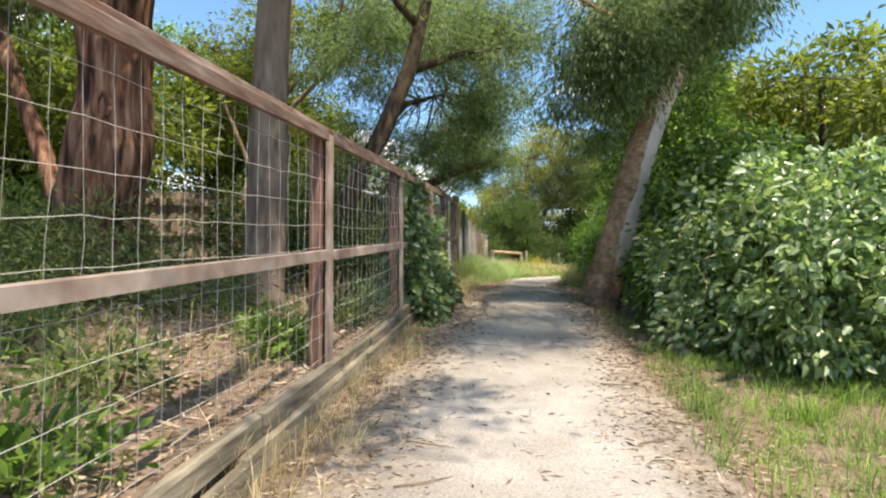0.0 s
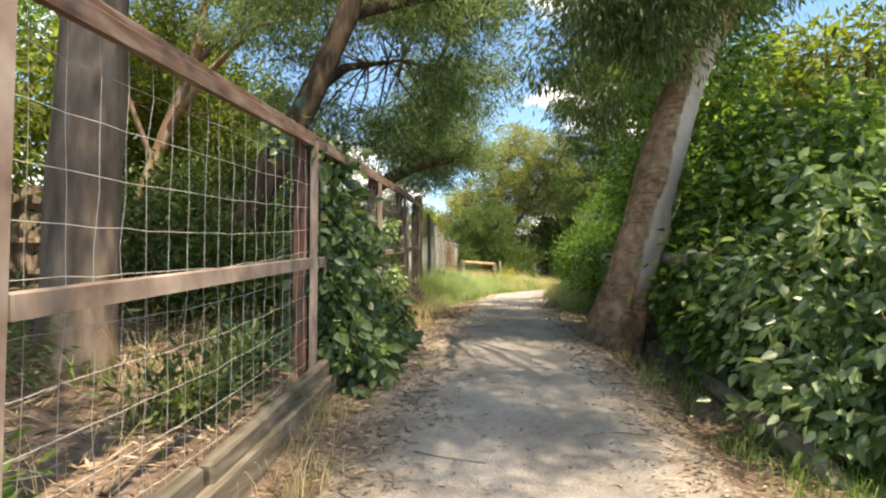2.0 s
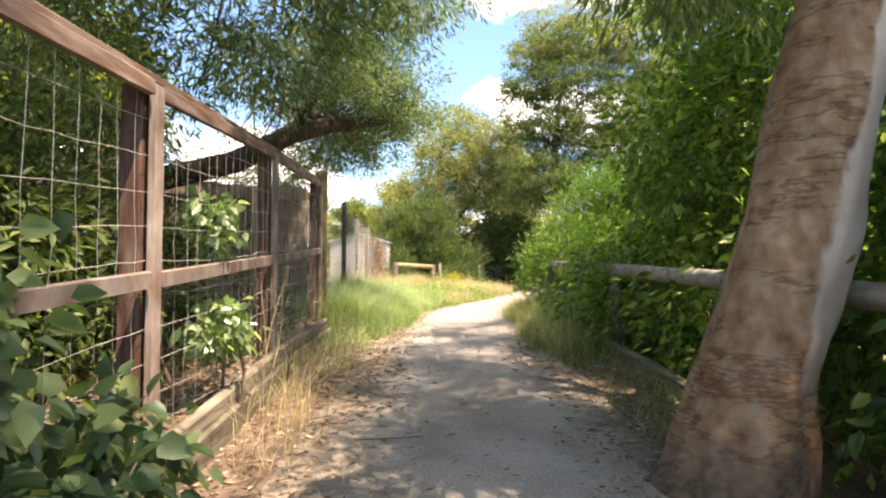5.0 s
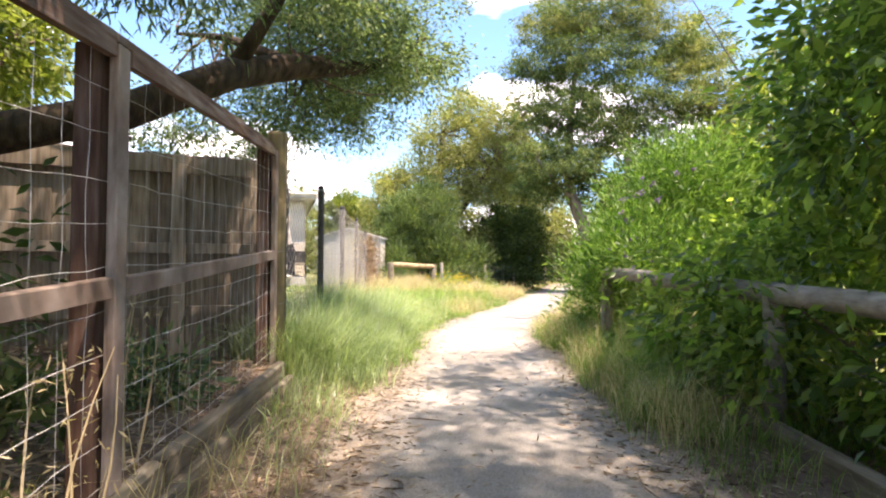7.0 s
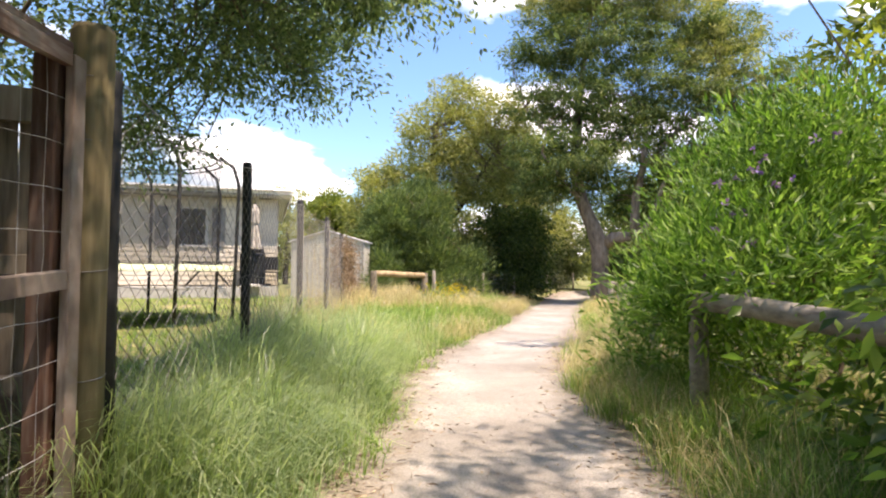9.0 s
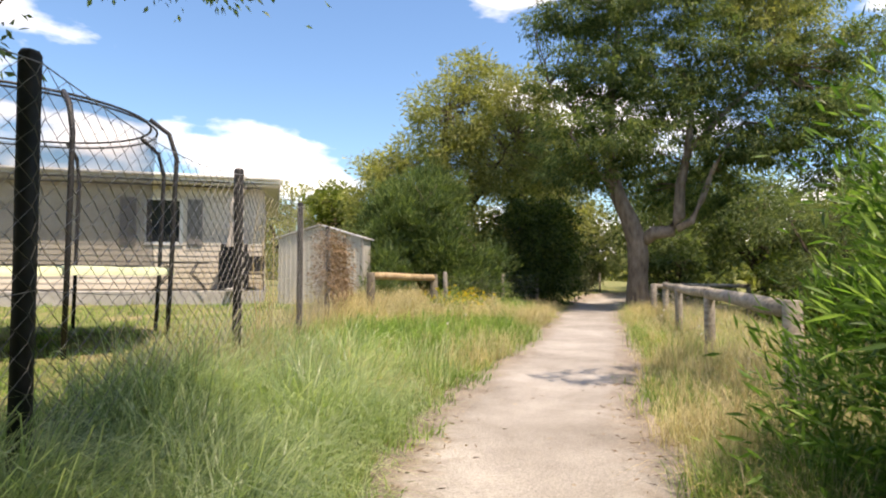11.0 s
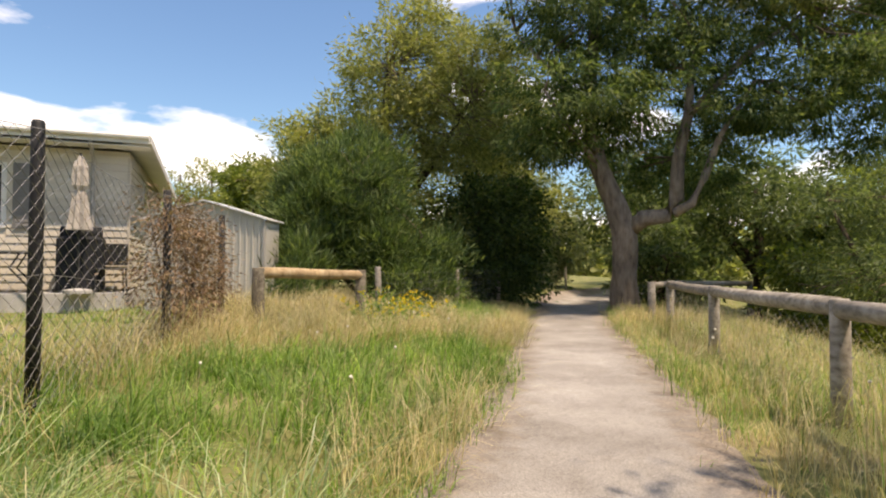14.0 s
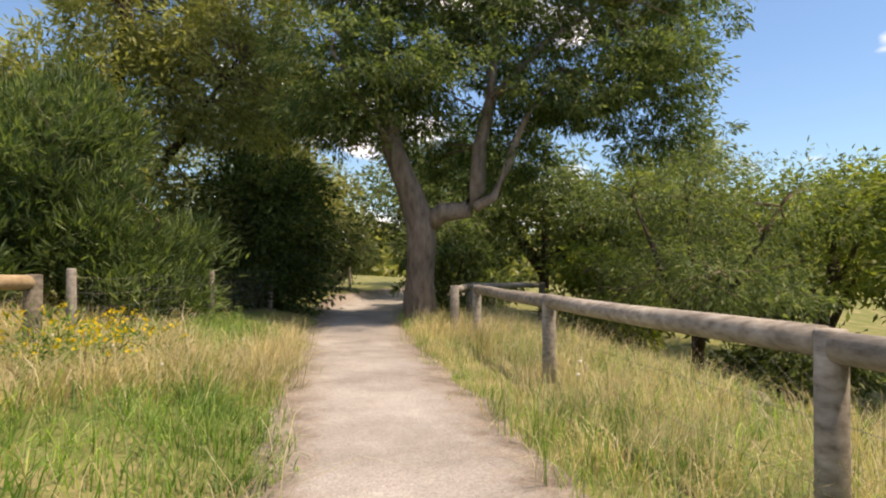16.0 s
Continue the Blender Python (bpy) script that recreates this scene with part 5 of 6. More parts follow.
# group of casuarina and wattle left of the path
tree("olive_tree", "tall bushy olive-green wattle with dry inner twigs",
     ([(0.9, 37.6, 0.9), (0.9, 37.6, 3.0), (0.8, 37.5, 5.5), (0.9, 37.4, 8.0)], [0.24, 0.2, 0.15, 0.06]), M_BARK_DARK,
     [([(0.9, 37.6, 2.6), (-0.6, 37.0, 4.6), (-1.5, 36.6, 6.0)], [0.12, 0.08, 0.03]), ([(0.9, 37.6, 3.2), (2.4, 37.2, 5.4), (3.3, 37.0, 7.0)], [0.12, 0.08, 0.03])],
     [((0.2, 37.2, 5.4), (2.3, 1.9, 1.7)), ((1.4, 37.4, 7.8), (2.0, 1.8, 1.5)), ((1.7, 37.5, 9.4), (1.0, 1.0, 0.8)), ((2.9, 37.2, 6.4), (1.8, 1.6, 1.6)), ((-1.4, 36.8, 4.6), (1.4, 1.4, 1.5)), ((0.8, 36.8, 3.2), (2.4, 1.6, 1.4)), ((3.8, 38.5, 8.6), (1.8, 1.6, 1.4)), ((4.6, 39.4, 6.6), (1.5, 1.4, 1.4))],
     850, 70, 0.36, 0.18, 0.05, M_LEAF_OLIVE, 17, droop=0.2, twigs=140, shell=0.25, twig_r=0.02)
tree("grey_green_shrub", "broad grey-green feathery shrub behind the log barrier",
     ([(0.3, 33.6, 1.0), (0.2, 33.6, 2.0), (0.0, 33.6, 3.4)], [0.1, 0.08, 0.03]), M_BARK_DARK,
     [([(0.25, 33.6, 1.4), (1.0, 33.2, 2.2), (1.6, 33.0, 2.8)], [0.06, 0.04, 0.02]), ([(0.25, 33.6, 1.4), (-0.7, 33.4, 2.6), (-1.2, 33.3, 3.4)], [0.06, 0.04, 0.02])],
     [((-0.4, 33.5, 3.6), (1.3, 1.2, 1.3)), ((0.7, 33.3, 2.5), (1.3, 1.1, 1.1)), ((1.7, 33.2, 2.0), (1.0, 0.9, 0.8)), ((-1.0, 33.6, 2.2), (0.9, 0.9, 1.0)), ((0.2, 34.4, 4.4), (1.2, 1.0, 1.0)), ((-0.75, 32.7, 2.2), (0.5, 0.6, 0.9)), ((-0.9, 33.4, 3.2), (0.9, 0.9, 1.2)), ((1.2, 32.9, 1.7), (0.9, 0.8, 0.7)), ((-0.85, 31.9, 1.9), (0.4, 0.45, 0.75)), ((-1.1, 31.0, 1.65), (0.35, 0.3, 0.4))],
     800, 66, 0.26, 0.22, 0.026, M_LEAF_FEATHER, 18, droop=-0.6, out=0.45, twigs=70, shell=0.3, category="shrub")
tree("dark_tree", "dark dense small tree shading the path edge",
     ([(4.1, 37.6, 0.8), (4.1, 37.6, 2.5), (4.0, 37.5, 4.5)], [0.14, 0.11, 0.04]), M_BARK_DARK, [],
     [((3.6, 36.9, 3.0), (1.4, 1.3, 1.7)), ((4.6, 37.6, 3.2), (1.2, 1.2, 1.6)), ((4.0, 37.0, 1.7), (1.5, 1.0, 0.8)), ((2.6, 36.6, 2.2), (1.0, 0.9, 1.2))],
     380, 80, 0.38, 0.15, 0.06, M_LEAF_DARK, 19, droop=0.2, twigs=40, shell=0.3)
tree("pale_shrub", "pale sunlit grey-green gum saplings beyond the bend",
     ([(8.0, 46.5, 0.8), (8.0, 46.5, 3.0), (8.1, 46.4, 5.5)], [0.1, 0.08, 0.03]), M_BARK_GREY, [],
     [((7.4, 46.4, 4.6), (1.6, 1.2, 2.0)), ((9.0, 46.8, 3.2), (1.4, 1.2, 1.6)), ((7.6, 46.3, 2.2), (1.6, 1.0, 1.0))], 260, 70, 0.4, 0.2, 0.07, M_LEAF_PALE, 20, droop=0.6, twigs=40, category="shrub")

# trees over the creek
def creek_tree(x, y, h, r, seed, leaf=None, dens=1.0, label="olive-green wattle tree standing beyond the creek bank", low=0.35, size=(0.21, 0.075), bark=None, extra=()):
    z = ground_z(x, y) - 0.1
    rr = np.random.default_rng(seed)
    lean = rr.normal(size=2) * 0.4
    top = (x + lean[0], y + lean[1], z + h * 0.8)
    limbs, blobs = [], []
    for k in range(5):
        a = 2 * math.pi * (k + rr.uniform(0, 0.6)) / 5
        q = (x + math.cos(a) * r * 0.6, y + math.sin(a) * r * 0.6, z + h * rr.uniform(low + 0.12, 0.8))
        limbs.append(([(x, y, z + h * rr.uniform(0.12, 0.35)), (x + (q[0] - x) * 0.5, y + (q[1] - y) * 0.5, (z + h * 0.2 + q[2]) / 2), q], [0.02 * h, 0.013 * h, 0.005 * h]))
        blobs.append((q, (r * 0.55, r * 0.55, h * rr.uniform(0.12, 0.2))))
    blobs += list(extra)
    blobs.append((top, (r * 0.6, r * 0.6, h * 0.2)))
    blobs.append(((x, y, z + h * (low + 0.12)), (r * 0.9, r * 0.9, h * 0.16)))
    return tree("creek_tree", label, ([(x, y, z), (x + 0.02, y, z + h * 0.25), top], [0.03 * h, 0.024 * h, 0.006 * h]), bark or M_BARK_DARK, limbs, blobs,
                int(320 * dens), 40, 0.10 * r + 0.08, size[0], size[1], leaf or M_LEAF_OLIVE, seed, droop=0.35, twigs=60, group="trees along the creek", shell=0.25, twig_r=0.016, sides=9)


creek_tree(10.8, 30.4, 4.9, 2.4, 31, M_LEAF_GREY, 1.4, "multi-stemmed light green wattle on the creek bank", 0.36, (0.12, 0.03))
for x, y, h, r, sd in ((14.0, 31.0, 3.0, 2.0, 47), (12.2, 34.2, 3.2, 1.8, 48), (9.6, 38.0, 3.0, 1.8, 49)):
    creek_tree(x, y, h, r, sd, M_LEAF_GREY if sd % 2 else M_LEAF_FRESH, 0.6, "low olive shrub on the creek slope", 0.12)
creek_tree(13.2, 38.5, 6.6, 2.7, 32, M_LEAF_GREY)
creek_tree(16.8, 37.2, 7.0, 3.0, 33, M_LEAF_FRESH)
creek_tree(20.0, 33.5, 6.4, 3.0, 34, M_LEAF_FRESH)
creek_tree(17.5, 28.5, 6.0, 2.8, 35, M_LEAF_FRESH)
creek_tree(-5.5, 16.7, 5.0, 1.35, 59, M_LEAF_FRESH, 0.7, "small yellow-green garden tree behind the palings", 0.4, (0.12, 0.05))
creek_tree(12.0, 43.5, 7.5, 3.0, 36, M_LEAF_GREY, 1.0, "grey-green gum tree standing beyond the bend", 0.2)
creek_tree(5.0, 51.0, 8.0, 3.6, 37, M_LEAF_OLIVE, 1.0, "olive gum tree closing the view beyond the path", 0.2)
creek_tree(16.0, 50.0, 9.0, 4.2, 38, M_LEAF_GREY, 1.0, "tall grey-green gum tree in the distance", 0.15)
creek_tree(24.5, 42.0, 8.0, 4.2, 39, M_LEAF_OLIVE, 1.0, "olive gum tree in the distance", 0.15)
creek_tree(26.0, 26.0, 7.0, 3.8, 40, M_LEAF_GREY, 1.0, "grey-green gum tree in the distance", 0.15)
creek_tree(7.5, 15.5, 7.5, 3.0, 41, M_LEAF_FRESH, 1.2, "sunlit light green tree above the shrubs", 0.3)
creek_tree(8.6, 10.0, 7.0, 2.8, 42, M_LEAF_FRESH, 1.2, "sunlit light green tree above the shrubs", 0.3)
creek_tree(12.5, 17.5, 8.5, 3.6, 43, M_LEAF_OLIVE, 1.0, "tall olive tree behind the shrubs", 0.25)
# its extra blobs are out of sight, added to throw dapples on the path
creek_tree(7.6, 20.5, 8.0, 2.5, 44, M_LEAF_FRESH, 1.2, "sunlit light green tree above the shrubs", 0.3, extra=[((4.0, 20.9, 7.5), (1.1, 0.9, 0.4)), ((5.4, 20.2, 7.7), (1.2, 1.2, 0.5))])
creek_tree(5.6, 43.0, 9.0, 2.8, 45, M_LEAF_OLIVE, 1.0, "olive gum tree closing the view beyond the path", 0.2)
# trees of the garden side
creek_tree(-7.6, 15.6, 6.4, 2.1, 46, M_LEAF_FRESH, 1.5, "sunlit yellow-green garden tree behind the palings", 0.22, (0.14, 0.06))
creek_tree(-10.6, 14.6, 7.0, 2.4, 50, M_LEAF_HEDGE, 1.5, "leafy green garden tree behind the palings", 0.2, (0.14, 0.06))
creek_tree(-12.5, 9.5, 7.0, 2.6, 58, M_LEAF_FRESH, 1.4, "sunlit yellow-green tree at the garden's far side", 0.15, (0.15, 0.06))
creek_tree(-7.5, 17.8, 6.5, 2.4, 51, M_LEAF_FRESH, 1.2, "yellow-green garden tree behind the paling fence", 0.4)
creek_tree(-9.5, 10.5, 7.5, 3.0, 52, M_LEAF_FRESH, 1.1, "leafy green garden tree behind the wire fence", 0.3)
creek_tree(-10.5, 6.0, 7.5, 3.2, 53, M_LEAF_HEDGE, 1.1, "leafy green garden tree behind the wire fence", 0.2)
tree("pale_limbed_tree", "slim garden tree with bare whitish limbs and small leaves",
     ([(-6.3, 12.6, 1.0), (-6.0, 12.8, 2.6), (-5.65, 13.0, 3.9), (-5.2, 13.1, 5.2), (-5.0, 13.2, 6.6), (-5.1, 13.2, 8.0)], [0.14, 0.12, 0.11, 0.09, 0.06, 0.03]), M_BARK_PALE,
     [([(-5.65, 13.0, 3.9), (-4.8, 12.8, 4.9), (-3.9, 12.6, 5.6), (-2.8, 12.4, 5.7)], [0.07, 0.06, 0.04, 0.015]), ([(-5.3, 13.1, 5.0), (-4.5, 13.2, 6.0), (-3.8, 13.2, 7.2)], [0.06, 0.04, 0.015]), ([(-5.8, 12.9, 3.4), (-6.6, 13.2, 5.0), (-7.0, 13.4, 6.4)], [0.06, 0.04, 0.015])],
     [((-5.0, 13.6, 6.8), (1.8, 1.2, 1.1)), ((-3.6, 13.4, 6.6), (1.0, 0.9, 0.7)), ((-6.8, 13.6, 6.2), (1.2, 1.0, 0.9)), ((-5.8, 14.2, 5.0), (1.6, 0.8, 0.9))],
     230, 60, 0.28, 0.12, 0.04, M_LEAF_FRESH, 54, droop=0.4, twigs=70, shell=0.2)
creek_tree(-15.0, 14.0, 8.0, 3.8, 55, M_LEAF_OLIVE, 1.0, "olive gum tree behind the gardens", 0.2)
creek_tree(-3.6, 43.0, 5.0, 1.9, 56, M_LEAF_FRESH, 0.9, "light green tree behind the shed roof", 0.3)
creek_tree(-8.0, 52.0, 6.5, 3.0, 57, M_LEAF_OLIVE, 0.8, "olive gum tree in the distance", 0.2)

# ---- shrubs and vines ----
def shrub(name, label, base, blobs, clumps, per, cr, L, W, leaf, seed, droop=0.2, out=0.7, stems=14, shell=0.5, category="shrub", ovate=False):
    rng = np.random.default_rng(seed)
    base = Vector(base)
    ob = thing(name, base, label, category)
    C, _ = crown("foliage", ob, blobs, clumps, per, cr, L, W, leaf, rng, droop, out, "", shell, 0.8, base, ovate)
    low_c = np.flatnonzero(C[:, 2] < base.z + 2.6)
    for i in rng.choice(low_c, stems, replace=False):
        c = Vector(C[i]) - base
        foot = Vector((c.x * 0.35, c.y * 0.6, ground_z(base.x + c.x * 0.35, base.y + c.y * 0.6) - base.z - 0.05))
        part("stem", Geo().tube(bend(foot, c, rng, 0.08, 6), [0.02, 0.018, 0.014, 0.011, 0.008, 0.004], 5), M_TWIG, ob, smooth=True)
    return ob


shrub("vine_thicket", "dense vine thicket with large glossy pale-edged leaves", (2.9, 6.2, ground_z(2.9, 6.2)),
      [((2.95, 6.1, 1.0), (0.95, 1.1, 0.95)), ((2.7, 7.2, 1.25), (0.95, 1.1, 1.05)), ((3.8, 5.7, 1.0), (1.0, 0.95, 0.95)), ((2.5, 6.8, 0.6), (0.75, 1.0, 0.55)), ((3.2, 6.6, 1.8), (0.85, 1.1, 0.6))],
      520, 46, 0.2, 0.105, 0.054, M_LEAF_VINE, 61, ovate=True, droop=0.55, out=0.6, shell=0.7)
# this thicket stands in shade, which its darker leaf colour carries
shrub("vine_thicket", "vine thicket behind the leaning tree, its leaves darkened for shade", (2.9, 9.2, ground_z(2.9, 9.2)),
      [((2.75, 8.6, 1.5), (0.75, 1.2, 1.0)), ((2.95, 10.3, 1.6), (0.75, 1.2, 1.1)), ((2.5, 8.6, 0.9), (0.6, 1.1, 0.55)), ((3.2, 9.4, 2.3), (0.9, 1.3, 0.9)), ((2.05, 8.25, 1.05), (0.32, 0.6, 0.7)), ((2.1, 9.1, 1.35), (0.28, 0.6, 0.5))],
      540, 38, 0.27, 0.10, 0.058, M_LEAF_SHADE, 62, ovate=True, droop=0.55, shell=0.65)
shrub("hedge", "tall dark green leafy shrub leaning over the log rail", (3.3, 13.2, ground_z(3.3, 13.2)),
      # three blobs above z 6.5 are unseen, added to shade path and hedge
      [((2.75, 12.2, 1.6), (0.7, 1.1, 0.9)), ((2.75, 13.9, 1.6), (0.7, 1.2, 0.9)), ((3.3, 12.6, 3.2), (0.95, 1.5, 1.4)), ((3.4, 14.3, 3.0), (0.9, 1.3, 1.3)), ((3.3, 13.0, 4.8), (1.0, 1.5, 1.1)), ((2.9, 15.5, 1.6), (0.65, 0.9, 0.9)), ((3.6, 12.2, 6.2), (1.0, 1.3, 0.8)), ((3.2, 12.0, 7.8), (1.4, 1.5, 0.6)), ((3.0, 14.3, 6.9), (1.2, 1.4, 0.5)), ((2.03, 14.6, 1.86), (0.14, 1.4, 0.14)), ((1.98, 16.2, 1.92), (0.16, 0.8, 0.14)), ((2.4, 12.0, 1.2), (0.33, 1.4, 0.5)), ((2.2, 14.8, 1.3), (0.32, 1.6, 0.5)), ((2.5, 13.3, 3.1), (0.55, 0.9, 0.85)), ((1.92, 14.5, 1.45), (0.22, 0.9, 0.5)), ((1.98, 14.4, 1.9), (0.2, 0.85, 0.15)), ((2.2, 12.4, 1.2), (0.16, 1.4, 0.35)), ((2.02, 12.9, 1.5), (0.13, 0.9, 0.25)), ((2.2, 10.6, 1.2), (0.16, 0.9, 0.4)), ((1.99, 13.8, 1.35), (0.15, 0.35, 0.4)), ((4.4, 12.0, 7.2), (1.1, 1.2, 0.45))],
      1300, 42, 0.28, 0.11, 0.048, M_LEAF_HEDGE, 63, droop=0.45, shell=0.6)
fl = shrub("flowering_shrub", "bright green narrow-leaved shrub with small purple flowers", (2.9, 17.9, ground_z(2.9, 17.9)),
      [((2.55, 17.3, 2.1), (0.65, 0.8, 0.7)), ((3.1, 18.2, 2.5), (0.95, 1.0, 1.0)), ((3.4, 17.7, 3.1), (0.7, 0.8, 0.6)), ((2.5, 18.3, 1.5), (0.6, 0.8, 0.7)), ((3.9, 18.6, 2.6), (0.8, 0.9, 1.0)), ((2.25, 17.5, 1.9), (0.5, 0.7, 0.5)), ((1.95, 17.2, 2.0), (0.33, 0.45, 0.32)), ((2.1, 16.4, 2.15), (0.25, 0.5, 0.25))],
      800, 50, 0.24, 0.105, 0.019, M_LEAF_BRIGHT, 64, droop=-0.45, out=0.4, shell=0.55)
rng_fl = np.random.default_rng(77)
P = np.array([2.2, 16.9, 2.2]) + rng_fl.normal(size=(34, 3)) * np.array([0.12, 0.25, 0.22]) + rng_fl.integers(0, 2, (34, 1)) * np.array([0.35, 0.2, 0.6])
k = np.repeat(np.arange(34), 5)
ob = new("blossom", leaf_cloud("blossom", P[k] + rng_fl.normal(size=(170, 3)) * 0.01 - np.array(fl.location), rng_fl.normal(size=(170, 3)), np.full(170, 0.042), np.full(170, 0.034), M_FLOWER_P, rng_fl))
ob.parent = fl
tagged(ob, "small mauve pea flowers", kind="stuff")

shrub("fence_vine", "broad-leaved climbing vine smothering the wire fence", (-1.3, 8.6, ground_z(-1.2, 8.6)),
      [((-1.40, 7.75, 1.1), (0.12, 0.3, 0.75)), ((-1.42, 8.05, 1.5), (0.16, 0.6, 1.05)), ((-1.38, 8.5, 1.3), (0.18, 0.5, 0.85)), ((-1.16, 8.4, 0.75), (0.22, 1.0, 0.35)), ((-1.48, 7.7, 2.4), (0.14, 0.6, 0.16)), ((-1.2, 9.2, 0.9), (0.2, 0.4, 0.4))],
      270, 24, 0.16, 0.105, 0.075, M_LEAF_IVY, 65, ovate=True, droop=0.6, out=0.5, shell=0.35, category="vine")
shrub("fence_vine", "small pale-leaved vine hanging on the wire fence", (-1.38, 11.1, ground_z(-1.3, 11.1)),
      [((-1.40, 11.0, 2.08), (0.08, 0.2, 0.17)), ((-1.38, 11.0, 1.42), (0.09, 0.24, 0.15))], 30, 18, 0.10, 0.075, 0.055, M_LEAF_VINE, 72, ovate=True, droop=0.5, out=0.5, stems=3, shell=0.3, category="vine")
shrub("garden_shrub", "dense dark shrubs filling the garden behind the wire fence", (-3.3, 11.3, ground_z(-3.3, 11.3)),
      [((-2.7, 10.9, 1.7), (0.8, 0.9, 1.0)), ((-3.8, 11.2, 2.0), (1.1, 0.9, 1.3)), ((-4.9, 11.2, 1.8), (1.0, 0.8, 1.1)), ((-2.5, 12.2, 1.6), (0.6, 0.8, 0.9)), ((-2.6, 9.1, 1.25), (0.7, 0.9, 0.8)), ((-3.7, 9.4, 1.5), (0.8, 0.8, 1.0))],
      680, 50, 0.28, 0.10, 0.035, M_LEAF_DARK, 66, droop=0.3, shell=0.4)
shrub("garden_shrub", "sprawling grey-green garden shrub with twiggy stems", (-4.3, 5.2, ground_z(-4.3, 5.2)),
      [((-4.0, 5.3, 1.0), (1.0, 0.9, 0.6)), ((-5.2, 5.4, 1.3), (1.2, 1.0, 0.8)), ((-4.6, 6.2, 1.4), (1.0, 0.8, 0.75)), ((-3.4, 6.1, 1.0), (0.7, 0.6, 0.5)), ((-6.4, 6.0, 1.4), (1.0, 0.9, 0.9))],
      360, 40, 0.26, 0.10, 0.022, M_LEAF_GREY, 67, droop=0.2, shell=0.3)
shrub("garden_shrub", "leafy green shrub below the stringybark tree", (-7.6, 8.4, ground_z(-7.6, 8.4)),
      [((-7.6, 8.8, 1.6), (1.3, 0.9, 1.2)), ((-9.4, 10.0, 2.2), (1.4, 1.0, 1.5))],
      260, 45, 0.32, 0.10, 0.04, M_LEAF_HEDGE, 68, droop=0.2, shell=0.35)
shrub("dead_creeper", "dry reddish-brown dead creeper on the chain-link fence", (-1.6, 27.6, ground_z(-1.6, 27.6)),
      [((-1.62, 27.2, 1.95), (0.18, 1.6, 0.75)), ((-1.64, 27.0, 2.6), (0.16, 1.3, 0.28))], 230, 30, 0.2, 0.07, 0.018, M_DEAD, 69, droop=0.4, shell=0.1, category="creeper")
yf = shrub("yellow_flower_bush", "low wild bush covered in small yellow flowers", (0.7, 28.3, ground_z(0.7, 28.3)),
      [((0.6, 28.1, 1.45), (0.45, 0.4, 0.3)), ((1.1, 28.5, 1.4), (0.4, 0.35, 0.25))], 60, 30, 0.15, 0.06, 0.015, M_GRASS, 70, droop=-0.3, shell=0.1)
P = np.array([0.8, 28.15, 1.62]) + rng_fl.normal(size=(110, 3)) * np.array([0.34, 0.25, 0.11])
k = np.repeat(np.arange(110), 4)
ob = new("blossom", leaf_cloud("blossom", P[k] + rng_fl.normal(size=(440, 3)) * 0.012 - np.array(yf.location), rng_fl.normal(size=(440, 3)), np.full(440, 0.036), np.full(440, 0.026), M_FLOWER_Y, rng_fl))
ob.parent = yf
tagged(ob, "small bright yellow flowers", kind="stuff")

def dead_weed(x, y, h, seed, n=260):
    rng = np.random.default_rng(seed)
    z = ground_z(x, y)
    ob = thing("dead_weed", (x, y, z), "tall dry straw-coloured weed stalk with seed heads", "weed")
    for k in range(4):
        top = Vector((rng.normal() * 0.1, rng.normal() * 0.08, h * rng.uniform(0.75, 1.0)))
        part("stalk", Geo().tube(bend((rng.normal() * 0.02, 0, -0.05), top, rng, 0.04, 6), [0.007, 0.006, 0.005, 0.004, 0.003, 0.002], 5), M_DRYSTALK, ob)
    C = np.stack([rng.normal(size=n) * 0.1, rng.normal(size=n) * 0.08, h * rng.uniform(0.35, 1.0, n)], 1)
    fo = new("seed_head", leaf_cloud("seed_head", C, rng.normal(size=(n, 3)) + np.array([0, 0, -0.6]), rng.uniform(0.02, 0.07, n), rng.uniform(0.004, 0.011, n), M_GRASS_DRY, rng))
    fo.parent = ob
    tagged(fo, kind="stuff")
    return ob


M_DRYSTALK = plain_mat("dry_stalk", (0.50, 0.40, 0.24), 0.8, 0.2, 0, 0.2, 20.0)
dead_weed(-1.42, 21.4, 1.75, 5)
dead_weed(-1.35, 12.0, 0.9, 6, 110)
dead_weed(-1.5, 12.8, 0.8, 7, 90)
for x, y, r, h, sd, lf in ((-1.95, 2.1, 0.4, 0.28, 81, M_LEAF_HEDGE), (-2.5, 3.4, 0.45, 0.3, 82, M_LEAF_GREY), (-1.85, 4.6, 0.3, 0.3, 83, M_GRASS), (-1.8, 6.2, 0.28, 0.28, 84, M_LEAF_GREY), (-3.1, 2.6, 0.5, 0.4, 85, M_LEAF_HEDGE), (-1.75, 6.9, 0.22, 0.35, 86, M_LEAF_IVY), (-3.6, 4.0, 0.5, 0.35, 87, M_LEAF_GREY), (-1.9, 13.9, 0.35, 0.3, 88, M_LEAF_IVY), (-2.2, 12.9, 0.3, 0.35, 89, M_LEAF_GREY)):
    z = ground_z(x, y)
    shrub("garden_weed", "leafy green weed growing behind the wire fence", (x, y, z), [((x, y, z + h * 0.55), (r, r, h * 0.6))], 26, 26, 0.14, 0.085, 0.03, lf, sd, droop=-0.2, stems=5, shell=0.1, category="weed")

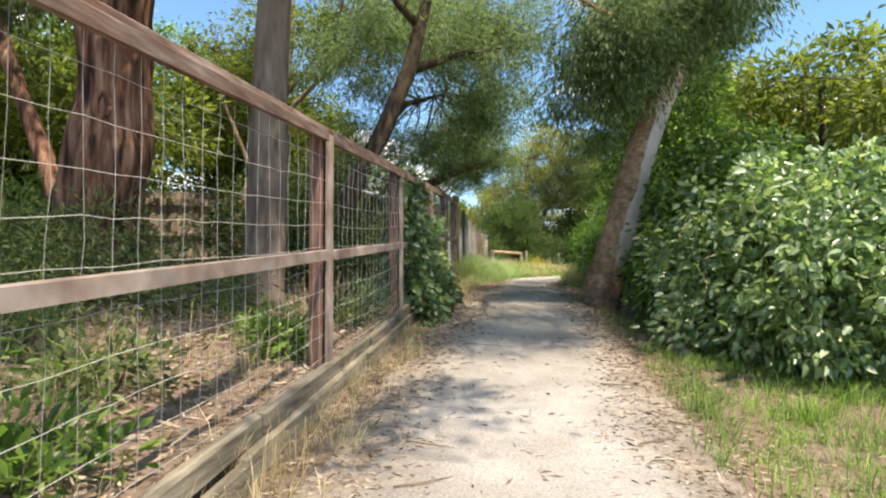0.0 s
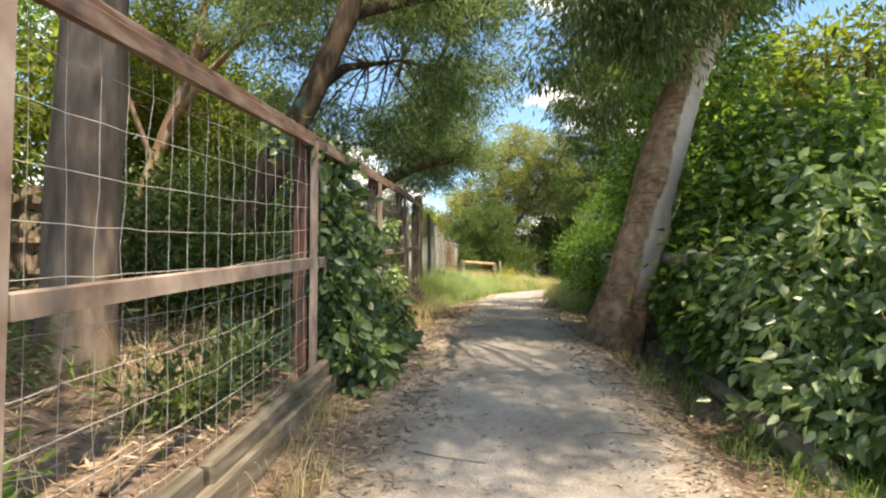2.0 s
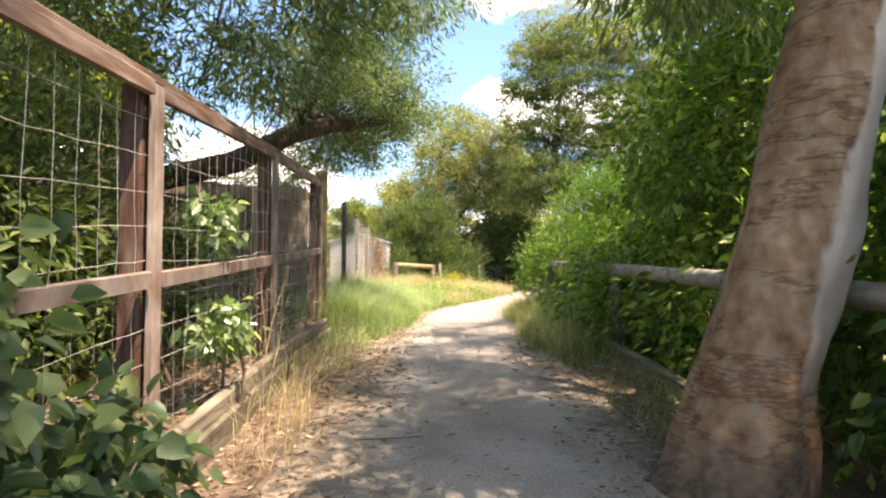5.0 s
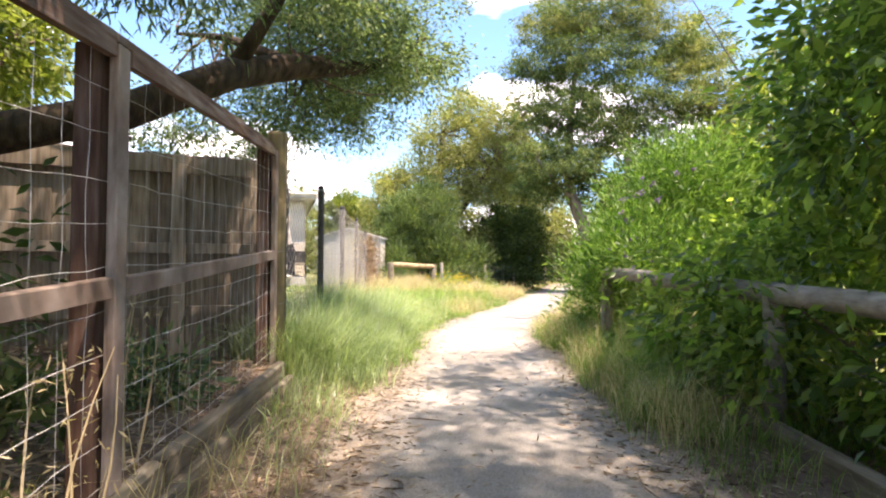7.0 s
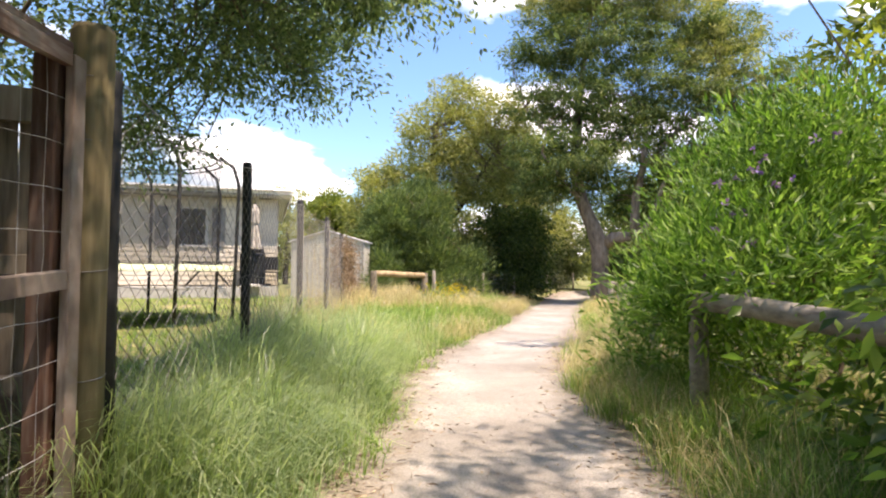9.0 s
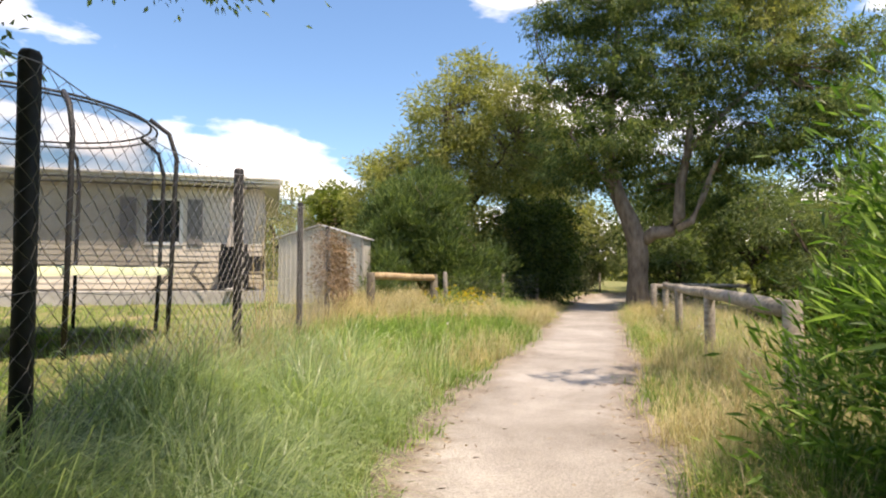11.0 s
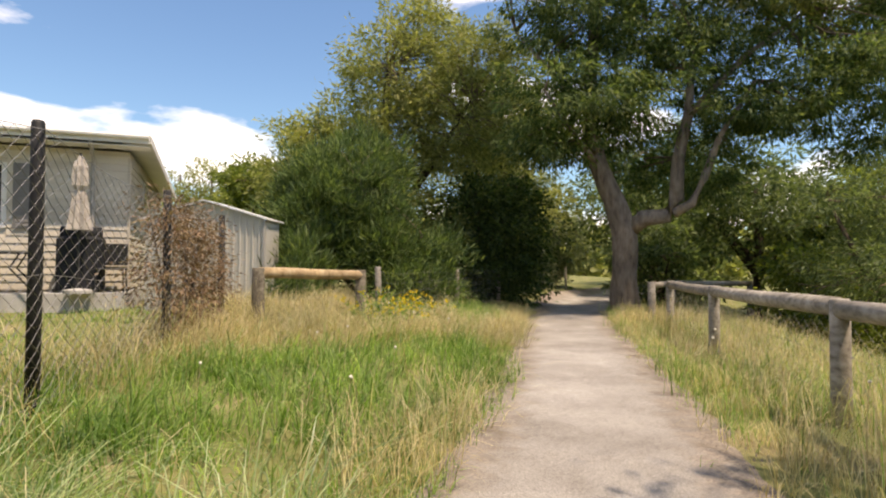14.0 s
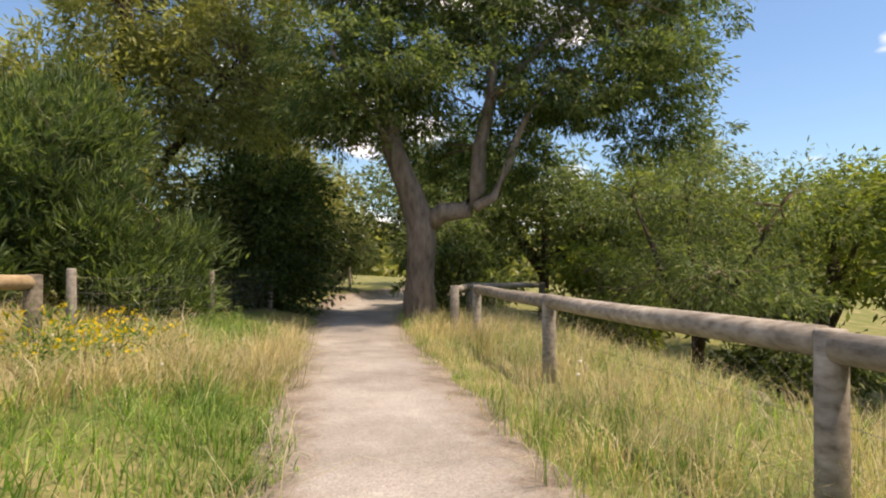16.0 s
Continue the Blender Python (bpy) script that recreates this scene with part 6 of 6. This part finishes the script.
# ---- woods in the distance ----
rng_w = np.random.default_rng(90)
P, L = [], []
for k in range(130):
    a = 2 * math.pi * k / 130 + rng_w.normal() * 0.02
    rad = rng_w.uniform(58, 85)
    x, y = 4 + math.cos(a) * rad, 24 + math.sin(a) * rad
    h = rng_w.uniform(5, 9)
    q, _, _ = in_blobs(rng_w, [((x, y, h * 0.35), (4.5, 4.5, h * 0.42)), ((x + 1, y, h * 0.7), (3, 3, h * 0.28))], 360, 0.5)
    P.append(q)
P = np.concatenate(P)
ob = new("far_woods", leaf_cloud("far_woods", P, rng_w.normal(size=P.shape), rng_w.uniform(1.0, 2.0, len(P)), rng_w.uniform(0.6, 1.1, len(P)), M_LEAF_OLIVE, rng_w))
tagged(ob, "distant olive-green woods around the reserve", "woods", kind="stuff")

rng_r = np.random.default_rng(140)
for k in range(12):
    x = rng_r.uniform(7.2, 9.8)
    y = rng_r.uniform(24.5, 30.0)
    r = rng_r.uniform(0.12, 0.36)
    bm = bmesh.new()
    bmesh.ops.create_icosphere(bm, subdivisions=2, radius=r)
    for v in bm.verts:
        v.co *= 1 + 0.35 * noise.noise(v.co * (2.2 / r) * 0.5 + Vector((k * 3.1, 0, 0)))
        v.co.z *= 0.65
    me = bpy.data.meshes.new("creek_rock")
    bm.to_mesh(me)
    bm.free()
    me.materials.append(M_ROCK)
    ob = new("creek_rock", me)
    ob.matrix_basis = pose(x, y, ground_z(x, y) + r * 0.15, 0, 0, rng_r.uniform(0, 360))
    tagged(ob, "rough brown basalt rock on the creek slope", "rock", "rocks on the creek slope")
for k in range(14):
    y = rng_r.uniform(5.0, 9.2)
    a = Vector((rng_r.uniform(1.75, 2.1), y, ground_z(1.9, y) + rng_r.uniform(0.5, 1.7)))
    pts = [a + Vector((-0.05 * i * rng_r.uniform(0.5, 1.0), rng_r.normal() * 0.03 - 0.03 * i, 0.05 * math.sin(i * 1.1 + k) - 0.012 * i * i)) for i in range(7)]
    tagged(part("vine_tendril", Geo().tube(pts, [0.004, 0.0035, 0.003, 0.003, 0.0025, 0.002, 0.001], 5), M_DRYSTALK, smooth=True), "pale curling vine tendril hanging from the thicket", "tendril", "tendrils of the thicket")

# ---- grass ----
def blades(name, label, P, H, Wd, lean, mat, rng, wind=(0.25, 0.1)):
    """Grass blades: bent, tapering strips that fall outwards from their tufts."""
    n = len(P)
    H = H * (0.55 + 0.75 * patchy(P[:, 0], P[:, 1], 4.3, 1.7))
    out = P[:, 3:5] * 7.0 + rng.normal(size=(n, 2)) * 0.7 + np.array(wind)
    a = np.arctan2(out[:, 1], out[:, 0])
    P = P[:, :3]
    dirv = np.stack([np.cos(a), np.sin(a), np.zeros(n)], 1)
    t = a + rng.normal(size=n) * 0.6
    s = np.stack([-np.sin(t), np.cos(t), np.zeros(n)], 1)
    b = (rng.uniform(0.1, 1.0, n) ** 0.8 * 1.5 * lean)[:, None]
    H, Wd = H[:, None], Wd[:, None]
    up = np.array([0, 0, 1.0])
    p1 = P + up * H * (0.5 - 0.06 * b) + dirv * H * b * 0.2
    p2 = P + up * H * (0.85 - 0.24 * b) + dirv * H * b * 0.52
    p3 = P + up * H * (1.0 - 0.46 * b) + dirv * H * b * 0.88
    V = np.stack([P - s * Wd / 2, P + s * Wd / 2, p1 + s * Wd * 0.45, p1 - s * Wd * 0.45, p2 + s * Wd * 0.3, p2 - s * Wd * 0.3, p3], 1).reshape(-1, 3)
    i = np.arange(n)[:, None] * 7
    F = np.concatenate([i + [0, 1, 2], i + [0, 2, 3], i + [3, 2, 4], i + [3, 4, 5], i + [5, 4, 6]], 0)
    ob = new(name, quad_cloud(name, V, F, mat))
    return tagged(ob, label, "grass", kind="stuff")


def field(rng, n, x0, x1, y0, y1, keep, tuft=0.0):
    """Points on the ground in a box, kept by a density, drawn together in tufts; with the way from the tuft's middle."""
    m = n * 2
    if tuft:
        c = np.stack([rng.uniform(x0, x1, m // 22 + 1), rng.uniform(y0, y1, m // 22 + 1)], 1)
        o = rng.normal(size=(m, 2)) * tuft
        q = c[rng.integers(0, len(c), m)] + o
    else:
        q = np.stack([rng.uniform(x0, x1, m), rng.uniform(y0, y1, m)], 1)
        o = rng.normal(size=(m, 2)) * 0.1
    sel = np.flatnonzero(rng.uniform(size=m) < keep(q[:, 0], q[:, 1]))[:n]
    q, o = q[sel], o[sel]
    return np.concatenate([q, level(q[:, 0], q[:, 1])[:, None] - 0.01, o], 1)


def patchy(x, y, s, seed=0.0):
    return 0.5 + 0.5 * np.sin(x * s + 1.3 * np.sin(y * s * 0.7 + seed) + seed) * np.sin(y * s * 0.8 + 1.7 * np.sin(x * s * 0.6 + seed))


def straw(x, y):
    """How far a spot of the verge has dried to straw."""
    return smoothstep(0.42, 0.74, patchy(x, y, 0.8, 2.0) + 0.22 * smoothstep(22, 27, y))


rg = np.random.default_rng(101)
off = lambda x, y: x - path_x(y) + 0.09 * np.sin(y * 1.9 + x) * np.sin(y * 0.63) + 0.06 * np.sin(y * 5.3 + 2.0 * x)
# long tufted grass of the left verge
P = field(rg, 32000, -1.75, 0.6, 11.5, 22.0, lambda x, y: smoothstep(-0.85, -1.25, off(x, y)) * np.where(y < 15.3, np.where(x > -1.27, 0.45 * smoothstep(12.5, 14.5, y), 0.0), 1.0) * (0.35 + 0.65 * smoothstep(14.8, 15.8, y)) * (1 - 0.7 * smoothstep(19, 22, y)), 0.10)
blades("long_grass", "long bluish-green tufted grass on the verge", P, rg.uniform(0.35, 0.75, len(P)) * (0.55 + 0.45 * smoothstep(-0.9, -1.5, off(P[:, 0], P[:, 1]))) * (0.5 + 0.5 * smoothstep(14.6, 15.6, P[:, 1])), rg.uniform(0.004, 0.008, len(P)), 1.0, M_GRASS_BLUE, rg)
P = field(rg, 62000, -5.5, 3.6, 15.8, 33.0, lambda x, y: smoothstep(-0.68, -1.0, off(x, y)) * (0.3 + 0.7 * smoothstep(-4.5, -2.5, x)) * (0.5 + 0.5 * patchy(x, y, 1.1)) * (1 - 0.85 * straw(x, y) * smoothstep(20, 21.5, y)), 0.09)
blades("green_grass", "lush green grass on the verge", P, rg.uniform(0.13, 0.46, len(P)) * (0.4 + 0.6 * smoothstep(-0.7, -1.6, off(P[:, 0], P[:, 1]))) * (0.3 + 0.7 * smoothstep(-2.3, -1.6, P[:, 0])), rg.uniform(0.005, 0.011, len(P)), 1.0, M_GRASS, rg)
P = field(rg, 26000, -2.2, 3.6, 20.5, 33.0, lambda x, y: smoothstep(-0.7, -1.1, off(x, y)) * (0.025 + straw(x, y)), 0.08)
blades("dry_grass", "dry straw-coloured grass with seed heads on the verge", P, rg.uniform(0.25, 0.65, len(P)), rg.uniform(0.003, 0.007, len(P)), 1.0, M_GRASS_DRY, rg)
# seeding tufts at the foot of the sleepers
P = field(rg, 350, -1.3, -0.8, 10.2, 13.6, lambda x, y: smoothstep(-0.8, -1.1, off(x, y)), 0.06)
blades("dry_grass", "pale seeding grass tufts against the sleepers", P, rg.uniform(0.25, 0.7, len(P)), rg.uniform(0.002, 0.005, len(P)), 1.0, M_GRASS_DRY, rg)
# right side by the rails
P = field(rg, 27000, 1.5, 12.0, 18.5, 34.0, lambda x, y: smoothstep(0.72, 1.05, off(x, y)) * (1 - smoothstep(3.0, 5.5, off(x, y)) * 0.75), 0.09)
blades("dry_grass", "tall dry golden grass under the log railing", P, rg.uniform(0.25, 0.62, len(P)) * (0.5 + 0.5 * smoothstep(0.8, 1.5, off(P[:, 0], P[:, 1]))), rg.uniform(0.003, 0.006, len(P)), 0.9, M_GRASS_DRY, rg)
P = field(rg, 30000, 1.2, 12.0, 18.5, 36.0, lambda x, y: smoothstep(0.72, 1.0, off(x, y)) * patchy(x, y, 1.0, 4.0), 0.09)
blades("green_grass", "green grass mixed under the log railing", P, rg.uniform(0.16, 0.5, len(P)), rg.uniform(0.004, 0.008, len(P)), 0.9, M_GRASS, rg)
P = field(rg, 18000, 1.0, 2.4, 10.8, 19.0, lambda x, y: smoothstep(0.72, 1.05, off(x, y)) * (0.12 + 0.88 * smoothstep(12.8, 14.8, y)) * np.where(y < 14.3, 0.6, 1.0), 0.08)
blades("long_grass", "long seeding grass below the rail and shrubs", P, rg.uniform(0.25, 0.7, len(P)) * (0.4 + 0.6 * smoothstep(13.4, 14.8, P[:, 1])) * (0.45 + 0.55 * smoothstep(0.75, 1.3, off(P[:, 0], P[:, 1]))), rg.uniform(0.003, 0.006, len(P)), 0.9, M_GRASS, rg)
P = field(rg, 4200, 1.0, 2.2, 13.6, 20.0, lambda x, y: smoothstep(0.75, 1.0, off(x, y)), 0.07)
blades("dry_grass", "dry seeding grass below the rail and shrubs", P, rg.uniform(0.3, 0.7, len(P)), rg.uniform(0.002, 0.005, len(P)), 1.0, M_GRASS_DRY, rg)
P = field(rg, 18000, 0.9, 3.8, 0.5, 9.6, lambda x, y: smoothstep(1.0, 1.35, off(x, y)) * (1 - 0.75 * smoothstep(5.5, 7.5, y)), 0.05)
blades("short_grass", "short sunlit green grass beside the path", P, rg.uniform(0.08, 0.26, len(P)), rg.uniform(0.003, 0.007, len(P)), 0.9, M_GRASS, rg)
P = field(rg, 1700, -1.38, -0.8, 0.0, 7.2, lambda x, y: smoothstep(-0.85, -1.15, off(x, y)), 0.06)
blades("dry_grass", "dry grass tufts along the sleepers", P, rg.uniform(0.08, 0.38, len(P)), rg.uniform(0.002, 0.004, len(P)), 0.9, M_GRASS_DRY, rg)
P = field(rg, 1100, -5.0, -1.5, 0.5, 9.5, lambda x, y: smoothstep(0.58, 0.8, patchy(x, y, 1.4, 1.0)), 0.08)
blades("green_grass", "green weeds and grass in the garden behind the fence", P, rg.uniform(0.12, 0.42, len(P)), rg.uniform(0.005, 0.012, len(P)), 0.9, M_GRASS, rg)
P = field(rg, 1300, -3.0, -1.45, 1.0, 14.5, lambda x, y: smoothstep(0.4, 0.7, patchy(x, y, 1.7, 3.0)), 0.08)
blades("dry_grass", "dry grass stalks behind the fence", P, rg.uniform(0.2, 0.6, len(P)), rg.uniform(0.002, 0.004, len(P)), 0.8, M_GRASS_DRY, rg)

P = field(rg, 9000, -0.6, 6.0, 16.5, 34.0, lambda x, y: smoothstep(0.6, 0.85, np.abs(off(x, y))) * (1 - smoothstep(1.0, 1.2, np.abs(off(x, y)))) * smoothstep(0.35, 0.6, patchy(x, y, 3.1, 0.7)), 0.05)
blades("short_grass", "short green grass creeping over the path edge", P, rg.uniform(0.04, 0.17, len(P)), rg.uniform(0.003, 0.006, len(P)), 1.1, M_GRASS, rg)

P = field(rg, 16000, -9.0, -1.55, 17.0, 31.5, lambda x, y: 0.35 + 0.65 * smoothstep(-3.2, -1.8, x), 0.1)
blades("green_grass", "rough green lawn behind the chain-link fence", P, rg.uniform(0.08, 0.3, len(P)) * (0.6 + 0.6 * smoothstep(-3.0, -1.8, P[:, 0])), rg.uniform(0.004, 0.009, len(P)), 1.0, M_GRASS, rg)
P = field(rg, 1500, -2.1, -1.1, 19.5, 28.5, lambda x, y: 0.25 + 0.75 * patchy(x, y, 1.9, 1.2), 0.07)
blades("dry_grass", "tall dry weeds along the chain-link fence", P, rg.uniform(0.35, 0.95, len(P)), rg.uniform(0.003, 0.006, len(P)), 0.7, M_GRASS_DRY, rg)
# small white flower heads among the grass
g_rng = np.random.default_rng(150)
M_PUFF = plain_mat("white_seed_head", (0.72, 0.68, 0.6), 0.9, 0.1, 0, 0.1, 40.0)
for k in range(14):
    y = g_rng.uniform(22.5, 29.5)
    left = k % 4 != 0
    x = float(path_x(y)) + (-g_rng.uniform(1.1, 3.0) if left else g_rng.uniform(1.0, 1.7))
    z, h = ground_z(x, y), g_rng.uniform(0.3, 0.52)
    fl_ob = thing("wild_flower", (x, y, z), "thin-stemmed weed with a round white seed head", "flower", "flowers in the verge")
    part("stalk", Geo().tube([(0, 0, -0.02), (0.01, 0.005, h * 0.5), (0.03, 0.0, h)], [0.003, 0.0025, 0.002], 5), M_DRYSTALK, fl_ob)
    r = g_rng.uniform(0.008, 0.014)
    head = Geo().tube([(0.03, 0, h - r), (0.03, 0, h - r * 0.6), (0.03, 0, h), (0.03, 0, h + r * 0.6), (0.03, 0, h + r)], [r * 0.2, r * 0.8, r, r * 0.8, r * 0.2], 8, 0.3)
    part("seed_head", head, M_PUFF, fl_ob, "pale fluffy head", smooth=True)

# ---- leaf litter ----
P = field(rg, 62000, -5.0, 2.2, 0.3, 22.0, lambda x, y: np.where(np.abs(off(x, y)) < 0.45, 0.07, np.where(np.abs(off(x, y)) < 1.45, 0.2 + 0.75 * smoothstep(0.4, 0.8, np.abs(off(x, y))), 0.5)) * (1 - 0.8 * smoothstep(14, 18, y)))
P = P[:, :3]
P[:, 2] += 0.018 + 0.014 * (np.abs(off(P[:, 0], P[:, 1])) < 1.0)
D = rg.normal(size=P.shape) * np.array([1, 1, 0.12])
ob = new("leaf_litter", leaf_cloud("leaf_litter", P, D, rg.uniform(0.02, 0.085, len(P)), rg.uniform(0.005, 0.015, len(P)), M_LITTER, rg, 0.1))
tagged(ob, "scattered dry gum leaves and bark strips on the ground", "leaf litter", kind="stuff")
P = field(rg, 21000, -5.0, -1.46, 0.3, 15.3, lambda x, y: 0.4 + 0.6 * patchy(x, y, 2.3, 0.5))[:, :3]
P[:, 2] += 0.02 + rg.uniform(0, 0.03, len(P))
ob = new("garden_litter", leaf_cloud("garden_litter", P, rg.normal(size=P.shape) * np.array([1, 1, 0.3]), rg.uniform(0.05, 0.17, len(P)), rg.uniform(0.006, 0.022, len(P)), M_LITTER_PALE, rg, 0.1))
tagged(ob, "pale bark chips and dry straw on the garden soil", "leaf litter", kind="stuff")
P = field(rg, 7000, -1.4, 1.7, 1.5, 18.0, lambda x, y: 0.12 + 0.88 * smoothstep(0.3, 0.9, np.abs(off(x, y))))[:, :3]
P[:, 2] += 0.026
ob = new("path_litter", leaf_cloud("path_litter", P, rg.normal(size=P.shape) * np.array([1, 1, 0.15]), rg.uniform(0.025, 0.08, len(P)), rg.uniform(0.005, 0.016, len(P)), M_LITTER_PALE, rg, 0.1))
tagged(ob, "pale dry leaves and bark flakes strewn over the path", "leaf litter", kind="stuff")
P = field(rg, 9500, -1.6, 5.0, 1.5, 34.0, lambda x, y: np.where(np.abs(off(x, y)) < 1.1, 0.12 + 0.88 * smoothstep(0.4, 0.85, np.abs(off(x, y))), 0.0))
g = Geo()
for x, y, z, _, _ in P:
    r = 0.004 + 0.016 * rg.uniform(0, 1) ** 2
    a = rg.uniform(0, 6.28)
    g.add([(x + r * math.cos(a + k * 2.1), y + r * math.sin(a + k * 2.1), z + 0.008) for k in range(3)] + [(x + r * 0.2, y, z + 0.02 + r * rg.uniform(0.5, 1.0))], [(0, 1, 3), (1, 2, 3), (2, 0, 3)])
tagged(part("gravel_stones", g, M_STONE), "loose grey gravel stones along the path", "gravel", kind="stuff")
g = Geo()
for k in range(70):
    y = rg.uniform(2, 16)
    x = float(path_x(y)) + rg.choice([-1, 1]) * rg.uniform(0.55, 1.1)
    a, l = rg.uniform(0, 6.28), rg.uniform(0.12, 0.45)
    z = ground_z(x, y) + 0.03
    g.tube([(x, y, z), (x + math.cos(a) * l * 0.5, y + math.sin(a) * l * 0.5, z + 0.008), (x + math.cos(a + 0.2) * l, y + math.sin(a + 0.2) * l, z)], [0.005, 0.004, 0.002], 4)
tagged(part("fallen_twigs", g, M_TWIG), "fallen dry twigs along the path edge", "twigs", kind="stuff")
